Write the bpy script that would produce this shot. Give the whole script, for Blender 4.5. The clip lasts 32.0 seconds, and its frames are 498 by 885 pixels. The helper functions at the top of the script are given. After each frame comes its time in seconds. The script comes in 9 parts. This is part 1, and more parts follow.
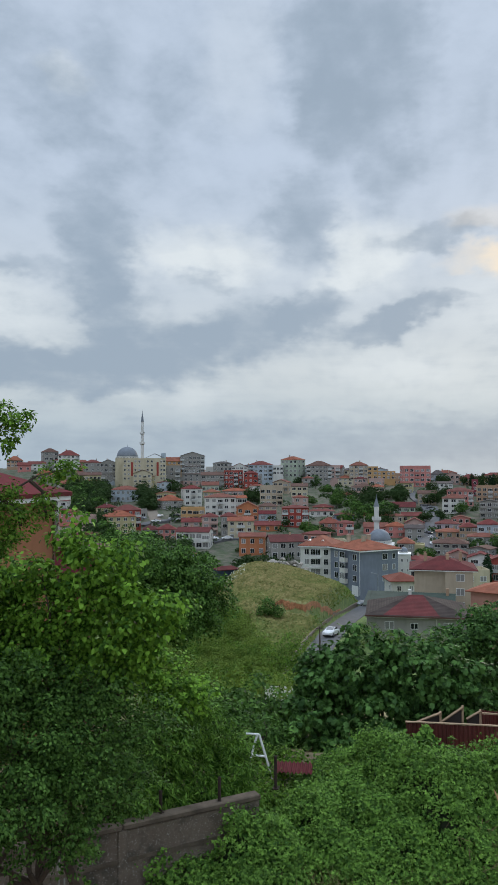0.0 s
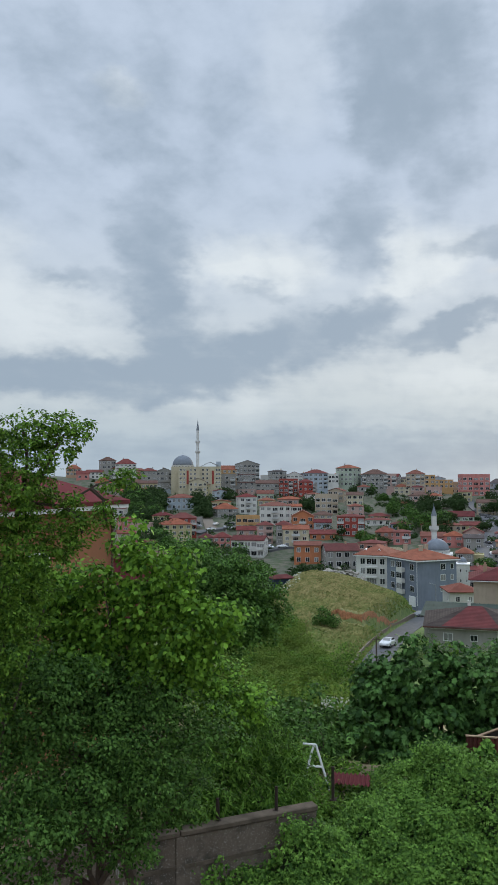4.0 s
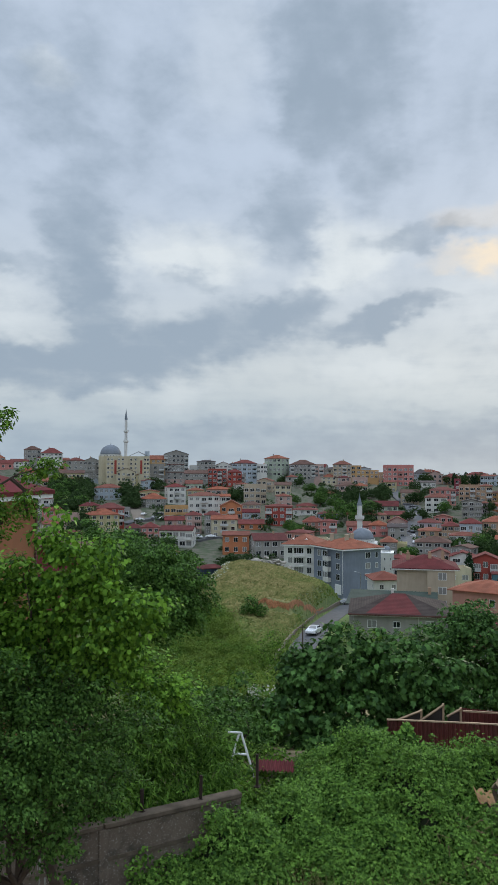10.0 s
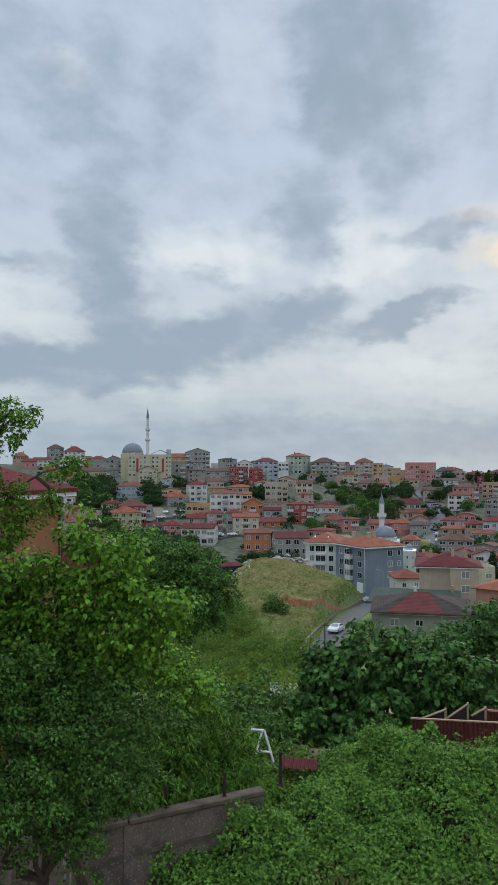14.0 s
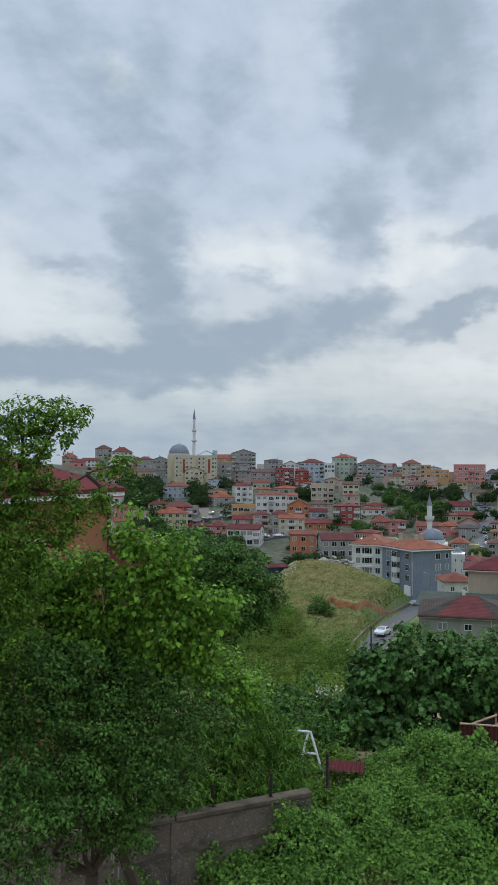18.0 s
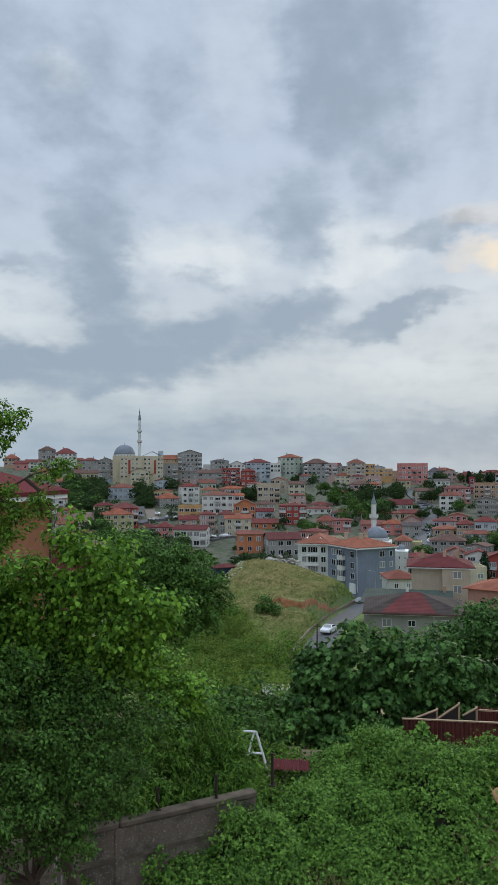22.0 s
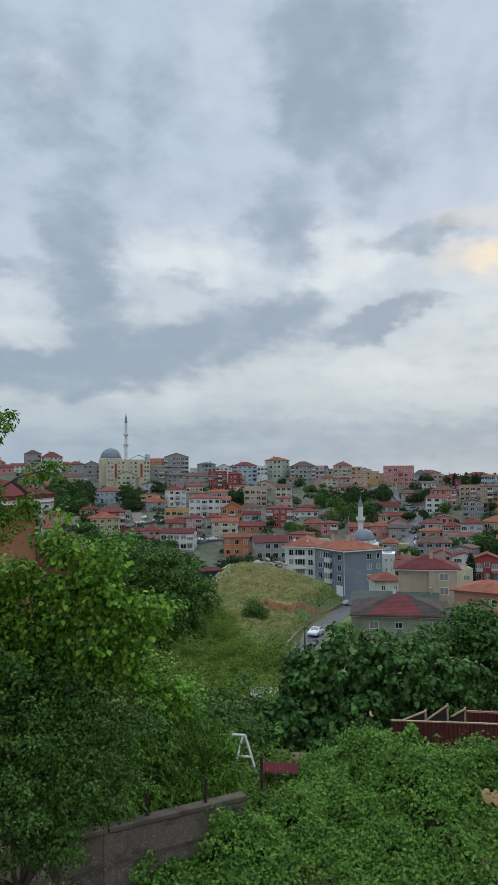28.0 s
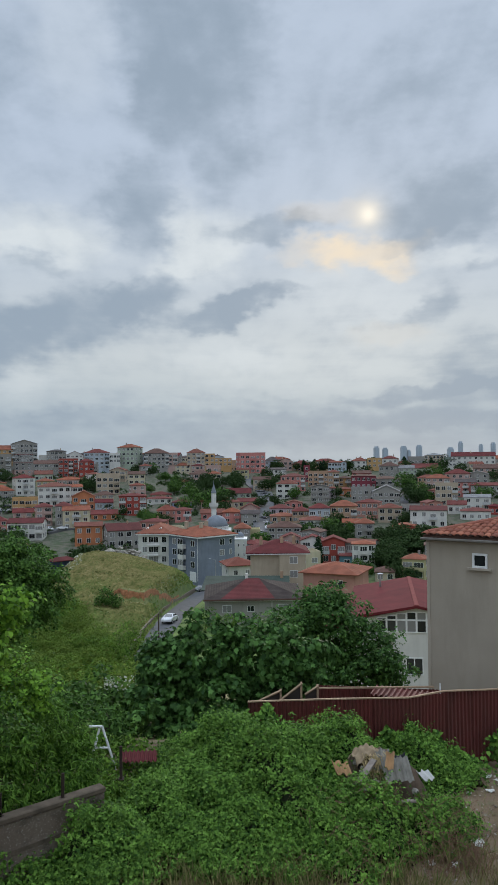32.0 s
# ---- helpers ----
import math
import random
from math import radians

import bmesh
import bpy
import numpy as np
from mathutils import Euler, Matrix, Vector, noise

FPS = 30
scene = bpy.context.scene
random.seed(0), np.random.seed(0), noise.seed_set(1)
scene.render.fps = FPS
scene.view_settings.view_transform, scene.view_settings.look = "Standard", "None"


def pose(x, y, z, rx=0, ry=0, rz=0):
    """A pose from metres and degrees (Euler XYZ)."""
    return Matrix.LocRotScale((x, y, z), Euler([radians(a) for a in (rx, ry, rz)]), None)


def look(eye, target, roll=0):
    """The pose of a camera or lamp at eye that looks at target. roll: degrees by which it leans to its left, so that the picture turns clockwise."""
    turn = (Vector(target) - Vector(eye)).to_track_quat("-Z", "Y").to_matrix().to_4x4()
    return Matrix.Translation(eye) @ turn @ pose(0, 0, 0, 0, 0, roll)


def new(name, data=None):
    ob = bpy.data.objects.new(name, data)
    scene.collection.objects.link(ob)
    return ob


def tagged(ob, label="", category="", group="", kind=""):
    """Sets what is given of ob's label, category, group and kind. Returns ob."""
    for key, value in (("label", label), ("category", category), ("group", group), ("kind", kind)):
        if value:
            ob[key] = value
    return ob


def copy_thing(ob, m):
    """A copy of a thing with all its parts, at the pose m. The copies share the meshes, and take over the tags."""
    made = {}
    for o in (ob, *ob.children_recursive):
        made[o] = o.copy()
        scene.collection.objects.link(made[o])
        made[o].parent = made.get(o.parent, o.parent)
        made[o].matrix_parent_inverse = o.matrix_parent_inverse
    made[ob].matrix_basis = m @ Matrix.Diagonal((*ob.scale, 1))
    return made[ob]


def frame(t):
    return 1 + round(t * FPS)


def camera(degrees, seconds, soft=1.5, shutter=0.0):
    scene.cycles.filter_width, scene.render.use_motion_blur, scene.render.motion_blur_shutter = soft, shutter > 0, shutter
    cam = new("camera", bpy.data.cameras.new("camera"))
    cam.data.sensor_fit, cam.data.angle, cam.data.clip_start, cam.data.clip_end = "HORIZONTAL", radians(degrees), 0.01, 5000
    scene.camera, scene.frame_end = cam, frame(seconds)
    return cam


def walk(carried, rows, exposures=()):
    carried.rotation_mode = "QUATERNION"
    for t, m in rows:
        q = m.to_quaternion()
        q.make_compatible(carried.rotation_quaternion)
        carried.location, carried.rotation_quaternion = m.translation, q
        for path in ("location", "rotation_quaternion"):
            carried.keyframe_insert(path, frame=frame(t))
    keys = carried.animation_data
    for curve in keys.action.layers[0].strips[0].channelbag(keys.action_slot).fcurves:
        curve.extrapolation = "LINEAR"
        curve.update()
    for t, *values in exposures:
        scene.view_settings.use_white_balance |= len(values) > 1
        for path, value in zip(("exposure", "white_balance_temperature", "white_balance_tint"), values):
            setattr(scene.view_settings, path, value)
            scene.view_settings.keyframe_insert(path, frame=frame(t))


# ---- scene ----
# Eye of the camera is the origin: ground lies below zero, y runs down the valley.
cam = camera(36.69, 32.0)


def aim(t, pan, tilt, roll, x, y, z):
    p, e = radians(pan), radians(tilt)
    way = Vector((math.sin(p) * math.cos(e), math.cos(p) * math.cos(e), math.sin(e)))
    return t, look((x, y, z), Vector((x, y, z)) + 100 * way, roll)


walk(cam, [
    aim(0.0, -12.37, 2.24, -0.10, 0.001, 0.006, 0.003),
    aim(0.5, -13.11, 2.04, -0.12, -0.007, 0.009, 0.005),
    aim(1.0, -14.07, 1.80, 0.16, -0.012, 0.014, -0.001),
    aim(1.5, -14.04, 1.81, 0.45, -0.005, 0.007, -0.008),
    aim(2.0, -13.65, 1.92, 0.42, 0.001, 0.001, -0.008),
    aim(2.5, -14.19, 2.09, 0.35, -0.026, -0.035, 0.011),
    aim(3.0, -15.35, 2.53, 0.24, -0.018, -0.024, 0.002),
    aim(3.5, -16.05, 2.91, 0.04, -0.018, -0.042, 0.006),
    aim(5.5, -17.36, 2.59, 0.19, -0.007, -0.025, -0.004),
    aim(6.0, -15.52, 2.82, -0.04, 0.004, -0.027, 0.008),
    aim(6.5, -14.28, 3.08, -0.32, 0.002, -0.035, 0.020),
    aim(7.0, -13.22, 3.29, -0.60, 0.021, -0.029, 0.017),
    aim(7.5, -12.74, 3.14, -0.37, 0.004, -0.023, 0.010),
    aim(8.0, -12.62, 2.85, -0.13, -0.001, -0.020, 0.011),
    aim(8.5, -12.32, 2.28, 0.03, 0.007, -0.019, 0.010),
    aim(9.0, -12.23, 2.01, 0.11, 0.013, -0.027, 0.009),
    aim(9.5, -11.84, 2.04, 0.33, 0.008, -0.013, 0.005),
    aim(10.0, -11.15, 2.13, 0.12, 0.023, -0.003, 0.007),
    aim(10.5, -10.78, 2.25, -0.26, 0.022, -0.004, 0.008),
    aim(11.0, -10.63, 2.32, -0.31, 0.019, -0.007, 0.012),
    aim(11.5, -10.37, 2.22, -0.07, 0.024, 0.008, 0.011),
    aim(12.0, -10.17, 1.81, 0.01, 0.019, 0.009, 0.002),
    aim(12.5, -10.52, 1.46, 0.22, 0.018, -0.009, 0.010),
    aim(13.0, -10.69, 1.59, 0.22, 0.024, -0.006, 0.004),
    aim(13.5, -11.30, 1.76, 0.22, 0.009, -0.023, 0.016),
    aim(14.0, -12.77, 1.97, 0.01, -0.007, -0.005, 0.004),
    aim(14.5, -14.98, 2.05, 0.02, -0.031, 0.001, -0.006),
    aim(15.0, -16.90, 2.09, 0.27, -0.050, 0.007, -0.001),
    aim(15.5, -18.31, 2.15, 0.46, -0.069, 0.013, -0.010),
    aim(17.5, -17.34, 2.05, 0.33, -0.057, 0.005, -0.022),
    aim(18.0, -16.27, 2.05, 0.27, -0.037, -0.006, -0.020),
    aim(18.5, -13.76, 2.13, 0.44, 0.011, -0.025, -0.016),
    aim(19.0, -10.85, 2.27, 0.31, 0.047, -0.023, 0.022),
    aim(19.5, -8.71, 2.33, 0.19, 0.076, -0.026, 0.011),
    aim(20.0, -7.14, 2.30, -0.00, 0.089, -0.005, 0.013),
    aim(20.5, -7.30, 2.05, -0.03, 0.075, -0.006, -0.000),
    aim(21.0, -8.62, 1.84, 0.03, 0.052, -0.008, 0.009),
    aim(21.5, -10.53, 1.85, 0.03, 0.028, -0.012, 0.000),
    aim(22.0, -12.17, 2.07, -0.20, 0.028, 0.000, 0.004),
    aim(22.5, -12.91, 2.37, -0.11, 0.009, 0.007, 0.010),
    aim(23.0, -12.97, 2.66, -0.19, 0.019, 0.006, -0.007),
    aim(23.5, -13.53, 2.69, -0.06, 0.016, 0.016, -0.014),
    aim(24.0, -14.42, 2.47, -0.22, -0.004, 0.019, -0.026),
    aim(24.5, -15.56, 2.16, -0.25, -0.048, 0.024, -0.010),
    aim(26.5, -14.07, 2.17, 0.02, -0.014, -0.002, 0.004),
    aim(27.0, -12.40, 2.38, -0.28, 0.002, 0.017, -0.011),
    aim(27.5, -11.20, 2.47, -0.54, -0.003, 0.043, -0.017),
    aim(28.0, -11.15, 2.30, -0.43, -0.017, 0.036, -0.017),
    aim(28.5, -11.50, 2.21, -0.26, -0.023, 0.024, -0.009),
    aim(29.0, -11.54, 2.09, 0.04, -0.019, 0.020, -0.000),
    aim(29.5, -10.52, 2.10, 0.34, 0.004, -0.005, 0.007),
    aim(30.0, -8.71, 2.18, 0.42, 0.013, 0.040, -0.015),
    aim(30.5, -7.52, 2.12, 0.70, 0.017, 0.056, -0.026),
    aim(31.0, -6.10, 2.35, 0.68, -0.001, 0.063, -0.014),
    aim(31.5, -2.27, 2.09, -0.53, -0.070, 0.066, -0.042),
    aim(32.0, -0.00, 1.21, -0.60, -0.185, 0.054, -0.010),
], exposures=[(0.0, 0.07), (3.5, 0.09), (5.5, 0.10), (9.0, 0.06), (13.0, 0.05), (15.5, 0.10), (17.5, 0.10), (20.0, 0.0), (21.0, 0.02), (23.0, 0.06), (24.5, 0.08), (27.5, 0.05), (30.0, 0.02), (32.0, -0.03)])

# ---- light: veiled low sun ahead, broken grey cloud all round ----
SUN_AZ, SUN_EL = 9.25, 17.8
world = bpy.data.worlds.new("sky")
scene.world = world
world.use_nodes = True
wt = world.node_tree
wt.nodes.clear()


def wn(kind, **props):
    n = wt.nodes.new(kind)
    for key, value in props.items():
        setattr(n, key, value)
    return n


def wmath(op, a, b=None, c=None, clamp=False):
    n = wn("ShaderNodeMath", operation=op, use_clamp=clamp)
    for slot, v in zip(n.inputs, (a, b, c)):
        if v is None:
            continue
        if isinstance(v, (int, float)):
            slot.default_value = v
        else:
            wt.links.new(v, slot)
    return n.outputs[0]


def wmix(fac, a, b):
    n = wn("ShaderNodeMix", data_type="RGBA")
    for slot, v in ((n.inputs[0], fac), (n.inputs[6], a), (n.inputs[7], b)):
        if isinstance(v, (int, float)):
            slot.default_value = v
        elif isinstance(v, tuple):
            slot.default_value = (*v, 1)
        else:
            wt.links.new(v, slot)
    return n.outputs[2]


coord = wn("ShaderNodeTexCoord").outputs["Generated"]
sep = wn("ShaderNodeSeparateXYZ")
wt.links.new(coord, sep.inputs[0])
az_deg = wmath("MULTIPLY", wmath("ARCTAN2", sep.outputs[0], sep.outputs[1]), 57.29578)
el_deg = wmath("MULTIPLY", wmath("ARCSINE", sep.outputs[2]), 57.29578)


def wnoise(vec, scale, detail=4.0, rough=0.55):
    n = wn("ShaderNodeTexNoise")
    n.inputs["Scale"].default_value = scale
    n.inputs["Detail"].default_value = detail
    n.inputs["Roughness"].default_value = rough
    wt.links.new(vec, n.inputs["Vector"])
    return n


def wvec(x, y, z=0.0):
    n = wn("ShaderNodeCombineXYZ")
    for slot, v in zip(n.inputs, (x, y, z)):
        if isinstance(v, (int, float)):
            slot.default_value = v
        else:
            wt.links.new(v, slot)
    return n.outputs[0]


# ragged edges: the cloud map is looked up at a place pushed about by noise
flat = wvec(az_deg, wmath("MULTIPLY", el_deg, 1.6))
push = wn("ShaderNodeSeparateColor")
wt.links.new(wnoise(flat, 0.2, 4.0, 0.55).outputs["Color"], push.inputs[0])
push2 = wn("ShaderNodeSeparateColor")
wt.links.new(wnoise(flat, 0.7, 3.0, 0.5).outputs["Color"], push2.inputs[0])
az_w = wmath("ADD", wmath("MULTIPLY_ADD", push.outputs[0], 5.5, az_deg), wmath("MULTIPLY_ADD", push2.outputs[0], 1.9, -3.7))
el_w = wmath("ADD", wmath("MULTIPLY_ADD", push.outputs[1], 3.2, el_deg), wmath("MULTIPLY_ADD", push2.outputs[1], 1.2, -2.2))


def bank(total, az, el, wide, high, weight, lean=0.0):
    """Adds one soft-edged bank of cloud, in degrees of bearing and height."""
    da, de = wmath("SUBTRACT", az_w, az), wmath("SUBTRACT", el_w, el)
    if lean:
        de = wmath("MULTIPLY_ADD", da, -lean, de)
    a, b = wmath("MULTIPLY", da, 1 / wide), wmath("MULTIPLY", de, 1 / high)
    r2 = wmath("MULTIPLY_ADD", a, a, wmath("MULTIPLY", b, b))
    g = wmath("MULTIPLY", wmath("EXPONENT", wmath("MULTIPLY", wmath("MULTIPLY", r2, r2), -0.6)), weight)
    return g if total is None else wmath("ADD", total, g)


dark = None
for row in [(-4.1, 29.9, 5.4, 4.9, 0.85), (-6.3, 25.0, 2.5, 2.5, 0.5), (-1.4, 22.6, 2.4, 3.0, 0.4), (-8.0, 18.6, 2.6, 2.8, 0.75), (-24.0, 17.0, 2.7, 4.4, 0.75), (-22.5, 11.7, 2.4, 2.9, 0.6),
            (-19.7, 9.4, 4.8, 2.1, 0.65), (-13.2, 10.6, 4.1, 2.0, 0.9, 0.15), (-7.6, 12.1, 2.5, 1.6, 0.95, 0.1), (-28.0, 7.6, 9.6, 1.7, 0.85), (-26.9, 8.9, 1.7, 1.1, 0.3), (-34.4, 7.6, 4.8, 1.6, 0.4),
            (-22.2, 6.2, 2.6, 0.6, 0.4, 0.1), (-2.9, 10.9, 2.8, 0.85, 0.9, 0.22), (0.3, 11.7, 1.8, 0.9, 0.85, 0.2), (-29.5, 14.8, 2.5, 0.6, 0.45), (-15.3, 14.2, 2.4, 0.4, 0.25, -0.1),
            (-32.2, 30.0, 3.7, 2.0, 0.4), (-23.2, 28.2, 5.2, 2.1, 0.35, -0.2), (-33.3, 23.3, 3.7, 1.4, 0.35, -0.3), (-35.7, 20.9, 2.4, 2.2, 0.35), (-26.6, 24.5, 2.6, 1.5, 0.25),
            (-2.0, 22.3, 2.6, 2.3, 0.2), (1.3, 17.0, 3.7, 0.8, 0.65, 0.05), (5.1, 17.4, 1.3, 0.8, 0.5), (15.2, 17.7, 4.4, 2.5, 0.9, 0.1), (12.7, 15.7, 1.9, 0.9, 0.5, 0.3), (13.7, 11.3, 2.0, 1.1, 0.7, 0.2),
            (10.6, 10.0, 1.3, 0.7, 0.4, 0.3), (17.5, 6.6, 3.5, 2.4, 0.6, 0.2), (14.3, 4.7, 7.3, 0.5, 0.55, 0.1), (18.4, 13.8, 1.2, 0.5, 0.4), (9.0, 23.9, 6.8, 3.3, 0.3), (14.4, 27.0, 5.3, 2.7, 0.3),
            (-17.0, 27.4, 2.8, 3.0, 0.3), (-28.0, 26.0, 6.0, 2.2, 0.35, -0.25), (-22.0, 22.5, 4.5, 1.6, 0.3, -0.3), (-4.8, 3.3, 13.9, 0.5, 0.3, 0.02), (11.0, 2.8, 9.1, 0.6, 0.45), (10.0, 1.6, 14.0, 1.3, 0.45), (-14.0, 2.0, 20.0, 1.3, 0.35), (-20.0, 3.6, 9.0, 0.5, 0.25, 0.02), (2.0, 4.3, 9.0, 0.4, 0.25, -0.02), (16.0, 4.0, 6.0, 1.6, 0.3), (2.6, 12.8, 1.7, 0.5, 0.5), (-16.1, 14.1, 1.6, 0.4, 0.15),
            (-22.0, 38.0, 9.0, 4.0, 0.5), (12.0, 40.0, 9.0, 4.0, 0.5), (-55.0, 15.0, 12.0, 5.0, 0.6), (45.0, 18.0, 12.0, 6.0, 0.6)]:
    dark = bank(dark, *row)
light_bank = None
for row in [(-32.4, 12.2, 4.5, 2.2, 0.95), (-35.7, 15.9, 2.4, 2.3, 0.6), (-16.6, 16.4, 4.8, 1.6, 0.9), (-2.6, 16.5, 2.8, 1.9, 0.9), (-26.6, 27.6, 1.7, 1.0, 0.7), (-17.7, 6.2, 3.9, 1.1, 0.4),
            (-13.1, 29.3, 3.0, 3.7, 0.25), (-1.5, 8.0, 3.6, 1.6, 0.45), (-5.1, 14.6, 2.5, 0.7, 0.7), (-14.9, 15.2, 4.4, 1.2, 0.7), (-3.9, 14.5, 3.4, 1.4, 0.6), (7.7, 12.3, 5.1, 2.5, 0.5),
            (16.0, 14.5, 2.8, 0.6, 0.7), (5.1, 6.9, 8.5, 1.7, 0.3), (-4.8, 17.3, 1.3, 2.4, 0.4)]:
    light_bank = bank(light_bank, *row)
warm = None
for row in [(9.0, 15.2, 3.4, 1.0, 0.95), (11.0, 14.1, 1.6, 0.5, 0.6), (5.1, 15.5, 2.6, 0.7, 0.45), (6.5, 17.9, 3.0, 0.8, 0.35), (11.0, 9.2, 2.6, 0.8, 0.2)]:
    warm = bank(warm, *row)

# the even veil: blue grey above, paler to the horizon
ramp = wn("ShaderNodeMapRange", interpolation_type="SMOOTHSTEP")
wt.links.new(el_deg, ramp.inputs[0])
ramp.inputs[1].default_value, ramp.inputs[2].default_value = 3.0, 24.0
veil = wmix(ramp.outputs[0], (0.59, 0.645, 0.67), (0.50, 0.59, 0.72))
low = wn("ShaderNodeMapRange", interpolation_type="SMOOTHSTEP")
wt.links.new(el_deg, low.inputs[0])
low.inputs[1].default_value, low.inputs[2].default_value = 1.0, 8.5
veil = wmix(low.outputs[0], (0.40, 0.49, 0.57), veil)
wisps = wnoise(flat, 0.22, 7.0, 0.6).outputs["Fac"]
soft = wnoise(flat, 0.07, 3.0, 0.5).outputs["Fac"]
shade = wmath("ADD", wmath("MULTIPLY_ADD", wisps, 1.0, -0.5), wmath("MULTIPLY_ADD", soft, 0.4, -0.2))
# low down the cloud lies in layers
strata = wmath("MULTIPLY_ADD", wnoise(wvec(wmath("MULTIPLY", az_deg, 0.09), wmath("MULTIPLY", el_deg, 0.75)), 1.0, 5.0, 0.6).outputs["Fac"], 2.4, -1.2)
shade = wmath("MULTIPLY_ADD", wmath("MULTIPLY", strata, wmath("SUBTRACT", 1.0, ramp.outputs[0])), 0.4, shade)
puff = wmath("MULTIPLY_ADD", wnoise(flat, 0.45, 5.0, 0.5).outputs["Fac"], 0.7, -0.35)
shade = wmath("ADD", shade, puff)
edge = wn("ShaderNodeMapRange", interpolation_type="SMOOTHSTEP")
wt.links.new(wmath("ADD", dark, shade), edge.inputs[0])
edge.inputs[1].default_value, edge.inputs[2].default_value = -0.22, 1.1
thick = edge.outputs[0]
sky_col = wmix(wmath("MULTIPLY", light_bank, 0.8, clamp=True), veil, (0.70, 0.76, 0.80))
sky_col = wmix(wmath("MULTIPLY", thick, 0.92), sky_col, (0.29, 0.37, 0.465))
sky_col = wmix(wmath("MULTIPLY", warm, 0.75, clamp=True), sky_col, (0.88, 0.76, 0.60))
# the sun's disc and its glow through thin cloud
sun_way = Vector((math.sin(radians(SUN_AZ)) * math.cos(radians(SUN_EL)), math.cos(radians(SUN_AZ)) * math.cos(radians(SUN_EL)), math.sin(radians(SUN_EL))))
da, de = wmath("SUBTRACT", az_deg, SUN_AZ), wmath("SUBTRACT", el_deg, SUN_EL)
r2 = wmath("MULTIPLY_ADD", da, da, wmath("MULTIPLY", de, de))
disc = wmath("EXPONENT", wmath("MULTIPLY", r2, -3.0))
glow = wmath("EXPONENT", wmath("MULTIPLY", r2, -0.6))
sky_col = wmix(wmath("MULTIPLY", glow, 0.45), sky_col, (1.0, 0.90, 0.72))
sky_col = wmix(disc, sky_col, (1.04, 0.98, 0.86))
# clear air behind the cloud
nishita = wn("ShaderNodeTexSky", sky_type="NISHITA", sun_disc=False, sun_elevation=radians(SUN_EL), sun_rotation=radians(SUN_AZ))
blue = wn("ShaderNodeBackground")
blue.inputs[1].default_value = 0.002
wt.links.new(nishita.outputs[0], blue.inputs[0])
cloud = wn("ShaderNodeBackground")
cloud.inputs[1].default_value = 0.93
# an overcast sky brightens upwards; unseen sky overhead and behind is raised as fill
lift = wn("ShaderNodeMapRange", interpolation_type="SMOOTHSTEP")
wt.links.new(el_deg, lift.inputs[0])
for slot, v in zip(lift.inputs[1:5], (32.0, 80.0, 1.0, 3.7)):
    slot.default_value = v
behind = wn("ShaderNodeMapRange", interpolation_type="SMOOTHSTEP")
wt.links.new(sep.outputs[1], behind.inputs[0])
for slot, v in zip(behind.inputs[1:5], (0.4, -0.8, 0.98, 1.25)):
    slot.default_value = v
wt.links.new(wmath("MULTIPLY", lift.outputs[0], behind.outputs[0]), cloud.inputs[1])
wt.links.new(sky_col, cloud.inputs[0])
both = wn("ShaderNodeAddShader")
wt.links.new(blue.outputs[0], both.inputs[0])
wt.links.new(cloud.outputs[0], both.inputs[1])
wt.links.new(both.outputs[0], wn("ShaderNodeOutputWorld").inputs[0])

sun = new("sun", bpy.data.lights.new("sun", "SUN"))
sun.data.energy, sun.data.angle, sun.data.color = 0.9, radians(14), (1.0, 0.9, 0.76)
sun.matrix_world = look(sun_way * 300, (0, 0, 0))

# ---- materials ----
MATS = {}


def material(name, build):
    if name not in MATS:
        m = bpy.data.materials.new(name)
        m.use_nodes = True
        t = m.node_tree
        t.nodes.clear()
        out, bsdf = t.nodes.new("ShaderNodeOutputMaterial"), t.nodes.new("ShaderNodeBsdfPrincipled")
        t.links.new(bsdf.outputs[0], out.inputs[0])
        build(t, bsdf)
        MATS[name] = m
    return MATS[name]


def tex_noise(t, scale, detail=4.0, rough=0.55, vec=None):
    n = t.nodes.new("ShaderNodeTexNoise")
    n.inputs["Scale"].default_value, n.inputs["Detail"].default_value, n.inputs["Roughness"].default_value = scale, detail, rough
    if vec is None:
        vec = t.nodes.new("ShaderNodeNewGeometry").outputs["Position"]
    t.links.new(vec, n.inputs["Vector"])
    return n.outputs["Fac"]


def span(t, fac, lo, hi, a=0.0, b=1.0):
    n = t.nodes.new("ShaderNodeMapRange")
    t.links.new(fac, n.inputs[0])
    for i, v in enumerate((lo, hi, a, b)):
        n.inputs[i + 1].default_value = v
    return n.outputs[0]


def blend(t, fac, a, b, how="MIX"):
    n = t.nodes.new("ShaderNodeMix")
    n.data_type, n.blend_type = "RGBA", how
    for slot, v in ((n.inputs[0], fac), (n.inputs[6], a), (n.inputs[7], b)):
        if isinstance(v, (int, float)):
            slot.default_value = v
        elif isinstance(v, tuple):
            slot.default_value = (*v, 1)
        else:
            t.links.new(v, slot)
    return n.outputs[2]


def calc(t, op, a, b=0.0, clamp=False):
    n = t.nodes.new("ShaderNodeMath")
    n.operation, n.use_clamp = op, clamp
    for slot, v in zip(n.inputs, (a, b)):
        if isinstance(v, (int, float)):
            slot.default_value = v
        else:
            t.links.new(v, slot)
    return n.outputs[0]


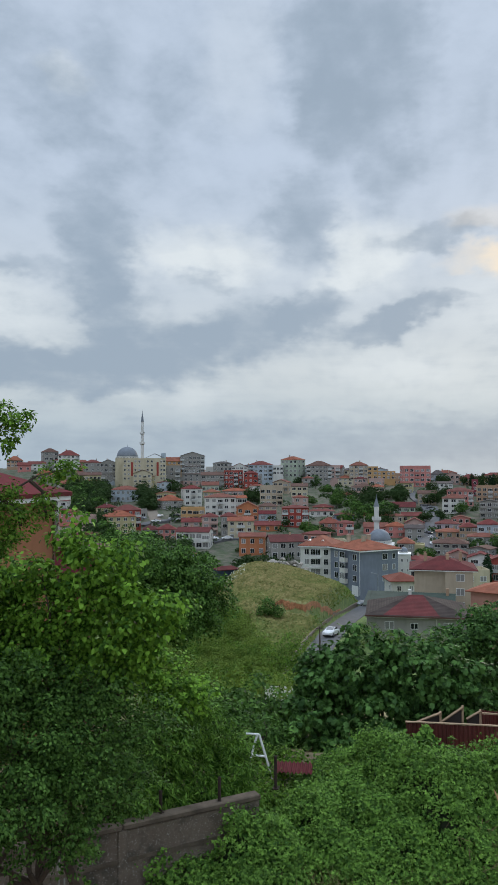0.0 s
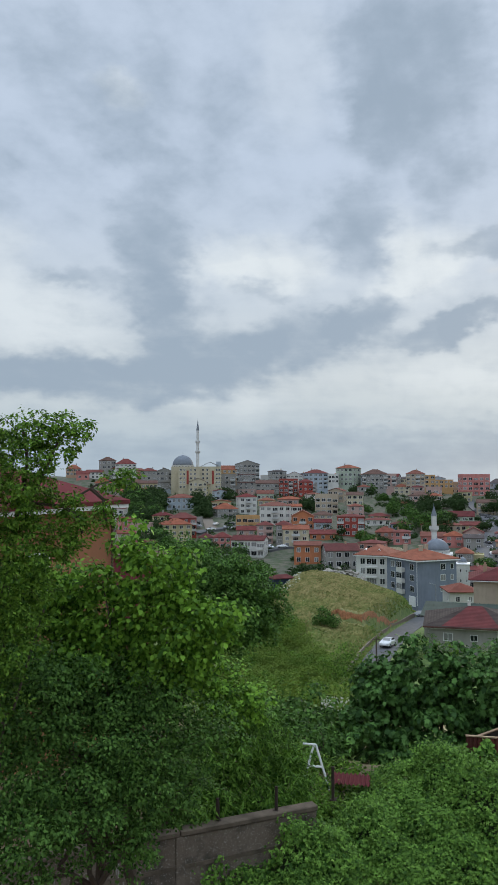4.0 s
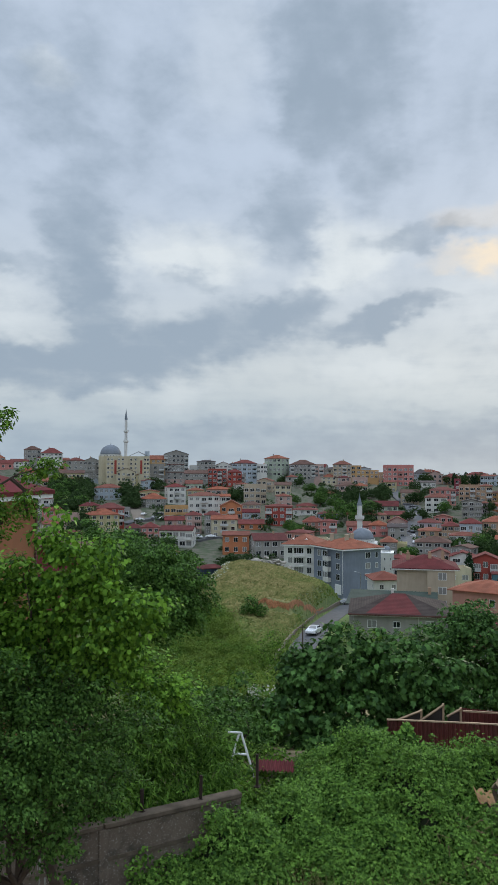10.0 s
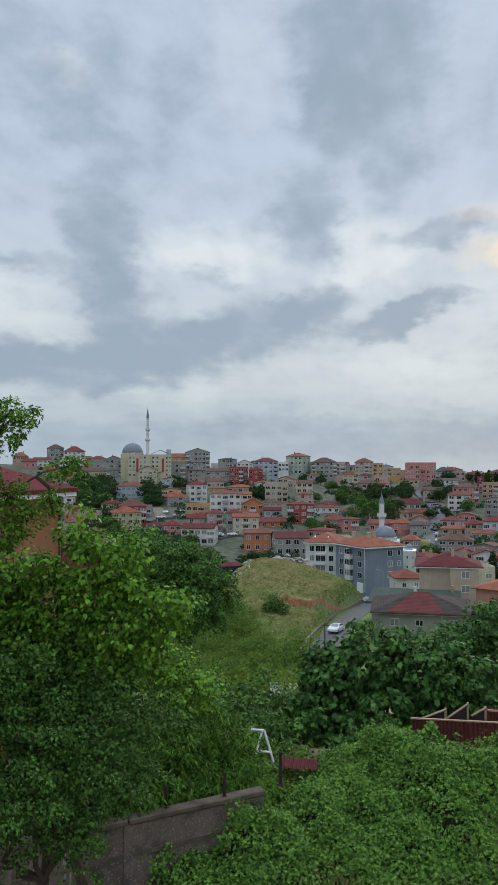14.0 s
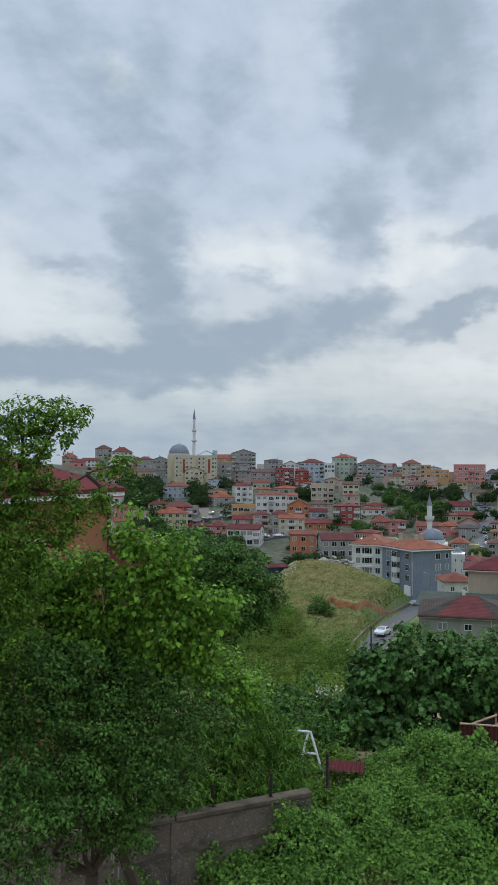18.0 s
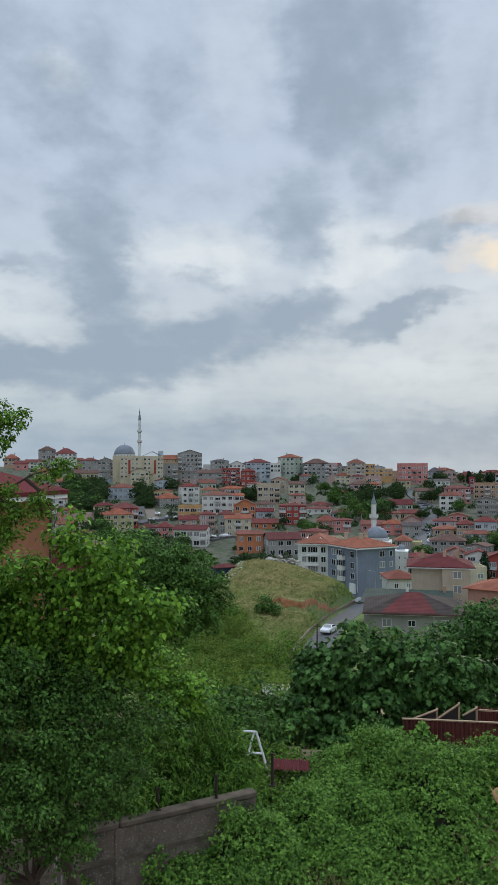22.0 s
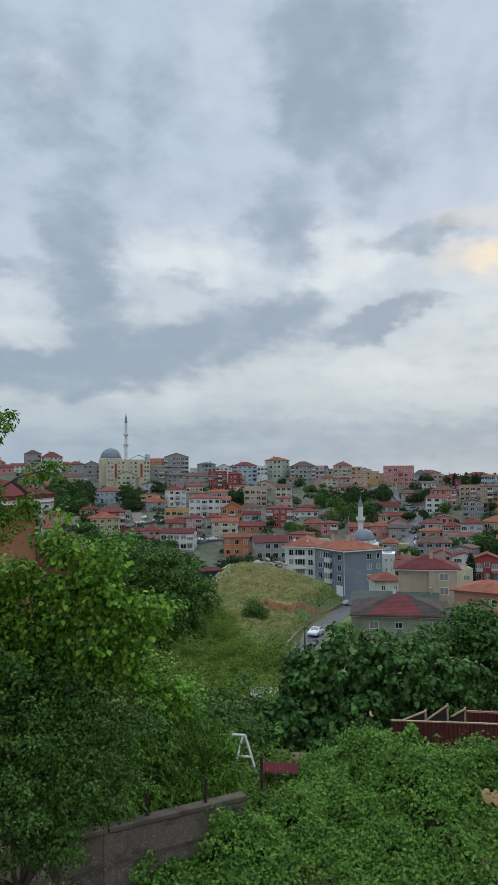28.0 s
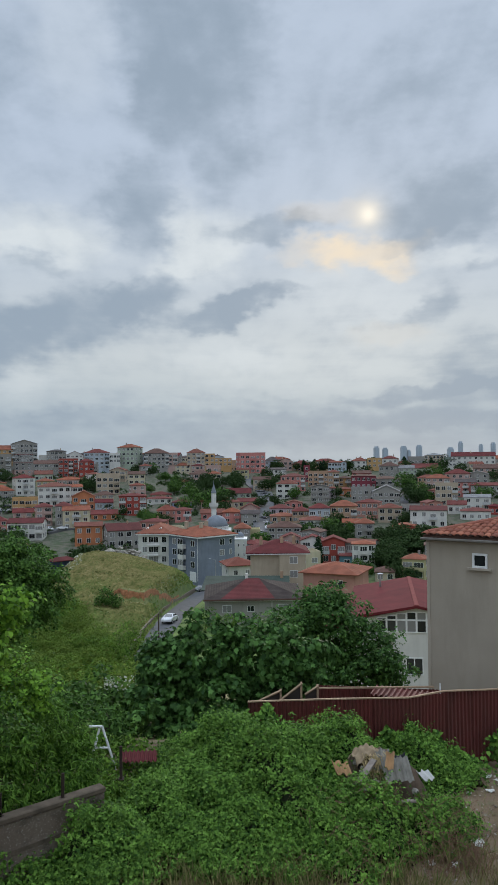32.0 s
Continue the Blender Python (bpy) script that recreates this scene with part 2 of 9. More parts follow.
def bumped(t, bsdf, height, strength, distance):
    n = t.nodes.new("ShaderNodeBump")
    n.inputs["Strength"].default_value, n.inputs["Distance"].default_value = strength, distance
    t.links.new(height, n.inputs["Height"])
    t.links.new(n.outputs[0], bsdf.inputs["Normal"])


def dim(c, k):
    return tuple(v * k for v in c)


def plaster(name, colour):
    """Painted render with broad weathering, streaks and a fine grain."""
    def build(t, bsdf):
        pos = t.nodes.new("ShaderNodeNewGeometry").outputs["Position"]
        stretch = t.nodes.new("ShaderNodeMapping")
        stretch.inputs["Scale"].default_value = (1.0, 1.0, 0.18)
        t.links.new(pos, stretch.inputs["Vector"])
        broad = span(t, tex_noise(t, 0.35, 4), 0.3, 0.7)
        streak = span(t, tex_noise(t, 1.6, 5, 0.65, stretch.outputs[0]), 0.45, 0.8)
        grain = tex_noise(t, 14.0, 4, 0.7)
        col = blend(t, broad, dim(colour, 0.86), dim(colour, 1.08))
        col = blend(t, calc(t, "MULTIPLY", streak, 0.4), col, dim(colour, 0.55))
        col = blend(t, calc(t, "MULTIPLY", grain, 0.22), col, dim(colour, 0.72))
        t.links.new(col, bsdf.inputs["Base Color"])
        bsdf.inputs["Roughness"].default_value = 0.9
        bsdf.inputs["Specular IOR Level"].default_value = 0.15
        bumped(t, bsdf, grain, 0.25, 0.02)
    return material("render_" + name, build)


def roofing(name, colour):
    """Clay tile seen from afar: courses across the slope, patches of lichen and newer tile."""
    def build(t, bsdf):
        pos = t.nodes.new("ShaderNodeTexCoord").outputs["Object"]
        wave = t.nodes.new("ShaderNodeTexWave")
        wave.wave_type, wave.bands_direction = "BANDS", "Z"
        wave.inputs["Scale"].default_value, wave.inputs["Distortion"].default_value = 2.2, 0.6
        t.links.new(pos, wave.inputs["Vector"])
        patch = span(t, tex_noise(t, 0.45, 4), 0.32, 0.68)
        rnd = t.nodes.new("ShaderNodeObjectInfo").outputs["Random"]
        fine = tex_noise(t, 6.0, 4, 0.7)
        col = blend(t, patch, dim(colour, 0.68), dim(colour, 1.2))
        col = blend(t, calc(t, "MULTIPLY", rnd, 0.3), col, (0.16, 0.105, 0.085))
        col = blend(t, span(t, fine, 0.5, 0.75, 0.0, 0.5), col, dim(colour, 0.5))
        col = blend(t, span(t, wave.outputs["Fac"], 0.0, 0.35, 0.3, 0.0), col, dim(colour, 0.4))
        t.links.new(col, bsdf.inputs["Base Color"])
        bsdf.inputs["Roughness"].default_value = 0.9
        bsdf.inputs["Specular IOR Level"].default_value = 0.1
        bumped(t, bsdf, wave.outputs["Fac"], 0.5, 0.05)
    return material("roof_" + name, build)


def plain(name, colour, rough=0.6, metal=0.0, grain=3.0, vary=0.25):
    def build(t, bsdf):
        n = span(t, tex_noise(t, grain, 5, 0.6), 0.3, 0.7)
        m = span(t, tex_noise(t, grain * 9, 3, 0.6), 0.3, 0.7)
        col = blend(t, n, dim(colour, 1 - vary), dim(colour, 1 + vary * 0.6))
        col = blend(t, calc(t, "MULTIPLY", m, 0.25), col, dim(colour, 0.6))
        t.links.new(col, bsdf.inputs["Base Color"])
        bsdf.inputs["Roughness"].default_value = rough
        bsdf.inputs["Metallic"].default_value = metal
        bsdf.inputs["Specular IOR Level"].default_value = 0.45 if rough < 0.5 else 0.15
        bumped(t, bsdf, m, 0.2, 0.01)
    return material(name, build)


def leafy(name, a, b, rough=0.7, trans=0.32):
    """Leaves: each one its own shade, light passing through the thin blade."""
    def build(t, bsdf):
        isl = t.nodes.new("ShaderNodeNewGeometry").outputs["Random Per Island"]
        patch = span(t, tex_noise(t, 1.3, 4, 0.65), 0.36, 0.64)
        col = blend(t, isl, a, b)
        col = blend(t, calc(t, "MULTIPLY", patch, 0.6), col, blend(t, isl, dim(a, 0.6), dim(b, 0.55)))
        t.links.new(col, bsdf.inputs["Base Color"])
        bsdf.inputs["Roughness"].default_value = rough
        bsdf.inputs["Specular IOR Level"].default_value = 0.1
        tl = t.nodes.new("ShaderNodeBsdfTranslucent")
        t.links.new(col, tl.inputs[0])
        mixer = t.nodes.new("ShaderNodeMixShader")
        mixer.inputs[0].default_value = trans
        t.links.new(bsdf.outputs[0], mixer.inputs[1])
        t.links.new(tl.outputs[0], mixer.inputs[2])
        t.links.new(mixer.outputs[0], t.nodes["Material Output"].inputs[0])
    return material(name, build)


def glass_build(t, bsdf):
    rnd = t.nodes.new("ShaderNodeObjectInfo").outputs["Random"]
    col = blend(t, rnd, (0.010, 0.012, 0.014), (0.06, 0.064, 0.066))
    col = blend(t, span(t, rnd, 0.55, 0.62), col, (0.22, 0.215, 0.205))
    t.links.new(col, bsdf.inputs["Base Color"])
    bsdf.inputs["Roughness"].default_value = 0.12


GLASS = material("window_glass", glass_build)
FRAME = plain("white_frame", (0.72, 0.72, 0.70), 0.5, 0, 2, 0.1)
PALETTE = dict(cream=(0.50, 0.44, 0.31), white=(0.60, 0.585, 0.54), grey=(0.29, 0.275, 0.25), pink=(0.50, 0.20, 0.175), red=(0.31, 0.065, 0.05),
               orange=(0.46, 0.175, 0.085), yellow=(0.46, 0.285, 0.13), beige=(0.42, 0.345, 0.255), blue=(0.20, 0.25, 0.335), teal=(0.10, 0.21, 0.25),
               tan=(0.40, 0.265, 0.175), olive=(0.43, 0.38, 0.215), palegreen=(0.37, 0.42, 0.33), lilac=(0.44, 0.365, 0.40), maroon=(0.21, 0.05, 0.065),
               salmon=(0.46, 0.235, 0.185), paleblue=(0.38, 0.43, 0.47), rose=(0.45, 0.31, 0.27), slate=(0.185, 0.21, 0.25))
ROOFS = dict(umber=(0.062, 0.048, 0.042), red=(0.165, 0.042, 0.038), orange=(0.285, 0.092, 0.052), brown=(0.125, 0.070, 0.055), dark=(0.085, 0.08, 0.08), grey=(0.26, 0.27, 0.27),
             green=(0.085, 0.125, 0.10), darkred=(0.120, 0.026, 0.027), rust=(0.200, 0.068, 0.048))


def wall_mat(key):
    return plaster(key, PALETTE[key])


def roof_mat(key):
    return roofing(key, ROOFS[key])


# ---- building blocks ----
def mesh_of(name, verts, faces, mats=(), index=None, smooth=False):
    me = bpy.data.meshes.new(name)
    me.from_pydata([tuple(v) for v in verts], [], faces)
    for m in mats:
        me.materials.append(m)
    if index is not None:
        me.polygons.foreach_set("material_index", index)
    if smooth:
        me.polygons.foreach_set("use_smooth", [True] * len(me.polygons))
    me.update()
    return me


def put(name, me, parent=None, m=None, label=""):
    ob = new(name, me)
    if parent is not None:
        ob.parent = parent
    if m is not None:
        ob.matrix_basis = m
    if label:
        ob["label"] = label
    return ob


def thing(name, m, label, category, group="", kind=""):
    ob = new(name)
    ob.matrix_basis = m
    return tagged(ob, label, category, group, kind)


def part(name, bm, mat, parent, label="", m=None, smooth=False):
    me = bpy.data.meshes.new(name)
    bm.to_mesh(me)
    bm.free()
    me.materials.append(mat)
    if smooth:
        me.polygons.foreach_set("use_smooth", [True] * len(me.polygons))
    return put(name, me, parent, m, label)


def add_box(bm, x0, x1, y0, y1, z0, z1, m=None):
    vs = [bm.verts.new(Vector(p) if m is None else m @ Vector(p)) for p in
          ((x0, y0, z0), (x1, y0, z0), (x1, y1, z0), (x0, y1, z0), (x0, y0, z1), (x1, y0, z1), (x1, y1, z1), (x0, y1, z1))]
    for f in ((0, 3, 2, 1), (4, 5, 6, 7), (0, 1, 5, 4), (1, 2, 6, 5), (2, 3, 7, 6), (3, 0, 4, 7)):
        bm.faces.new([vs[i] for i in f])


def boxes(*rows, bevel=0.0):
    bm = bmesh.new()
    for r in rows:
        add_box(bm, *r)
    if bevel:
        bmesh.ops.bevel(bm, geom=bm.edges[:], offset=bevel, segments=1, affect="EDGES")
    return bm


def tube(bm, a, b, r0, r1, n=7):
    a, b = Vector(a), Vector(b)
    q = (b - a).to_track_quat("Z", "Y").to_matrix()
    rings = []
    for c, r in ((a, r0), (b, r1)):
        rings.append([bm.verts.new(c + q @ Vector((r * math.cos(2 * math.pi * i / n), r * math.sin(2 * math.pi * i / n), 0))) for i in range(n)])
    for i in range(n):
        bm.faces.new((rings[0][i], rings[0][(i + 1) % n], rings[1][(i + 1) % n], rings[1][i]))
    bm.faces.new(rings[1])
    bm.faces.new(rings[0][::-1])


def lathe(bm, profile, n=20, cx=0.0, cy=0.0):
    rings = [[bm.verts.new((cx + r * math.cos(2 * math.pi * i / n), cy + r * math.sin(2 * math.pi * i / n), z)) for i in range(n)] for r, z in profile]
    for a, b in zip(rings, rings[1:]):
        for i in range(n):
            bm.faces.new((a[i], a[(i + 1) % n], b[(i + 1) % n], b[i]))
    bm.faces.new(rings[-1])
    bm.faces.new(rings[0][::-1])

# ---- the lie of the land: a terrace, a valley with a grassy knoll, the far slope ----
def ease(x, a, b):
    u = np.clip((x - a) / (b - a), 0, 1)
    return u * u * (3 - 2 * u)


ROAD_R = [70, 95, 120, 130, 165, 200, 222, 240]
ROAD_AZ = [-10.6, -8.75, -7.1, -6.3, -4.6, -3.2, -1.6, 1.0]


def land(x, y):
    """Height of the ground."""
    x, y = np.asarray(x, float), np.asarray(y, float)
    r, az = np.hypot(x, y), np.degrees(np.arctan2(x, y))
    z = np.interp(r, [0, 24, 32, 45, 70, 95, 130, 200, 230, 480, 560, 700, 1000, 6000],
                  [-8.9, -8.9, -11.5, -15.0, -22.0, -27.8, -28.0, -34.6, -35.0, -11.0, -8.5, -14.0, -36.0, -70.0])
    road = np.interp(r, ROAD_R, ROAD_AZ)
    crest = np.interp(az, [-60, -40, -17, -14.2, -12.8, -11.7, -10.2, -8.3, -5.75, -3.94, -3.0], [-31, -30, -28.5, -25.0, -22.1, -21.3, -22.1, -23.7, -26.3, -29.6, -31.0])
    rise = ease(r, 98, 178) * (1 - ease(r, 184, 206)) * ease(road - 0.75 - az, 0, np.interp(r, [130, 170], [1.2, 0.45]))
    z = z + np.maximum(crest + 32.4, 0) * rise
    bank = np.interp(az, [-11, -9.6, -8.1, -6.9, -6.0, -5.2], [132, 134.5, 133.5, 143, 155, 171])
    z = z + 1.7 * ease(r, bank - 1.0, bank) * (1 - ease(r, bank, bank + 34)) * ease(az, -11.3, -9.6) * (1 - ease(az, -6.6, -5.2))
    z = z + 11.0 * ease(-az, 21.5, 27) * (1 - ease(-az, 60, 90)) * ease(r, 430, 515) * (1 - ease(r, 620, 900))
    rough = np.sin(x * 0.11 + 1.3) * np.cos(y * 0.09) + 0.5 * np.sin(x * 0.31 + y * 0.23)
    far = ease(r, 240, 330)
    return z + rough * (0.25 + 0.5 * far) * ease(r, 24, 40) * (1 - 0.85 * np.exp(-((road - az) * r / 57.3 / 6) ** 2) * (1 - far))


def on_land(x, y):
    return float(land(x, y))


rings = np.concatenate([[1.0], np.arange(6, 60, 1.0), np.arange(60, 124, 2.0), np.arange(124, 174, 0.6), np.arange(174, 240, 2.0), np.arange(240, 620, 6.0), np.geomspace(640, 4900, 24)])
spokes = np.concatenate([np.arange(-42, -16, 0.4), np.arange(-16, -2, 0.13), np.arange(-2, 26, 0.4), np.linspace(26, 318, 60)[:-1]])
RR, AA = np.meshgrid(rings, np.radians(spokes), indexing="ij")
gx, gy = RR * np.sin(AA), RR * np.cos(AA)
gz = land(gx, gy)
nr, na = RR.shape
verts = np.stack([gx, gy, gz], -1).reshape(-1, 3)
verts = np.vstack([verts, [[0, 0, -8.9]]])
i, j = np.meshgrid(np.arange(nr - 1), np.arange(na), indexing="ij")
j2 = (j + 1) % na
quads = np.stack([i * na + j, (i + 1) * na + j, (i + 1) * na + j2, i * na + j2], -1).reshape(-1, 4)
faces = [tuple(q) for q in quads.tolist()] + [(nr * na, k, (k + 1) % na) for k in range(na)]


def meadow(t, s):
    """Grass of the knoll: green low down, straw on the dry shoulder, in drifts and streaks."""
    drift, streak, fine = tex_noise(t, 0.07, 4, 0.6), tex_noise(t, 0.45, 5, 0.65), tex_noise(t, 2.2, 4, 0.7)
    green = blend(t, span(t, streak, 0.36, 0.64), (0.055, 0.105, 0.018), (0.140, 0.200, 0.042))
    straw = blend(t, span(t, streak, 0.38, 0.62), (0.098, 0.105, 0.028), (0.30, 0.235, 0.105))
    dry = span(t, calc(t, "ADD", calc(t, "MULTIPLY", drift, 14.0), s.outputs[2]), -20.3, -14.5)
    col = blend(t, dry, green, straw)
    return blend(t, span(t, fine, 0.45, 0.7, 0.0, 0.5), col, (0.060, 0.080, 0.018))


def ground_build(t, bsdf):
    pos = t.nodes.new("ShaderNodeNewGeometry").outputs["Position"]
    s = t.nodes.new("ShaderNodeSeparateXYZ")
    t.links.new(pos, s.inputs[0])
    r = calc(t, "SQRT", calc(t, "ADD", calc(t, "MULTIPLY", s.outputs[0], s.outputs[0]), calc(t, "MULTIPLY", s.outputs[1], s.outputs[1])))
    broad, mid, fine = tex_noise(t, 0.06, 4), tex_noise(t, 0.35, 5, 0.6), tex_noise(t, 3.0, 5, 0.7)
    # knoll: green grass going to straw
    grass = meadow(t, s)
    # far slope: yards, weeds and bare earth
    town = blend(t, span(t, mid, 0.4, 0.6), (0.040, 0.062, 0.022), (0.105, 0.092, 0.068))
    town = blend(t, span(t, r, 205, 235), grass, town)
    # yard by the house: trodden earth with litter of stalks
    yard = blend(t, span(t, mid, 0.35, 0.65), (0.105, 0.066, 0.038), (0.190, 0.128, 0.076))
    yard = blend(t, span(t, fine, 0.5, 0.72), yard, (0.13, 0.115, 0.055))
    col = blend(t, span(t, r, 24, 30), yard, town)
    t.links.new(col, bsdf.inputs["Base Color"])
    bsdf.inputs["Roughness"].default_value = 0.95
    bumped(t, bsdf, fine, 0.6, 0.12)


GROUND = material("ground", ground_build)
ground = put("ground", mesh_of("ground", verts, faces, [GROUND], smooth=True))
tagged(ground, "grassy knoll, earth yard and built-up valley slopes", "ground", kind="structure")

# knee-high grass over the knoll
gr = np.random.RandomState(5)
n = 60000
ra, aa = np.sqrt(gr.uniform(96 ** 2, 204 ** 2, n)), gr.uniform(-21, -3.2, n)
ok = aa < np.interp(ra, ROAD_R, ROAD_AZ) - 1.0
bank_r = np.interp(aa, [-11, -9.6, -8.1, -6.9, -6.0, -5.2], [132, 134.5, 133.5, 143, 155, 171])
ok &= ~((np.abs(ra - bank_r + 0.9) < 1.6) & (aa > -11) & (aa < -5.6) & (gr.rand(n) < 0.9))
ra, aa = ra[ok], np.radians(aa[ok])
n = len(ra)
x, y = ra * np.sin(aa), ra * np.cos(aa)
foot = np.stack([x, y, land(x, y) - 0.05], -1)
h = gr.uniform(0.15, 0.5, n) * (0.6 + 0.6 * gr.rand(n))
lean = np.stack([gr.normal(size=n) * 0.5 + 0.2, gr.uniform(0.4, 1.4, n), np.ones(n)], -1) * h[:, None]
side = np.stack([gr.uniform(0.12, 0.3, n), gr.normal(size=n) * 0.1, np.zeros(n)], -1)
tuft = np.stack([foot - side, foot + side, foot + side * 0.5 + lean, foot - side * 0.9 + lean * 0.8], 1).reshape(-1, 3)


def grass_build(t, bsdf):
    s = t.nodes.new("ShaderNodeSeparateXYZ")
    t.links.new(t.nodes.new("ShaderNodeNewGeometry").outputs["Position"], s.inputs[0])
    isl = t.nodes.new("ShaderNodeNewGeometry").outputs["Random Per Island"]
    col = blend(t, calc(t, "MULTIPLY", isl, 0.6), meadow(t, s), blend(t, isl, (0.085, 0.125, 0.026), (0.25, 0.21, 0.085)))
    t.links.new(col, bsdf.inputs["Base Color"])
    bsdf.inputs["Roughness"].default_value = 0.9
    bsdf.inputs["Specular IOR Level"].default_value = 0.1


grass_top = thing("meadow_grass", pose(0, 0, 0), "rough green and straw-coloured grass on the knoll", "grass", kind="stuff")
put("tufts", mesh_of("tufts", tuft, [(4 * k, 4 * k + 1, 4 * k + 2, 4 * k + 3) for k in range(n)], [material("meadow_grass", grass_build)]), grass_top)["kind"] = "stuff"

# raw clay bank on the shoulder of the knoll, crumbled and uneven
def clay_build(t, bsdf):
    col = blend(t, span(t, tex_noise(t, 0.9, 5, 0.7), 0.35, 0.65), (0.20, 0.078, 0.032), (0.42, 0.19, 0.085))
    t.links.new(col, bsdf.inputs["Base Color"])
    bsdf.inputs["Roughness"].default_value = 0.95
    bumped(t, bsdf, tex_noise(t, 3.0, 5, 0.7), 0.8, 0.15)


na_, nr_ = 260, 9
azs = np.linspace(-10.9, -5.5, na_)
lip = np.interp(azs, [-11, -9.6, -8.1, -6.9, -6.0, -5.2], [132, 134.5, 133.5, 143, 155, 171]) + np.cumsum(gr.normal(size=na_)) * 0.03
wide = 0.55 * np.clip(0.75 + 0.3 * np.sin(azs * 4.1 + 2) + 0.12 * np.sin(azs * 13.7 + 1) + gr.normal(size=na_) * 0.12, 0.1, 1.4)
wide = wide * np.clip((azs + 10.9) / 0.4, 0, 1) * np.clip((-5.5 - azs) / 0.4, 0, 1) + 0.05
vs = []
for q in range(na_):
    for k in range(nr_):
        u = k / (nr_ - 1)
        r = lip[q] + 0.25 - wide[q] * (1 - u)
        x, y = r * math.sin(radians(azs[q])), r * math.cos(radians(azs[q]))
        vs.append((x, y, on_land(x, y) + (0.30 + 0.2 * gr.rand()) * min(1, 4 * u * (1 - u) + 0.15)))
fs = [(q * nr_ + k, q * nr_ + k + 1, (q + 1) * nr_ + k + 1, (q + 1) * nr_ + k) for q in range(na_ - 1) for k in range(nr_ - 1)]
tagged(put("clay_bank", mesh_of("clay_bank", vs, fs, [material("raw_clay", clay_build)])), "crumbling bank of raw orange clay on the knoll", "clay bank", kind="structure")

# the lane that climbs round the knoll
ASPHALT = plain("asphalt", (0.115, 0.115, 0.118), 0.85, 0, 0.8, 0.25)
KERB = plain("kerb_concrete", (0.20, 0.165, 0.13), 0.9, 0, 1.2, 0.2)


def ribbon(name, centre, half, lift, mat, label, category):
    pts, fcs = [], []
    c = np.array(centre)
    d = np.gradient(c, axis=0)
    d /= np.linalg.norm(d, axis=1)[:, None]
    for (x, y), (dx, dy) in zip(c, d):
        hz = on_land(x, y)
        for k in (-1, -0.33, 0.33, 1):
            pts.append((x + dy * half * k, y - dx * half * k, hz + lift))
        for k in (-1, 1):
            pts.append((x + dy * half * k * 1.02, y - dx * half * k * 1.02, hz - 1.5))
    for q in range(len(c) - 1):
        a, b = q * 6, (q + 1) * 6
        for k in range(3):
            fcs.append((a + k, a + k + 1, b + k + 1, b + k))
        fcs += [(a + 4, a, b, b + 4), (a + 3, a + 5, b + 5, b + 3)]
    ob = put(name, mesh_of(name, pts, fcs, [mat], smooth=False))
    return tagged(ob, label, category, kind="structure")


def polar(r, az):
    return r * math.sin(radians(az)), r * math.cos(radians(az))


lane_r = np.arange(70, 238, 3.0)
lane = [polar(r, np.interp(r, ROAD_R, ROAD_AZ)) for r in lane_r]
ribbon("road", lane, 2.1, 0.12, ASPHALT, "narrow grey asphalt lane curving round the knoll", "road")

# ---- houses ----
WINDOWS = {}


def window_mesh(w, h, bars=1):
    """A casement of white bars, 7 cm proud, facing -y, and the pane behind it."""
    key = (round(w, 2), round(h, 2), bars)
    if key not in WINDOWS:
        w, h = key[:2]
        t = 0.07
        xs = [-w / 2, -w / 2 + t]
        for b in range(bars):
            c = -w / 2 + w * (b + 1) / (bars + 1)
            xs += [c - t / 2, c + t / 2]
        xs += [w / 2 - t, w / 2]
        zs = [0, t, h - t, h]
        nx, nz = len(xs), len(zs)
        vs = [(x, y, z) for y in (-0.07, 0.0) for z in zs for x in xs]
        vid = lambda i, j, k: k * nx * nz + j * nx + i
        bar = {(i, j): i % 2 == 0 or j != 1 for i in range(nx - 1) for j in range(nz - 1)}
        fs = []
        for (i, j), solid in bar.items():
            if not solid:
                continue
            fs.append((vid(i, j, 0), vid(i + 1, j, 0), vid(i + 1, j + 1, 0), vid(i, j + 1, 0)))
            for (ni, nj), (p, q) in (((i - 1, j), ((i, j + 1), (i, j))), ((i + 1, j), ((i + 1, j), (i + 1, j + 1))), ((i, j - 1), ((i, j), (i + 1, j))), ((i, j + 1), ((i + 1, j + 1), (i, j + 1)))):
                if not bar.get((ni, nj), False):
                    fs.append((vid(*p, 0), vid(*p, 1), vid(*q, 1), vid(*q, 0)))
        WINDOWS[key] = (mesh_of("window", vs, fs, [FRAME]), mesh_of("pane", [(-w / 2 + 0.02, -0.03, 0.02), (w / 2 - 0.02, -0.03, 0.02), (w / 2 - 0.02, -0.03, h - 0.02), (-w / 2 + 0.02, -0.03, h - 0.02)], [(0, 1, 2, 3)], [GLASS]))
    return WINDOWS[key]


def window(parent, w, h, bars, m):
    frame_me, pane_me = window_mesh(w, h, bars)
    ob = put("window", frame_me, parent, m)
    put("pane", pane_me, ob)
    return ob


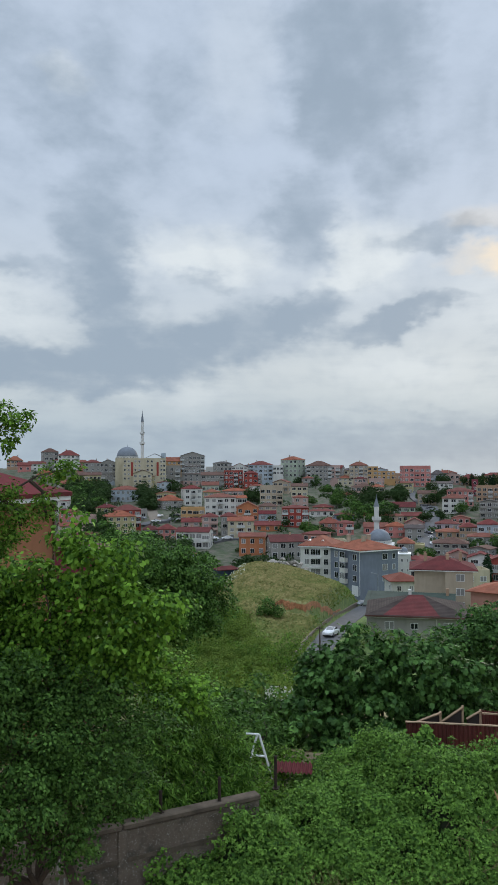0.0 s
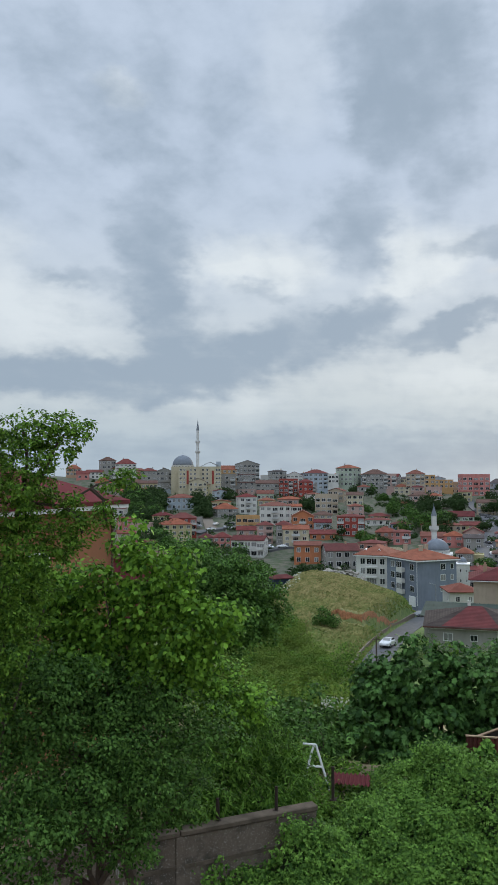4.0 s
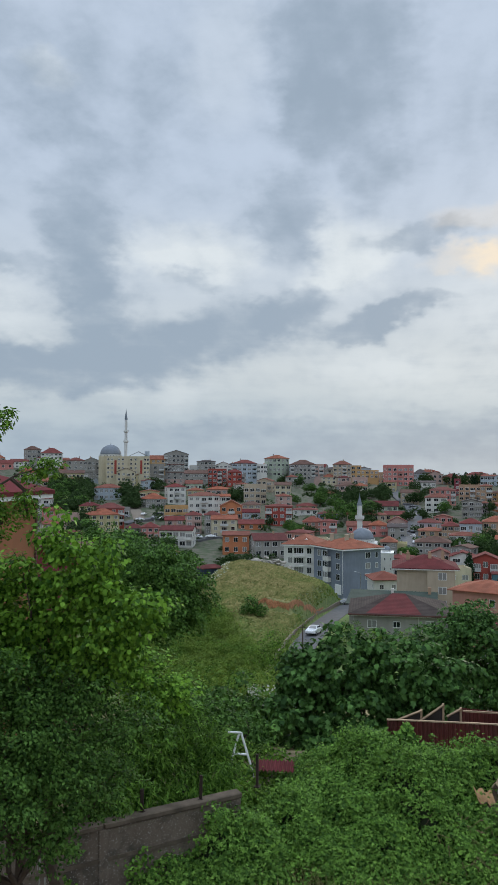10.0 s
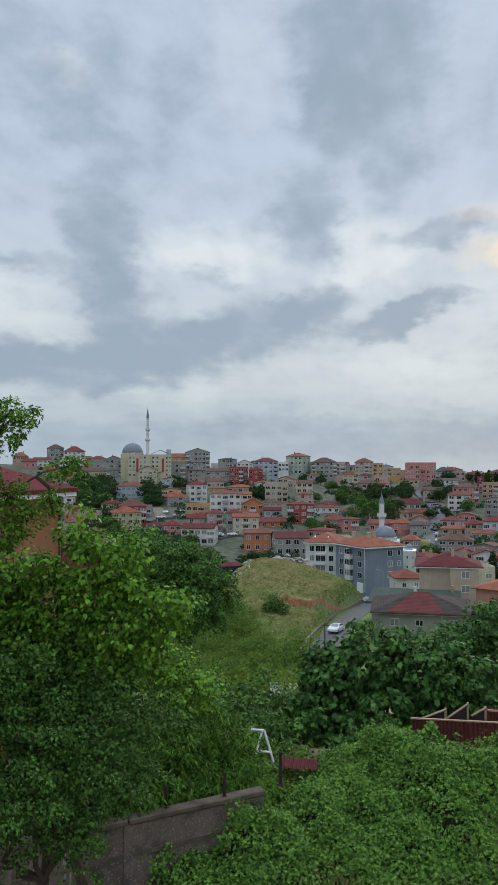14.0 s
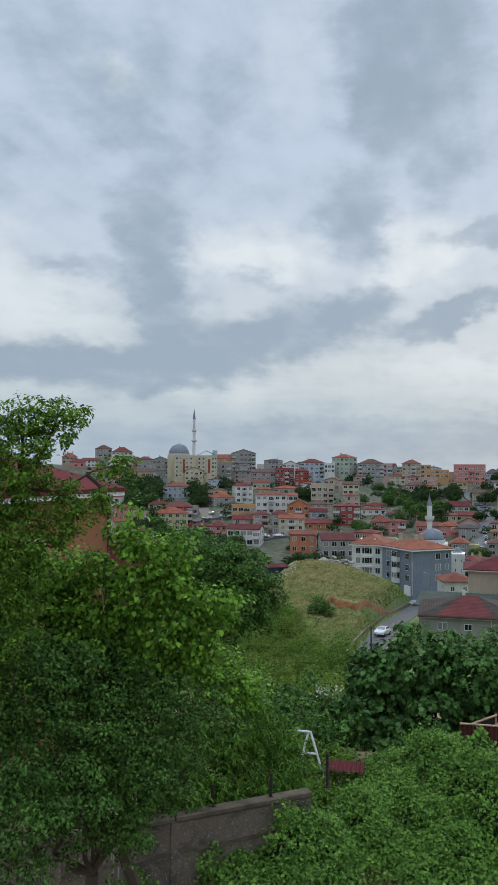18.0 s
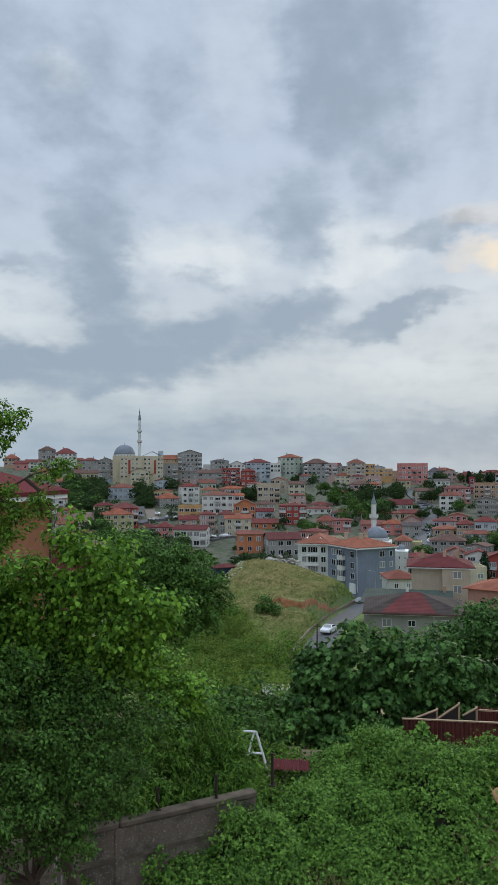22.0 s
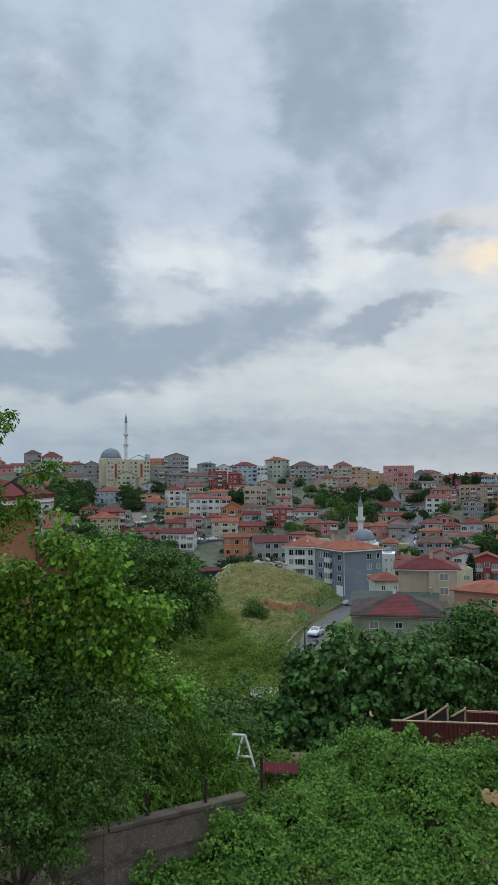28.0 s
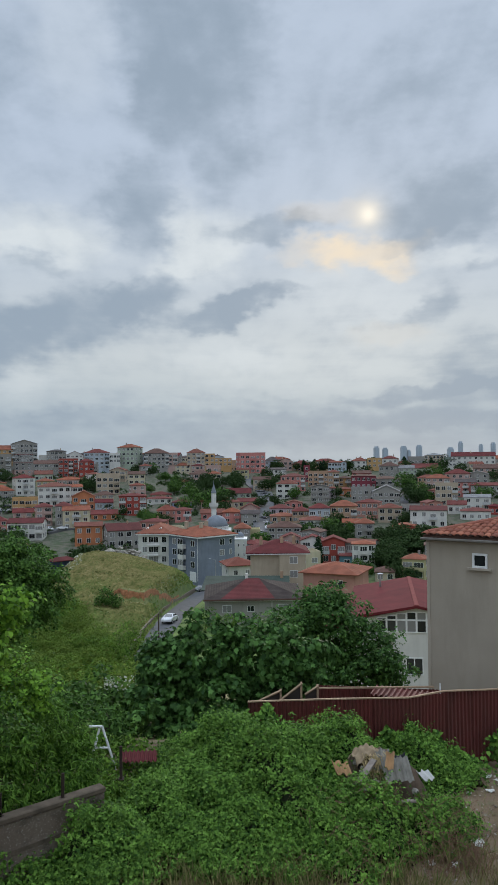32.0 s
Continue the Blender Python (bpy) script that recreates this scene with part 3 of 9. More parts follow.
def roof_bmesh(w, d, rh, kind, over=0.34, z=0.0):
    bm = bmesh.new()
    a, b = w / 2 + over, d / 2 + over
    if kind == "flat":
        for r in ((-w / 2, w / 2, -d / 2, -d / 2 + 0.2, z, z + rh), (-w / 2, w / 2, d / 2 - 0.2, d / 2, z, z + rh),
                  (-w / 2, -w / 2 + 0.2, -d / 2 + 0.2, d / 2 - 0.2, z, z + rh), (w / 2 - 0.2, w / 2, -d / 2 + 0.2, d / 2 - 0.2, z, z + rh)):
            add_box(bm, *r)
        add_box(bm, -w / 2 + 0.2, w / 2 - 0.2, -d / 2 + 0.2, d / 2 - 0.2, z - 0.05, z + 0.06)
        return bm
    t = 0.16
    if kind == "hip":
        run = min(a, b)
        e = ((-a + run, 0), (a - run, 0)) if a >= b else ((0, -b + run), (0, b - run))
        if a < b:
            ridge = [(0.0, e[0][1]), (0.0, e[1][1])]
        else:
            ridge = [(e[0][0], 0.0), (e[1][0], 0.0)]
        low = [bm.verts.new((x, y, z)) for x, y in ((-a, -b), (a, -b), (a, b), (-a, b))]
        mid = [bm.verts.new((x, y, z + t)) for x, y in ((-a, -b), (a, -b), (a, b), (-a, b))]
        top = [bm.verts.new((x, y, z + t + rh)) for x, y in ridge]
        bm.faces.new(low[::-1])
        for k in range(4):
            bm.faces.new((low[k], low[(k + 1) % 4], mid[(k + 1) % 4], mid[k]))
        if a >= b:
            for f in ((mid[0], mid[1], top[1], top[0]), (mid[1], mid[2], top[1]), (mid[2], mid[3], top[0], top[1]), (mid[3], mid[0], top[0])):
                bm.faces.new(f)
        else:
            for f in ((mid[0], mid[1], top[0]), (mid[1], mid[2], top[1], top[0]), (mid[2], mid[3], top[1]), (mid[3], mid[0], top[0], top[1])):
                bm.faces.new(f)
        return bm
    # gable: "gable" has its ridge along x, "front" along y, with the gable to the front
    along = kind == "gable"
    s = b if along else a
    l = a if along else b
    prof = [(-s, z - t * 0.3), (0, z + rh - t * 0.3), (s, z - t * 0.3), (s, z + t), (0, z + t + rh), (-s, z + t)]
    ends = []
    for e in (-l, l):
        ends.append([bm.verts.new((e, p, q) if along else (p, e, q)) for p, q in prof])
    for e in ends:
        bm.faces.new((e[0], e[1], e[4], e[5]))
        bm.faces.new((e[1], e[2], e[3], e[4]))
    for k in range(6):
        bm.faces.new((ends[0][k], ends[0][(k + 1) % 6], ends[1][(k + 1) % 6], ends[1][k]))
    bmesh.ops.recalc_face_normals(bm, faces=bm.faces)
    return bm


def wall_bmesh(w, d, h, deep, kind="flat", rh=0.0, over=0.34):
    """Walls; under a gabled roof they rise into the gables."""
    bm = boxes((-w / 2, w / 2, -d / 2, d / 2, -deep, h)) if kind not in ("gable", "front") else bmesh.new()
    if kind in ("gable", "front"):
        along = kind == "gable"
        s, l = (d / 2, w / 2) if along else (w / 2, d / 2)
        peak = h + rh * s / (s + over)
        eave = h + rh * (1 - s / (s + over)) * 0.0
        prof = [(-s, -deep), (s, -deep), (s, eave), (0, peak - 0.03), (-s, eave)]
        ends = [[bm.verts.new((e, p, q) if along else (p, e, q)) for p, q in prof] for e in (-l, l)]
        bm.faces.new(ends[0])
        bm.faces.new(ends[1][::-1])
        for k in range(5):
            bm.faces.new((ends[0][k], ends[0][(k + 1) % 5], ends[1][(k + 1) % 5], ends[1][k]))
        bmesh.ops.recalc_face_normals(bm, faces=bm.faces)
    return bm


COUNT = {1: "single-storey", 2: "two-storey", 3: "three-storey", 4: "four-storey", 5: "five-storey", 6: "six-storey", 7: "seven-storey"}
WORDS = dict(palegreen="pale green", paleblue="pale blue", darkred="dark red")
RAIL = plain("balcony_rail", (0.5, 0.5, 0.48), 0.6, 0, 2, 0.2)
hr = random.Random(5)


def house(x, y, z, w, d, h, yaw, floors, wall, roof, kind, rh, balc=0, name="house", deep=5.0):
    """One house: its walls go down into the slope; windows on the front and on the flanks."""
    shape = {"hip": "hipped", "gable": "gabled", "front": "gable-fronted", "flat": "flat"}[kind]
    label = "%s %s rendered %s with %s %s roof" % (COUNT[min(7, max(1, floors))], WORDS.get(wall, wall), "house" if floors < 4 else "apartment block", WORDS.get(roof, roof), shape)
    top = thing(name, pose(x, y, z, 0, 0, yaw), label, "house" if floors < 4 else "apartment building", "houses of the hillside town")
    part("wall", wall_bmesh(w, d, h, deep, kind, rh), wall_mat(wall), top)
    part("roof", roof_bmesh(w, d, rh, kind, z=h + 0.003), roof_mat(roof) if kind != "flat" else wall_mat(wall), top)
    fh = h / floors
    ww, wh = hr.choice((1.5, 1.8, 2.1)), hr.choice((1.5, 1.7))
    wh = min(wh, fh * 0.55)
    cols = max(1, int(round(w / hr.choice((2.7, 3.1, 3.5)))))
    bal_cols = set()
    if balc:
        bal_cols = {0: set(), 1: {cols - 1}, 2: {0, cols - 1}, 3: {cols // 2}}[balc]
    rail_me = None
    for f in range(floors):
        zb = f * fh + fh * 0.32
        for c in range(cols):
            cx = -w / 2 + w * (c + 0.5) / cols
            if c in bal_cols and f:
                window(top, ww + 0.6, min(2.1, fh * 0.75), 2, pose(cx, -d / 2, f * fh + 0.1))
                bw = min(w / cols * 0.95, 3.4)
                if rail_me is None:
                    bb = bmesh.new()
                    add_box(bb, -bw / 2, bw / 2, -1.2, 0, -0.12, 0.05)
                    add_box(bb, -bw / 2, bw / 2, -1.2, -1.12, 0.05, 0.95)
                    add_box(bb, -bw / 2, -bw / 2 + 0.08, -1.12, 0, 0.05, 0.95)
                    add_box(bb, bw / 2 - 0.08, bw / 2, -1.12, 0, 0.05, 0.95)
                    rail_me = bpy.data.meshes.new("balcony")
                    bb.to_mesh(rail_me)
                    bb.free()
                    rail_me.materials.append(RAIL if hr.random() < 0.5 else wall_mat(wall))
                put("balcony", rail_me, top, pose(cx, -d / 2, f * fh))
            else:
                window(top, ww, wh, 1, pose(cx, -d / 2, zb))
        n = max(1, int(d / 4.2))
        for side in (-1, 1):
            turn = (math.degrees(math.atan2(x, y)) + yaw)
            if side * turn < 4:
                continue
            for c in range(n):
                cy = -d / 2 + d * (c + 0.5) / n
                window(top, ww, wh, 1, pose(-side * w / 2, cy, zb, 0, 0, -90 * side))
    if kind != "flat" and hr.random() < 0.6:
        cx, cy = hr.uniform(-w / 4, w / 4), hr.uniform(-d / 6, d / 4)
        part("chimney", boxes((cx - 0.3, cx + 0.3, cy - 0.3, cy + 0.3, h + 0.1, h + rh + 0.9)), wall_mat(hr.choice(("grey", "beige", "tan"))), top)
    return top


# ---- the town on the far slope ----
house(-237.5, 469.3, 1.7, 12.8, 10.2, 6.2, 6.8, 2, "white", "red", "hip", 4.3, 0)
house(-239.7, 465.9, 7.3, 9.6, 7.7, 6.2, 42.2, 2, "grey", "brown", "hip", 2.5, 0)
house(-228.9, 472.1, 6.7, 14.1, 11.3, 4.5, 25.9, 2, "white", "red", "hip", 3.6, 1)
house(-245.7, 442.9, 0.3, 8.2, 7.0, 4.0, 29.0, 1, "pink", "red", "gable", 2.0, 0)
house(-245.4, 459.0, 1.0, 11.2, 9.0, 4.4, 28.1, 2, "white", "red", "gable", 1.8, 0)
house(-259.1, 454.3, 3.0, 9.9, 7.9, 4.8, 29.7, 2, "tan", "orange", "hip", 2.8, 0)
house(-221.4, 424.9, -5.4, 10.3, 8.3, 3.8, 27.5, 1, "rose", "orange", "hip", 3.2, 0)
house(-214.0, 477.6, -0.1, 11.0, 8.8, 6.5, 24.1, 2, "grey", "red", "hip", 2.0, 0)
house(-204.3, 481.9, -0.7, 11.1, 8.9, 6.8, 23.0, 2, "grey", "dark", "front", 2.4, 1)
house(-203.9, 482.1, -7.5, 11.1, 8.9, 6.1, 22.9, 2, "paleblue", "dark", "hip", 2.3, 2)
house(-203.2, 448.1, -5.8, 15.0, 12.0, 3.8, 24.4, 1, "olive", "brown", "gable", 1.9, 0)
house(-197.0, 418.4, -12.5, 22.1, 14.0, 5.7, 33.2, 2, "rose", "orange", "gable", 2.2, 0)
house(-159.4, 400.9, -16.8, 16.2, 13.0, 6.9, 21.7, 2, "paleblue", "rust", "hip", 2.1, 2)
house(-173.5, 465.5, -11.0, 11.9, 9.5, 9.8, 20.4, 3, "cream", "brown", "front", 2.6, 3)
house(-162.5, 492.8, -9.7, 12.1, 9.7, 12.8, 18.3, 4, "grey", "brown", "flat", 1.4, 1)
house(-163.9, 497.9, 1.5, 13.0, 10.4, 5.8, 18.2, 2, "yellow", "orange", "gable", 2.9, 0)
house(-150.9, 503.6, -1.2, 16.7, 13.4, 12.2, 16.7, 4, "grey", "dark", "front", 2.8, 2)
house(-151.0, 501.5, -9.1, 11.7, 9.4, 7.6, 16.8, 3, "rose", "red", "hip", 2.1, 0)
house(-150.8, 501.4, -1.2, 11.4, 9.1, 5.1, 16.7, 2, "rose", "red", "hip", 1.9, 0)
house(-128.5, 474.9, -11.1, 15.0, 12.0, 9.0, 15.1, 3, "grey", "brown", "gable", 2.1, 1)
house(-115.5, 479.1, -11.0, 12.1, 9.6, 11.2, 13.6, 4, "red", "red", "flat", 0.9, 3)
house(-103.2, 475.6, -10.6, 9.1, 7.3, 9.6, 12.2, 3, "red", "red", "hip", 1.6, 1)
house(-130.4, 507.6, 0.2, 12.8, 10.3, 5.8, 14.4, 2, "grey", "dark", "hip", 1.2, 0)
house(-118.6, 509.9, -1.1, 11.1, 8.9, 4.5, 13.1, 2, "white", "rust", "front", 2.6, 0)
house(-104.6, 515.2, -6.6, 16.7, 13.4, 11.4, 11.5, 4, "paleblue", "red", "hip", 2.6, 2)
house(-92.1, 514.3, -2.4, 7.2, 7.0, 5.8, 10.2, 2, "white", "brown", "flat", 1.1, 0)
house(-118.7, 394.5, -18.5, 9.7, 7.8, 9.4, 31.7, 3, "white", "red", "hip", 1.8, 3)
house(-123.7, 451.5, -12.5, 10.3, 8.3, 4.2, 15.3, 1, "palegreen", "rust", "gable", 2.2, 0)
house(-115.5, 424.5, -15.0, 9.8, 7.9, 3.3, 15.2, 1, "olive", "orange", "hip", 1.5, 0)
house(-103.8, 434.7, -14.9, 14.8, 11.8, 3.7, 13.4, 1, "rose", "orange", "hip", 1.6, 0)
house(-94.1, 362.1, -22.1, 15.3, 12.3, 9.6, 14.6, 3, "white", "rust", "hip", 1.8, 3)
house(-125.2, 376.7, -19.6, 11.2, 9.0, 4.7, 36.4, 2, "grey", "orange", "hip", 2.8, 0)
house(-75.6, 400.8, -18.6, 12.1, 9.7, 9.4, 10.7, 3, "beige", "red", "flat", 1.9, 1)
house(-101.5, 339.6, -23.2, 11.0, 8.8, 5.8, 16.6, 2, "yellow", "dark", "flat", 0.9, 3)
house(-98.2, 326.0, -24.7, 8.6, 7.0, 2.4, 16.8, 1, "rose", "red", "gable", 1.6, 0)
house(-84.0, 306.2, -26.7, 6.6, 7.0, 8.0, 15.3, 3, "rose", "red", "hip", 1.4, 1)
house(-75.9, 306.2, -26.7, 6.5, 7.0, 8.2, 13.9, 3, "grey", "red", "hip", 1.6, 1)
house(-78.3, 353.7, -23.5, 10.6, 8.5, 6.3, 12.5, 2, "orange", "orange", "front", 2.9, 3)
house(-70.3, 304.2, -27.7, 10.6, 8.5, 7.6, 13.0, 3, "cream", "orange", "gable", 1.6, 3)
house(-71.7, 369.9, -21.5, 9.5, 7.6, 4.4, 11.0, 2, "beige", "brown", "hip", 1.6, 0)
house(-67.4, 347.0, -23.0, 8.0, 7.0, 3.4, 11.0, 1, "paleblue", "darkred", "gable", 1.4, 0)
house(-63.6, 328.3, -26.3, 11.1, 8.9, 2.8, 11.0, 1, "orange", "red", "gable", 1.7, 0)
house(-123.2, 302.9, -26.5, 12.2, 9.8, 7.7, 34.1, 3, "olive", "orange", "hip", 2.3, 0)
house(-124.6, 315.1, -25.0, 12.0, 9.6, 8.2, 21.6, 3, "red", "red", "hip", 2.3, 1)
house(-126.5, 340.8, -22.3, 3.4, 7.0, 4.1, 20.4, 1, "grey", "rust", "flat", 0.6, 0)
house(-109.9, 305.3, -26.9, 6.3, 7.0, 2.5, 19.8, 1, "grey", "darkred", "hip", 1.9, 0)
house(-99.3, 295.2, -27.9, 7.2, 7.0, 4.6, 18.6, 2, "pink", "red", "hip", 2.0, 0)
house(-83.8, 282.9, -29.9, 12.6, 10.1, 6.8, 6.5, 2, "white", "darkred", "gable", 1.5, 1)
house(-64.5, 522.0, -6.7, 17.5, 14.0, 10.8, 7.0, 4, "grey", "brown", "hip", 3.3, 2)
house(-53.1, 519.8, -5.0, 6.8, 7.0, 8.5, 5.8, 3, "rose", "dark", "flat", 1.0, 1)
house(-82.7, 520.6, -4.3, 13.5, 10.8, 12.6, -23.0, 4, "palegreen", "orange", "hip", 2.4, 0)
house(-37.2, 522.7, -6.1, 12.6, 10.1, 10.3, 4.1, 4, "beige", "rust", "hip", 2.6, 3)
house(-27.7, 521.8, -5.7, 7.3, 7.0, 8.7, 3.0, 3, "yellow", "rust", "flat", 0.6, 0)
house(-18.5, 523.5, -5.6, 12.1, 9.7, 5.4, 2.0, 2, "yellow", "orange", "flat", 0.6, 0)
house(-46.3, 521.0, -9.3, 10.2, 8.2, 4.8, 5.1, 2, "cream", "orange", "hip", 1.9, 0)
house(0.7, 499.5, -10.0, 17.1, 13.7, 12.0, 11.9, 4, "pink", "darkred", "flat", 1.8, 3)
house(15.6, 522.8, -8.9, 10.0, 8.0, 6.9, -1.7, 2, "paleblue", "dark", "hip", 2.9, 1)
house(25.1, 522.3, -8.8, 9.7, 7.8, 6.3, -2.7, 2, "rose", "rust", "front", 2.4, 0)
house(16.5, 471.8, -12.7, 12.8, 10.3, 5.5, -2.0, 2, "white", "dark", "gable", 1.1, 2)
house(36.2, 522.9, -9.4, 13.0, 10.4, 4.7, -4.0, 2, "tan", "red", "hip", 2.8, 0)
house(6.6, 409.7, -17.5, 9.5, 7.6, 5.8, -0.9, 2, "beige", "brown", "gable", 1.6, 0)
house(-28.5, 441.8, -15.3, 14.3, 11.5, 6.5, 3.7, 2, "rose", "brown", "hip", 1.9, 0)
house(-20.7, 440.0, -15.3, 7.9, 7.0, 6.5, 2.7, 2, "cream", "orange", "hip", 1.6, 0)
house(-38.9, 423.1, -16.7, 9.7, 7.8, 3.9, 5.2, 1, "grey", "orange", "hip", 1.9, 0)
house(19.0, 384.8, -20.8, 10.7, 8.6, 7.6, -2.8, 3, "white", "rust", "hip", 2.0, 1)
house(23.7, 411.7, -18.3, 13.3, 10.7, 8.2, -3.3, 3, "pink", "red", "hip", 1.5, 1)
house(34.0, 447.2, -14.2, 3.5, 7.0, 9.0, -4.3, 3, "maroon", "darkred", "flat", 0.7, 0)
house(39.2, 428.8, -16.5, 11.6, 9.3, 7.8, -5.2, 3, "tan", "brown", "flat", 1.1, 3)
house(46.1, 413.9, -17.1, 6.4, 7.0, 9.1, -6.3, 3, "tan", "rust", "hip", 1.2, 1)
house(34.5, 369.0, -21.9, 8.9, 7.1, 7.5, -5.3, 3, "grey", "dark", "front", 1.2, 2)
house(41.5, 380.2, -20.9, 3.5, 7.0, 5.4, -6.2, 2, "lilac", "rust", "hip", 0.8, 0)
house(53.2, 421.2, -16.4, 7.7, 7.0, 4.7, -7.2, 2, "yellow", "brown", "hip", 1.2, 1)
house(49.5, 389.4, -20.2, 6.6, 7.0, 3.9, -7.2, 1, "orange", "rust", "hip", 1.0, 0)
house(-31.5, 348.2, -24.4, 9.0, 7.2, 4.5, 5.2, 2, "blue", "darkred", "hip", 1.3, 0)
house(-44.3, 368.1, -21.7, 12.0, 9.6, 2.6, 6.9, 1, "white", "red", "hip", 0.9, 0)
house(-46.4, 391.5, -20.4, 10.7, 8.6, 2.1, 6.8, 1, "tan", "red", "hip", 1.4, 0)
house(-35.3, 321.6, -26.2, 8.8, 7.0, 4.4, 6.3, 2, "salmon", "rust", "hip", 2.2, 0)
house(-28.2, 316.2, -26.2, 6.9, 7.0, 5.0, 5.1, 2, "pink", "red", "hip", 0.9, 1)
house(-52.7, 337.7, -25.0, 12.0, 9.6, 8.8, 8.9, 3, "red", "red", "hip", 1.0, 2)
house(-16.8, 355.6, -23.8, 12.4, 9.9, 3.6, 2.7, 1, "beige", "orange", "gable", 1.6, 0)
house(-8.0, 348.4, -23.3, 6.1, 7.0, 3.3, 1.3, 1, "beige", "rust", "hip", 1.1, 0)
house(-5.7, 391.9, -20.8, 12.3, 9.9, 2.8, 0.8, 1, "palegreen", "darkred", "gable", 2.5, 0)
house(-1.0, 354.7, -23.1, 9.2, 7.4, 2.8, 0.2, 1, "olive", "red", "gable", 1.6, 0)
house(-16.1, 323.6, -26.4, 10.0, 8.0, 3.1, 2.9, 1, "pink", "rust", "gable", 1.7, 0)
house(-7.6, 317.4, -27.1, 7.8, 7.0, 4.6, 1.4, 2, "pink", "orange", "hip", 1.7, 3)
house(0.1, 336.5, -24.9, 8.3, 7.0, 2.5, -0.0, 1, "rose", "red", "front", 2.3, 0)
house(-0.0, 314.5, -27.6, 7.6, 7.0, 4.6, 0.0, 2, "grey", "dark", "gable", 1.3, 0)
house(-3.0, 277.5, -30.8, 5.8, 7.0, 5.2, 0.6, 2, "grey", "orange", "hip", 1.9, 0)
house(1.6, 278.5, -30.6, 3.9, 7.0, 4.2, -0.3, 1, "olive", "rust", "flat", 0.5, 0)
house(20.7, 355.9, -23.9, 8.1, 7.0, 2.7, -3.3, 1, "pink", "rust", "front", 1.2, 0)
house(13.8, 335.7, -25.6, 9.8, 7.9, 3.3, -2.4, 1, "lilac", "red", "hip", 1.5, 0)
house(21.1, 313.8, -26.8, 7.0, 7.0, 4.7, -3.8, 2, "tan", "red", "hip", 1.8, 0)
house(13.9, 317.0, -27.1, 10.7, 8.6, 2.8, -2.5, 1, "tan", "orange", "hip", 1.2, 0)
house(12.8, 284.7, -30.3, 12.4, 9.9, 4.4, -2.6, 2, "grey", "brown", "hip", 1.9, 0)
house(28.4, 308.2, -27.4, 8.4, 7.0, 6.8, -5.3, 2, "paleblue", "red", "hip", 1.8, 2)
house(25.3, 298.4, -29.1, 11.2, 9.0, 4.6, -4.8, 2, "white", "rust", "hip", 1.2, 1)
house(38.7, 310.9, -27.0, 10.8, 8.6, 7.0, -7.1, 2, "tan", "orange", "hip", 2.2, 1)
house(14.5, 269.1, -31.6, 7.6, 7.0, 3.0, -3.1, 1, "rose", "red", "front", 1.8, 0)
house(20.9, 254.6, -32.7, 7.9, 7.0, 5.0, -4.7, 2, "white", "red", "front", 1.6, 2)
house(26.6, 242.0, -34.0, 7.3, 7.0, 7.2, -6.3, 2, "red", "red", "front", 1.6, 2)
house(30.3, 237.6, -34.4, 4.4, 7.0, 3.7, -7.3, 1, "teal", "red", "gable", 0.5, 2)
house(75.2, 517.8, -7.7, 10.6, 8.5, 5.0, -8.3, 2, "white", "rust", "hip", 1.9, 0)
house(85.8, 515.8, -7.5, 9.8, 7.8, 6.2, -9.4, 2, "yellow", "rust", "flat", 0.8, 0)
house(96.1, 514.3, -5.0, 10.4, 8.3, 3.8, -10.6, 1, "white", "red", "hip", 1.9, 0)
house(85.3, 459.1, -12.4, 12.3, 9.8, 6.8, -10.5, 2, "grey", "brown", "hip", 2.2, 0)
house(94.8, 453.8, -12.1, 8.9, 7.1, 5.1, -11.8, 2, "palegreen", "grey", "gable", 1.8, 0)
house(109.2, 468.6, -11.4, 15.3, 12.3, 4.1, -13.1, 1, "palegreen", "red", "gable", 2.8, 0)
house(125.1, 508.9, -5.6, 12.5, 10.0, 6.3, -13.8, 2, "beige", "grey", "hip", 1.4, 0)
house(134.0, 505.4, -6.9, 9.8, 7.8, 4.7, -14.8, 2, "white", "green", "gable", 1.6, 0)
house(150.1, 504.1, -5.8, 28.0, 14.0, 5.6, -16.6, 2, "white", "darkred", "gable", 2.8, 0)
house(142.2, 449.4, -11.9, 16.0, 12.8, 4.4, -17.6, 2, "rose", "brown", "gable", 2.4, 0)
house(62.5, 412.6, -17.4, 13.3, 10.6, 7.1, -8.6, 2, "maroon", "brown", "hip", 0.9, 1)
house(55.7, 369.4, -21.5, 11.6, 9.2, 5.5, -8.6, 2, "grey", "brown", "flat", 1.4, 0)
house(64.6, 356.3, -22.3, 12.7, 10.2, 5.9, -10.3, 2, "grey", "grey", "front", 3.1, 2)
house(77.1, 424.1, -16.5, 15.2, 12.1, 4.3, -10.3, 1, "grey", "brown", "hip", 1.2, 0)
house(58.4, 314.4, -27.1, 9.5, 7.6, 5.9, -10.5, 2, "beige", "rust", "hip", 1.6, 1)
house(68.7, 322.3, -26.3, 7.7, 7.0, 5.0, -12.0, 2, "grey", "brown", "flat", 1.0, 1)
house(70.4, 297.3, -28.0, 13.8, 11.1, 7.1, -13.3, 2, "white", "darkred", "gable", 1.4, 3)
house(91.3, 349.3, -23.3, 10.2, 8.1, 10.1, -14.6, 3, "beige", "rust", "flat", 0.9, 1)
house(99.2, 418.8, -16.6, 10.9, 8.8, 4.8, -13.3, 2, "tan", "rust", "hip", 1.7, 0)
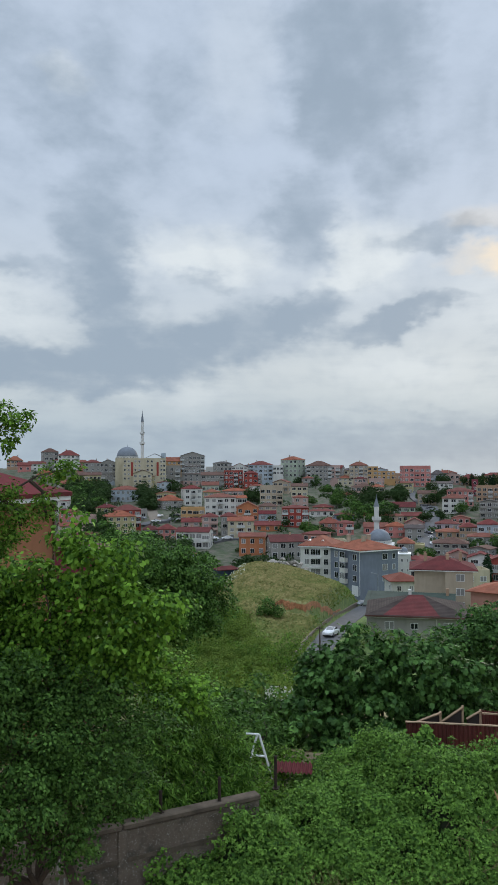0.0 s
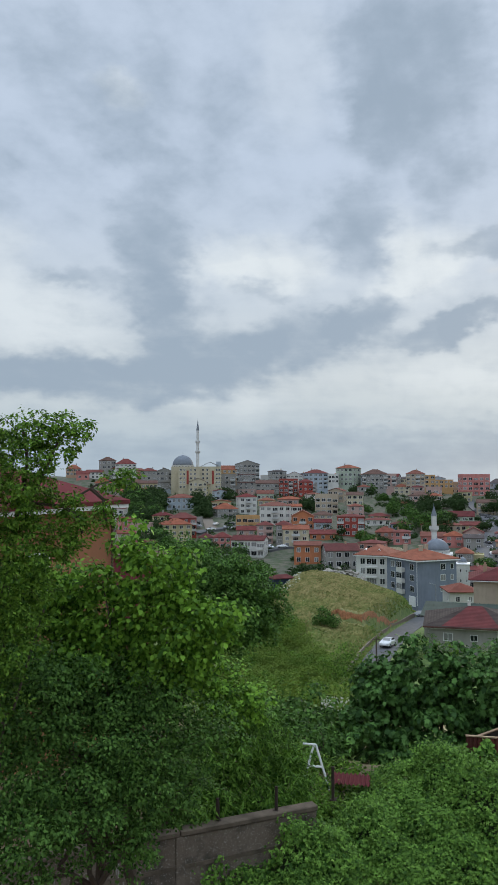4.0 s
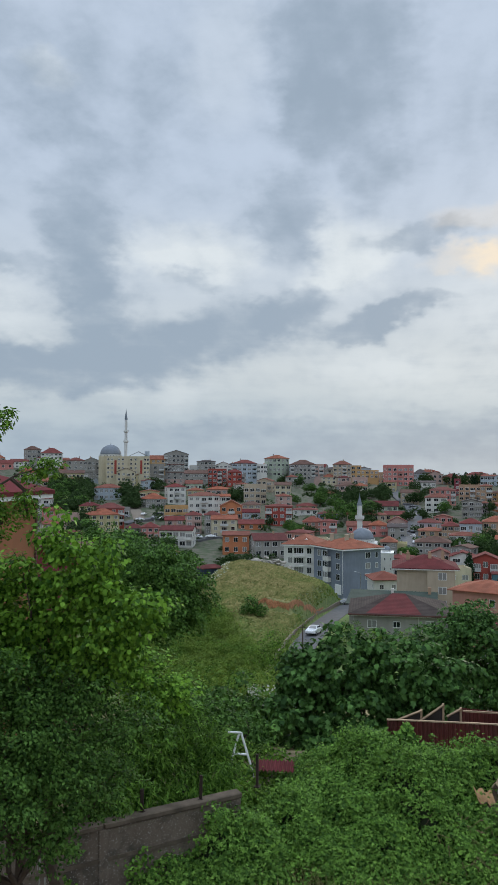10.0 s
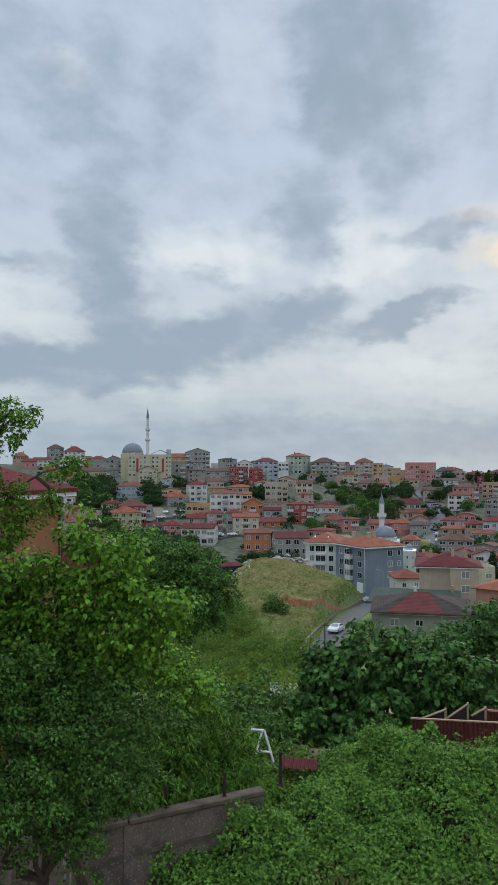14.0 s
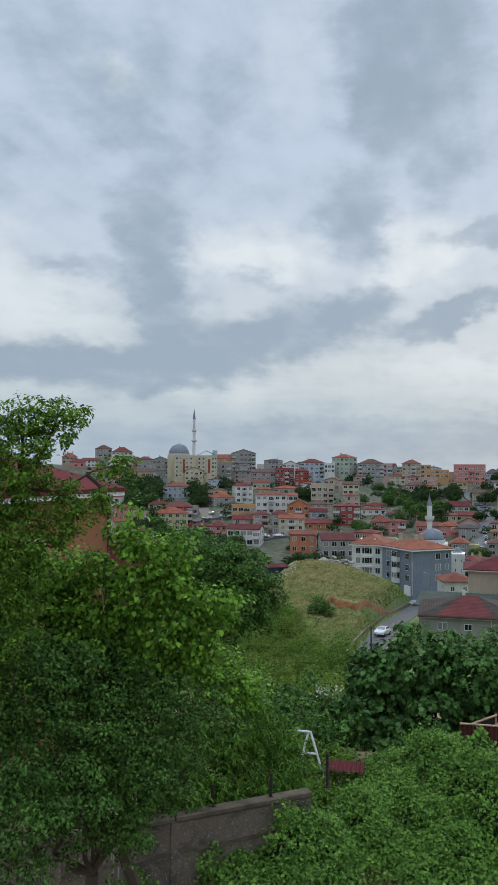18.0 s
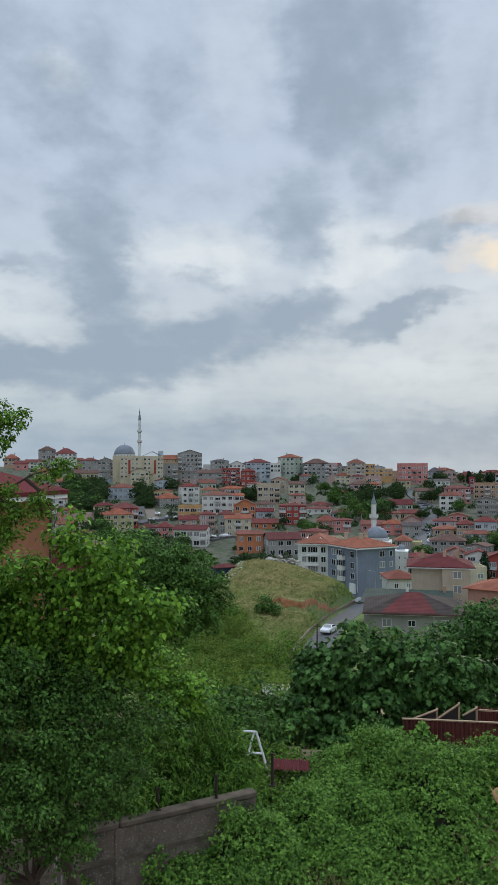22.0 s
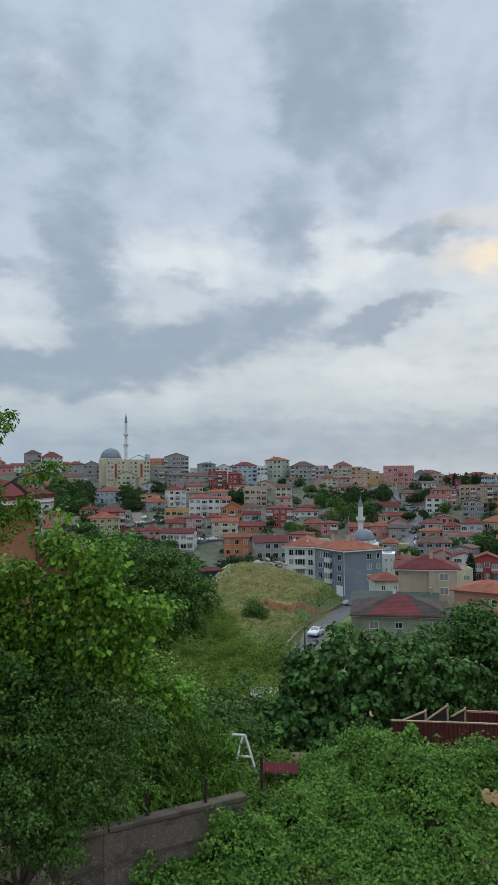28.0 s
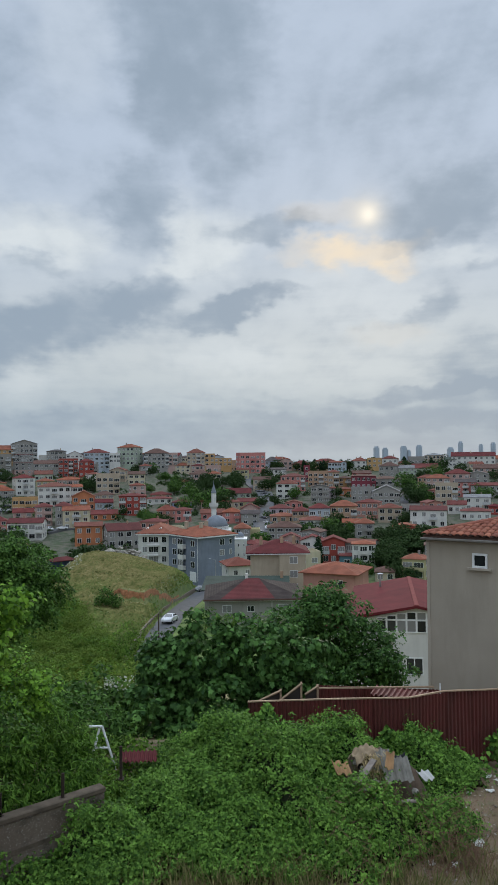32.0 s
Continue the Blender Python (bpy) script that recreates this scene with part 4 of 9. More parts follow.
house(103.1, 412.4, -17.0, 12.8, 10.2, 5.1, -14.0, 2, "rose", "orange", "hip", 2.2, 1)
house(114.9, 415.7, -16.0, 13.2, 10.6, 6.4, -15.5, 2, "rose", "red", "hip", 2.5, 1)
house(107.5, 374.8, -20.5, 9.7, 7.7, 7.5, -16.0, 3, "pink", "dark", "gable", 1.6, 3)
house(126.2, 416.0, -15.1, 11.7, 9.4, 5.1, -16.9, 2, "grey", "grey", "front", 1.7, 0)
house(116.6, 370.9, -20.3, 14.4, 11.5, 5.9, -17.5, 2, "grey", "red", "gable", 1.2, 2)
house(101.1, 334.5, -24.1, 11.2, 9.0, 5.8, -16.8, 2, "white", "grey", "gable", 1.2, 1)
house(89.0, 323.5, -24.7, 7.7, 7.0, 4.0, -15.4, 1, "white", "red", "gable", 1.6, 0)
house(92.9, 310.1, -26.5, 11.9, 9.5, 4.0, -16.7, 1, "white", "red", "hip", 1.2, 2)
house(105.3, 323.8, -25.3, 5.1, 7.0, 3.6, -18.0, 1, "red", "darkred", "hip", 1.0, 0)
house(39.6, 295.9, -29.2, 6.5, 7.0, 3.6, -7.6, 1, "grey", "orange", "gable", 1.4, 0)
house(42.9, 283.3, -29.9, 6.9, 7.0, 5.2, -8.6, 2, "grey", "orange", "hip", 1.8, 3)
house(58.4, 283.0, -29.3, 9.8, 7.9, 3.1, -11.7, 1, "red", "orange", "front", 1.1, 0)
house(34.9, 232.9, -35.0, 6.9, 7.0, 8.4, -8.5, 3, "white", "orange", "hip", 0.8, 3)
house(47.0, 215.0, -34.9, 6.3, 7.0, 6.0, -24.3, 2, "olive", "orange", "hip", 1.3, 2)
house(38.1, 214.1, -35.1, 5.4, 7.0, 2.8, -10.1, 1, "beige", "brown", "hip", 1.1, 0)
house(-58.6, 272.6, -30.7, 9.6, 7.7, 7.0, 12.1, 2, "orange", "rust", "gable", 1.2, 0)
house(-46.1, 270.0, -31.3, 11.9, 9.6, 6.3, 21.7, 2, "grey", "darkred", "gable", 2.2, 0)
house(-170.2, 475.5, -9.9, 9.1, 9.9, 6.1, 43.9, 2, "olive", "red", "front", 1.2, 0)
house(-104.0, 494.2, -9.9, 8.5, 8.2, 6.1, 6.4, 2, "grey", "red", "flat", 1.4, 3)
house(-69.3, 500.2, -10.5, 7.4, 7.2, 6.1, 17.9, 2, "grey", "rust", "hip", 1.4, 1)
house(-34.6, 503.8, -10.7, 8.0, 7.9, 6.1, -1.1, 2, "rose", "darkred", "hip", 1.3, 3)
house(58.6, 501.6, -9.5, 9.7, 7.9, 6.1, -33.6, 2, "paleblue", "rust", "gable", 0.9, 0)
house(145.3, 483.6, -11.2, 8.7, 7.6, 6.1, -3.3, 2, "cream", "rust", "gable", 1.4, 0)
house(167.1, 476.6, -10.3, 8.0, 9.3, 9.0, -26.9, 3, "olive", "rust", "front", 1.0, 3)
house(-23.4, 489.4, -11.8, 8.4, 7.8, 6.1, -8.6, 2, "rose", "orange", "flat", 1.6, 1)
house(-149.8, 440.2, -12.7, 7.3, 7.0, 6.1, 33.8, 2, "paleblue", "darkred", "front", 0.9, 0)
house(-4.2, 465.0, -13.1, 7.2, 9.2, 6.1, -3.4, 2, "olive", "rust", "hip", 1.2, 3)
house(-78.8, 453.2, -12.6, 9.4, 7.9, 6.1, -5.1, 2, "beige", "rust", "front", 1.8, 1)
house(-90.1, 435.8, -14.4, 8.3, 7.4, 6.1, 33.9, 2, "white", "rust", "hip", 1.1, 2)
house(-66.2, 440.1, -14.7, 9.5, 9.0, 6.1, 9.5, 2, "cream", "brown", "gable", 1.7, 0)
house(64.0, 430.3, -15.2, 10.5, 9.3, 6.1, -5.6, 2, "pink", "brown", "gable", 1.4, 3)
house(-131.2, 388.4, -17.7, 10.4, 8.9, 6.1, 18.0, 2, "olive", "orange", "front", 1.0, 2)
house(132.0, 377.6, -18.3, 7.2, 7.7, 6.1, -28.8, 2, "beige", "brown", "flat", 1.1, 3)
house(-58.4, 390.7, -19.5, 7.5, 10.0, 6.1, 15.0, 2, "rose", "rust", "hip", 1.2, 0)
house(-87.6, 374.9, -19.4, 7.1, 7.1, 6.1, 21.1, 2, "white", "orange", "gable", 1.2, 0)
house(-169.9, 339.9, -20.0, 9.7, 9.7, 6.1, 14.5, 2, "white", "red", "hip", 1.1, 1)
house(89.9, 358.9, -22.2, 8.1, 7.2, 6.1, -25.5, 2, "pink", "rust", "hip", 1.1, 1)
house(-167.4, 318.7, -23.0, 9.8, 8.6, 6.1, 37.6, 2, "pink", "brown", "gable", 1.2, 3)
house(-139.2, 326.6, -22.5, 9.1, 7.3, 6.1, 18.0, 2, "olive", "darkred", "hip", 1.6, 0)
house(-150.1, 310.6, -23.7, 6.7, 7.1, 6.1, 46.3, 2, "pink", "red", "gable", 1.1, 3)
house(51.4, 326.0, -25.6, 9.8, 8.1, 6.1, -21.2, 2, "salmon", "red", "hip", 1.3, 0)
house(-135.5, 295.4, -25.7, 7.3, 7.3, 6.1, 48.3, 2, "rose", "rust", "flat", 1.7, 0)
house(76.2, 315.9, -25.4, 6.7, 8.3, 6.1, 8.3, 2, "salmon", "red", "front", 0.9, 0)
house(-148.8, 283.3, -26.7, 7.8, 8.3, 6.1, 13.5, 2, "white", "brown", "hip", 1.3, 0)
house(-137.5, 283.4, -27.7, 7.1, 8.5, 6.1, 34.9, 2, "beige", "rust", "gable", 1.2, 0)
house(-119.7, 264.1, -29.4, 8.4, 9.7, 6.1, 31.6, 2, "salmon", "darkred", "hip", 0.9, 1)
house(-36.6, 287.7, -29.7, 9.2, 8.1, 6.1, -8.4, 2, "salmon", "red", "hip", 1.0, 3)
house(-120.7, 247.1, -30.8, 8.7, 8.2, 6.1, 53.7, 2, "white", "darkred", "front", 1.3, 0)
house(-106.2, 253.7, -30.8, 9.1, 9.7, 6.1, -4.7, 2, "salmon", "darkred", "flat", 1.5, 3)
house(-27.4, 268.6, -31.4, 6.6, 7.9, 6.1, 13.9, 2, "cream", "rust", "flat", 1.4, 1)
house(22.2, 264.1, -31.9, 7.1, 7.2, 6.1, -23.4, 2, "grey", "brown", "front", 0.9, 0)
house(72.5, 254.9, -31.8, 9.9, 8.2, 6.1, -33.7, 2, "salmon", "brown", "gable", 1.2, 3)
house(-108.0, 236.5, -32.2, 7.8, 8.0, 6.1, 11.3, 2, "cream", "orange", "front", 1.2, 0)
house(-93.4, 242.7, -31.8, 6.9, 8.6, 6.1, 14.8, 2, "grey", "red", "hip", 1.5, 0)
house(-18.4, 259.3, -32.2, 7.6, 9.7, 6.1, -12.7, 2, "grey", "red", "hip", 1.7, 0)
house(84.1, 246.0, -31.7, 8.3, 9.1, 6.1, -12.4, 2, "beige", "darkred", "gable", 1.3, 3)
house(-113.4, 222.8, -33.0, 7.6, 9.6, 6.1, 38.4, 2, "white", "rust", "hip", 1.3, 0)
house(-73.8, 238.8, -32.9, 6.6, 8.7, 6.1, 28.7, 2, "paleblue", "rust", "hip", 1.1, 1)
house(-9.2, 249.8, -33.3, 8.2, 7.9, 6.1, -22.2, 2, "salmon", "brown", "gable", 1.5, 0)
house(-96.8, 225.1, -33.5, 7.1, 9.8, 6.1, 1.0, 2, "pink", "red", "gable", 1.0, 2)
house(-80.9, 231.3, -33.4, 6.8, 7.7, 6.1, 8.2, 2, "tan", "red", "front", 1.1, 3)
house(1.0, 245.0, -33.6, 7.0, 8.8, 6.1, -25.2, 2, "paleblue", "red", "hip", 1.1, 3)
house(36.0, 242.3, -33.4, 9.1, 7.7, 6.1, -27.5, 2, "grey", "rust", "gable", 0.9, 2)
house(58.8, 237.8, -33.9, 7.4, 8.0, 6.1, -13.2, 2, "grey", "brown", "front", 1.4, 1)
house(8.6, 234.8, -34.6, 8.8, 7.4, 6.1, 13.6, 2, "rose", "rust", "front", 1.6, 2)
house(63.2, 226.4, -34.4, 7.1, 9.5, 6.1, 8.2, 2, "white", "rust", "front", 1.0, 2)
house(73.2, 223.3, -34.6, 10.5, 8.7, 6.1, -21.5, 2, "white", "red", "gable", 1.3, 2)
house(-98.3, 207.9, -35.1, 9.6, 8.9, 6.1, 7.8, 2, "white", "darkred", "hip", 1.1, 2)
house(-84.5, 213.9, -35.3, 9.1, 7.7, 6.1, 14.0, 2, "pink", "orange", "hip", 1.1, 1)
house(-13.6, 229.6, -35.1, 9.0, 8.1, 6.1, 27.1, 2, "olive", "rust", "hip", 1.1, 2)
house(16.3, 224.4, -34.9, 7.2, 7.1, 6.1, 11.2, 2, "cream", "orange", "flat", 1.3, 0)

# low roofs behind the crest close the skyline
ridge = random.Random(9)
az = -26.5
while az < 20:
    w = ridge.uniform(8, 15)
    r = ridge.uniform(538, 556)
    x, y = r * math.sin(radians(az)), r * math.cos(radians(az))
    up = float(np.interp(az, [-26, -20, -14, -6, -2, 4, 10, 20], [0.9, 0.55, 0.5, 0.42, 0.2, -0.15, -0.1, 0.15])) + ridge.uniform(-0.28, 0.16)
    base = on_land(x, y) - 0.5
    rise = ridge.uniform(1.2, 2.4)
    h = max(3.0, r * math.tan(radians(up)) - base - rise)
    house(x, y, base, w, 9.0, h, -az + ridge.uniform(-20, 20), max(1, min(4, int(h / 2.9))), ridge.choice(("white", "rose", "beige", "grey", "cream", "tan", "salmon", "paleblue")),
          ridge.choice(("red", "rust", "orange", "brown", "dark", "red")), ridge.choice(("hip", "gable", "hip", "front", "flat")), rise)
    az += math.degrees(w / r) * ridge.uniform(0.75, 1.3)

# ---- buildings that stand out ----
def block(name, m, w, d, h, wall, label, category="building", front=(), left=(), right=(), deep=6.0, roof=None, over=0.6, fascia=0.0):
    """A building with listed windows: (along, middle height, width, height, bars)."""
    top = thing(name, m, label, category)
    part("wall", boxes((-w / 2, w / 2, -d / 2, d / 2, -deep, h)), wall_mat(wall), top)
    if roof:
        kind, rh, key = roof
        part("roof", roof_bmesh(w, d, rh, kind, over, h + fascia + 0.003), roof_mat(key), top)
    if fascia:
        o = over - 0.05
        part("fascia", boxes((-w / 2 - o, w / 2 + o, -d / 2 - o, d / 2 + o, h + 0.002, h + fascia)), FRAME, top, "white painted fascia board")
    for rows, place in ((front, lambda a, z: pose(a, -d / 2, z)), (left, lambda a, z: pose(-w / 2, a, z, 0, 0, -90)), (right, lambda a, z: pose(w / 2, a, z, 0, 0, 90))):
        for a, z, ww, wh, bars in rows:
            window(top, ww, wh, bars, place(a, z - wh / 2))
    return top


# the slate-blue block on its corner plot, beside its cream neighbour
rows3 = (10.0, 7.1, 4.2)
blue_block = block("apartment_building", pose(-14.0, 214.0, -33.2, 0, 0, 40), 12.8, 14.2, 11.6, "slate",
                   "slate-blue rendered apartment block with white windows and orange roof", "apartment building",
                   front=[(1.9, z, 1.7, 1.7, 1) for z in rows3] + [(4.9, z, 1.0, 1.5, 0) for z in rows3],
                   left=[(y, z, 1.8, 1.7, 1) for z in rows3 for y in (-4.7, 4.2)], roof=("hip", 2.3, "orange"), over=0.8, fascia=0.35, deep=4)
for z in rows3:
    part("balcony", boxes((-7.3, -6.4, -1.4, 1.4, z - 1.6, z - 0.55), (-7.3, -6.4, -1.4, 1.4, z - 1.72, z - 1.58)), wall_mat("white"), blue_block, "white enclosed balcony")
    window(blue_block, 2.6, 1.6, 2, pose(-7.3, 0, z - 0.5, 0, 0, -90))
part("garage_door", boxes((-6.52, -6.4, -6.2, -3.4, -0.4, 2.3)), FRAME, blue_block, "white garage door")
part("gutter_pipe", boxes((-6.5, -6.38, -7.0, -6.88, 0, 11.5)), FRAME, blue_block)
for cx, cy in ((-1.5, -2.0), (-3.0, 3.0), (2.5, 1.0)):
    part("chimney", boxes((cx - 0.45, cx + 0.45, cy - 0.35, cy + 0.35, 12, 15.2), (cx - 0.55, cx + 0.55, cy - 0.45, cy + 0.45, 15.2, 15.4)), wall_mat("beige"), blue_block)

cream_block = block("apartment_building", pose(-27.4, 226.2, -33.0, 0, 0, -4), 9.8, 14, 11.0, "white",
                    "cream-white rendered apartment block with three rows of windows", "apartment building",
                    front=[(x, z, ww, 1.7, b) for z in (9.6, 6.8, 4.0) for x, ww, b in ((-3.0, 1.4, 1), (-0.4, 2.9, 3), (2.7, 1.4, 1))],
                    roof=("hip", 2.4, "orange"), over=0.7, fascia=0.35)
for z in (8.3, 5.5, 2.7):
    part("balcony", boxes((-2.0, 1.2, -7.9, -7.0, z - 0.6, z - 0.1)), wall_mat("white"), cream_block)
for cx in (-2.6, 1.4):
    part("dormer", roof_bmesh(1.2, 1.6, 0.6, "front", 0.1, 12.0), FRAME, cream_block, "small white-edged dormer", m=pose(cx, -4.2, 0.3))

# beige block of flats with a stepped front
flats = block("apartment_building", pose(5.7, 165.5, -32.0, 0, 0, 0), 11.7, 11, 11.6, "beige", "beige rendered apartment block with a dark red hipped roof", "apartment building",
              roof=("hip", 2.2, "darkred"), over=1.0, fascia=0.2)
part("stair_bay", boxes((0.3, 5.85, -6.2, -5.5, -4, 11.6)), wall_mat("beige"), flats)
for z in (10.4, 7.5, 4.7, 1.9):
    window(flats, 1.7, 1.5, 1, pose(3.3, -6.2, z - 0.75))
for cx, cy in ((-3.5, -1.0), (1.0, -1.5), (3.8, 1.0)):
    part("chimney", boxes((cx - 0.35, cx + 0.35, cy - 0.35, cy + 0.35, 12, 14.6), (cx - 0.2, cx + 0.2, cy - 0.2, cy + 0.2, 14.6, 15.0)), wall_mat("tan"), flats)

# sheds and low houses by the lane
shed = thing("workshop", pose(-1.0, 151.0, -31.0), "long low workshop with a faded green sheet-metal roof", "workshop")
part("wall", boxes((-8.2, 8.2, -3.4, 4.2, -3, 5.2)), wall_mat("grey"), shed)
GREEN_SHEET = plain("green_sheet", (0.052, 0.070, 0.056), 0.8, 0.0, 0.5, 0.25)
for x in np.arange(-8.6, 8.6, 0.86):
    part("roof_sheet", boxes((x, x + 0.80, -5.0, 5.0, 0, 0.08)), GREEN_SHEET, shed, m=pose(0, -0.6, 6.15, 7, 0, -3))
    part("roof_seam", boxes((x + 0.803, x + 0.857, -5.0, 5.0, 0, 0.13)), GREEN_SHEET, shed, m=pose(0, -0.6, 6.15, 7, 0, -3))
part("chimney", boxes((6.9, 7.5, 2.2, 2.8, 6, 8.0)), wall_mat("tan"), shed)
for a in (-5, -1, 3, 6.5):
    window(shed, 1.3, 1.1, 1, pose(a, -3.4, 2.6))

low_house = block("house", pose(0.2, 133.0, -28.1, 0, 0, 2), 15.2, 13.0, 4.3, "grey", "grey rendered house with a wide red and brown hipped roof", "house",
                  front=[(-4.6, 2.9, 1.5, 1.3, 1), (-0.6, 2.9, 1.2, 1.0, 1), (4.8, 2.9, 1.5, 1.4, 1)], left=[(-3, 2.9, 1.3, 1.2, 1), (2, 2.9, 1.3, 1.2, 1)],
                  roof=("hip", 2.3, "darkred"), over=0.9, fascia=0.18)
lr = [o for o in low_house.children if o.name.startswith("roof")][0].data
lr.materials.append(roof_mat("umber"))
for k in (5, 6, 8):
    lr.polygons[k].material_index = 1
put("roof_patch", mesh_of("roof_patch", [(-5.6, -7.2, 4.73), (3.4, -7.2, 4.73), (1.1, -0.02, 6.97), (-1.1, -0.02, 6.97), (-5.6, -7.2, 4.67), (3.4, -7.2, 4.67), (1.1, -0.02, 6.91), (-1.1, -0.02, 6.91)],
                          [(0, 1, 2, 3), (0, 4, 5, 1), (1, 5, 6, 2), (2, 6, 7, 3), (3, 7, 4, 0)], [roof_mat("darkred")]), low_house, label="newer dark red tiles over the old roof")
part("roof_apron", boxes((-8.5, 8.5, -7.46, -7.40, 4.38, 4.60)), roof_mat("brown"), low_house, "brown tiled eaves course")
part("drain_pipe", boxes((2.9, 3.02, -6.62, -6.5, -1, 4.3)), wall_mat("white"), low_house)
part("chimney", boxes((-1.3, -0.8, 0.5, 1.0, 6, 7.7)), wall_mat("white"), low_house)

block("house", pose(16.6, 147.0, -32.0, 0, 0, -23), 10.2, 10, 10.0, "salmon", "salmon-pink rendered house with an orange hipped roof", "house",
      front=[(2.2, 8.2, 1.0, 1.4, 0), (-2.4, 5.2, 1.0, 1.4, 0), (2.2, 5.2, 1.0, 1.4, 0)], left=[(0, 8.2, 1.0, 1.4, 0)], roof=("hip", 1.6, "orange"), over=0.8)
block("house", pose(-3.2, 186.5, -31.0, 0, 0, 14), 6.6, 8, 5.0, "white", "white single-storey house with an orange-red roof", "house",
      front=[(-1.5, 3.4, 1.0, 1.2, 1), (1.4, 3.4, 1.0, 1.2, 1)], left=[(-2, 3.4, 1.0, 1.2, 1)], roof=("hip", 1.5, "rust"), over=0.6)
block("house", pose(22.0, 120.0, -27.0, 0, 0, -8), 11, 9, 4.2, "rose", "rose rendered low house with a rust-red roof", "house",
      front=[(-3, 2.6, 1.2, 1.2, 1), (1, 2.6, 1.2, 1.2, 1)], roof=("hip", 1.5, "rust"))

# neighbourhood mosque with one minaret
LEAD = plain("lead_sheet", (0.175, 0.195, 0.22), 0.6, 0.0, 0.8, 0.2)
STONE = plaster("pale_stone", (0.60, 0.59, 0.56))


def dome(parent, cx, cy, z, r, drum, name="dome"):
    bm = bmesh.new()
    lathe(bm, [(r * math.cos(a), z + drum + r * 0.95 * math.sin(a)) for a in np.linspace(0, 1.52, 10)] + [(0.12, z + drum + r * 1.0), (0.05, z + drum + r * 1.22)], 28, cx, cy)
    ob = part(name, bm, LEAD, parent, "grey lead-covered dome", smooth=True)
    bm = bmesh.new()
    lathe(bm, [(r * 1.04, z), (r * 1.04, z + drum * 0.85), (r * 1.1, z + drum * 0.88), (r * 1.1, z + drum)], 28, cx, cy)
    part("drum", bm, STONE, parent, "pale stone drum")
    return ob


def drum_windows(parent, cx, cy, z, r, n, w, h):
    for k in range(n):
        a = 2 * math.pi * k / n
        window(parent, w, h, 0, pose(cx + r * math.sin(a), cy - r * math.cos(a), z, 0, 0, math.degrees(a)))


def minaret(parent, cx, cy, base, top, r, balconies, tip):
    bm = bmesh.new()
    prof = [(r * 1.35, base), (r * 1.35, base + (top - base) * 0.18), (r, base + (top - base) * 0.24)]
    for b in balconies:
        prof += [(r, b - 0.9), (r * 1.7, b - 0.15), (r * 1.75, b + 0.85), (r * 1.62, b + 0.85), (r * 1.62, b), (r * 0.93, b)]
        r = r * 0.93
    prof += [(r, top), (r * 1.15, top + 0.15)]
    lathe(bm, prof, 16, cx, cy)
    part("minaret", bm, STONE, parent, "slender white stone minaret")
    bm = bmesh.new()
    lathe(bm, [(r * 1.2, top + 0.16), (r * 0.6, top + (tip - top) * 0.5), (0.06, tip), (0.04, tip + 0.8)], 16, cx, cy)
    part("spire", bm, LEAD, parent, "pointed dark lead spire")


mosque = thing("mosque", pose(-10.8, 240.0, -33.0), "small pale mosque with a grey dome and one minaret", "mosque")
part("wall", boxes((-4.6, 4.6, -4.6, 4.6, -4, 10.6)), STONE, mosque)
dome(mosque, 0, 0, 10.6, 3.6, 1.0)
drum_windows(mosque, 0, 0, 10.75, 3.75, 14, 0.4, 0.6)
minaret(mosque, -1.1, 6.0, -2, 21.6, 0.85, (17.6,), 25.0)
annex = thing("prayer_hall_annex", pose(-3.6, 225.0, -34.0), "white rendered annex with a little dome and small windows", "building")
part("wall", boxes((-2.5, 2.5, -3, 3, -4, 10.0)), wall_mat("white"), annex)
part("parapet", boxes((-2.6, 2.6, -3.1, 3.1, 10.003, 10.3)), FRAME, annex)
dome(annex, 0.4, 0.6, 10.3, 1.3, 0.4)
for z in (8.0, 5.2, 2.4):
    for a in (-1.6, 0.0, 1.6):
        window(annex, 0.5, 0.9, 0, pose(a, -3, z))

# the great mosque on the skyline with its school block
hill_mosque = thing("mosque", pose(-186.6, 478.0, -8.0, 0, 0, 21), "large mosque with a ribbed grey dome and tall minaret", "mosque")
part("wall", boxes((-10, 10, -9, 9, -8, 17.2)), wall_mat("cream"), hill_mosque)
dome(hill_mosque, -2.3, 0, 16.0, 7.0, 2.4)
drum_windows(hill_mosque, -2.3, 0, 16.5, 7.35, 22, 0.9, 1.3)
minaret(hill_mosque, 7.8, 9, -4, 42.5, 1.05, (27.5, 34.5), 50.0)
school = thing("school_block", pose(-175.4, 474.0, -8.0, 0, 0, 20.6), "cream five-storey block with red panels below the mosque", "building")
part("wall", boxes((-14.2, 0.2, -6, 6, -8, 17.0), (0.2, 14.2, -5.2, 6.8, -8, 17.2)), wall_mat("cream"), school)
part("roof", roof_bmesh(12.5, 9, 3.0, "front", 0.2, 17.25), roof_mat("grey"), school, "grey sheet-metal gable roof", pose(7.0, 1.6, 0))
part("parapet", boxes((11.2, 14.2, -2, 6.8, 17.21, 20.6)), wall_mat("paleblue"), school)
for s, y in ((-8.0, -6.0), (8.7, -5.2)):
    part("wall_panel", boxes((s - 0.7, s + 0.7, y - 0.15, y, 5.5, 14.5)), wall_mat("red"), school, "tall red wall panel")
for z in (15.0, 12.2, 9.4, 6.6, 3.8):
    for a in (-12.6, -10.2, -5.8, -3.2, 2.2, 5.0, 11.2, 13.0):
        window(school, 1.3, 1.4, 1, pose(a, -6 if a < 0.2 else -5.2, z - 0.7))

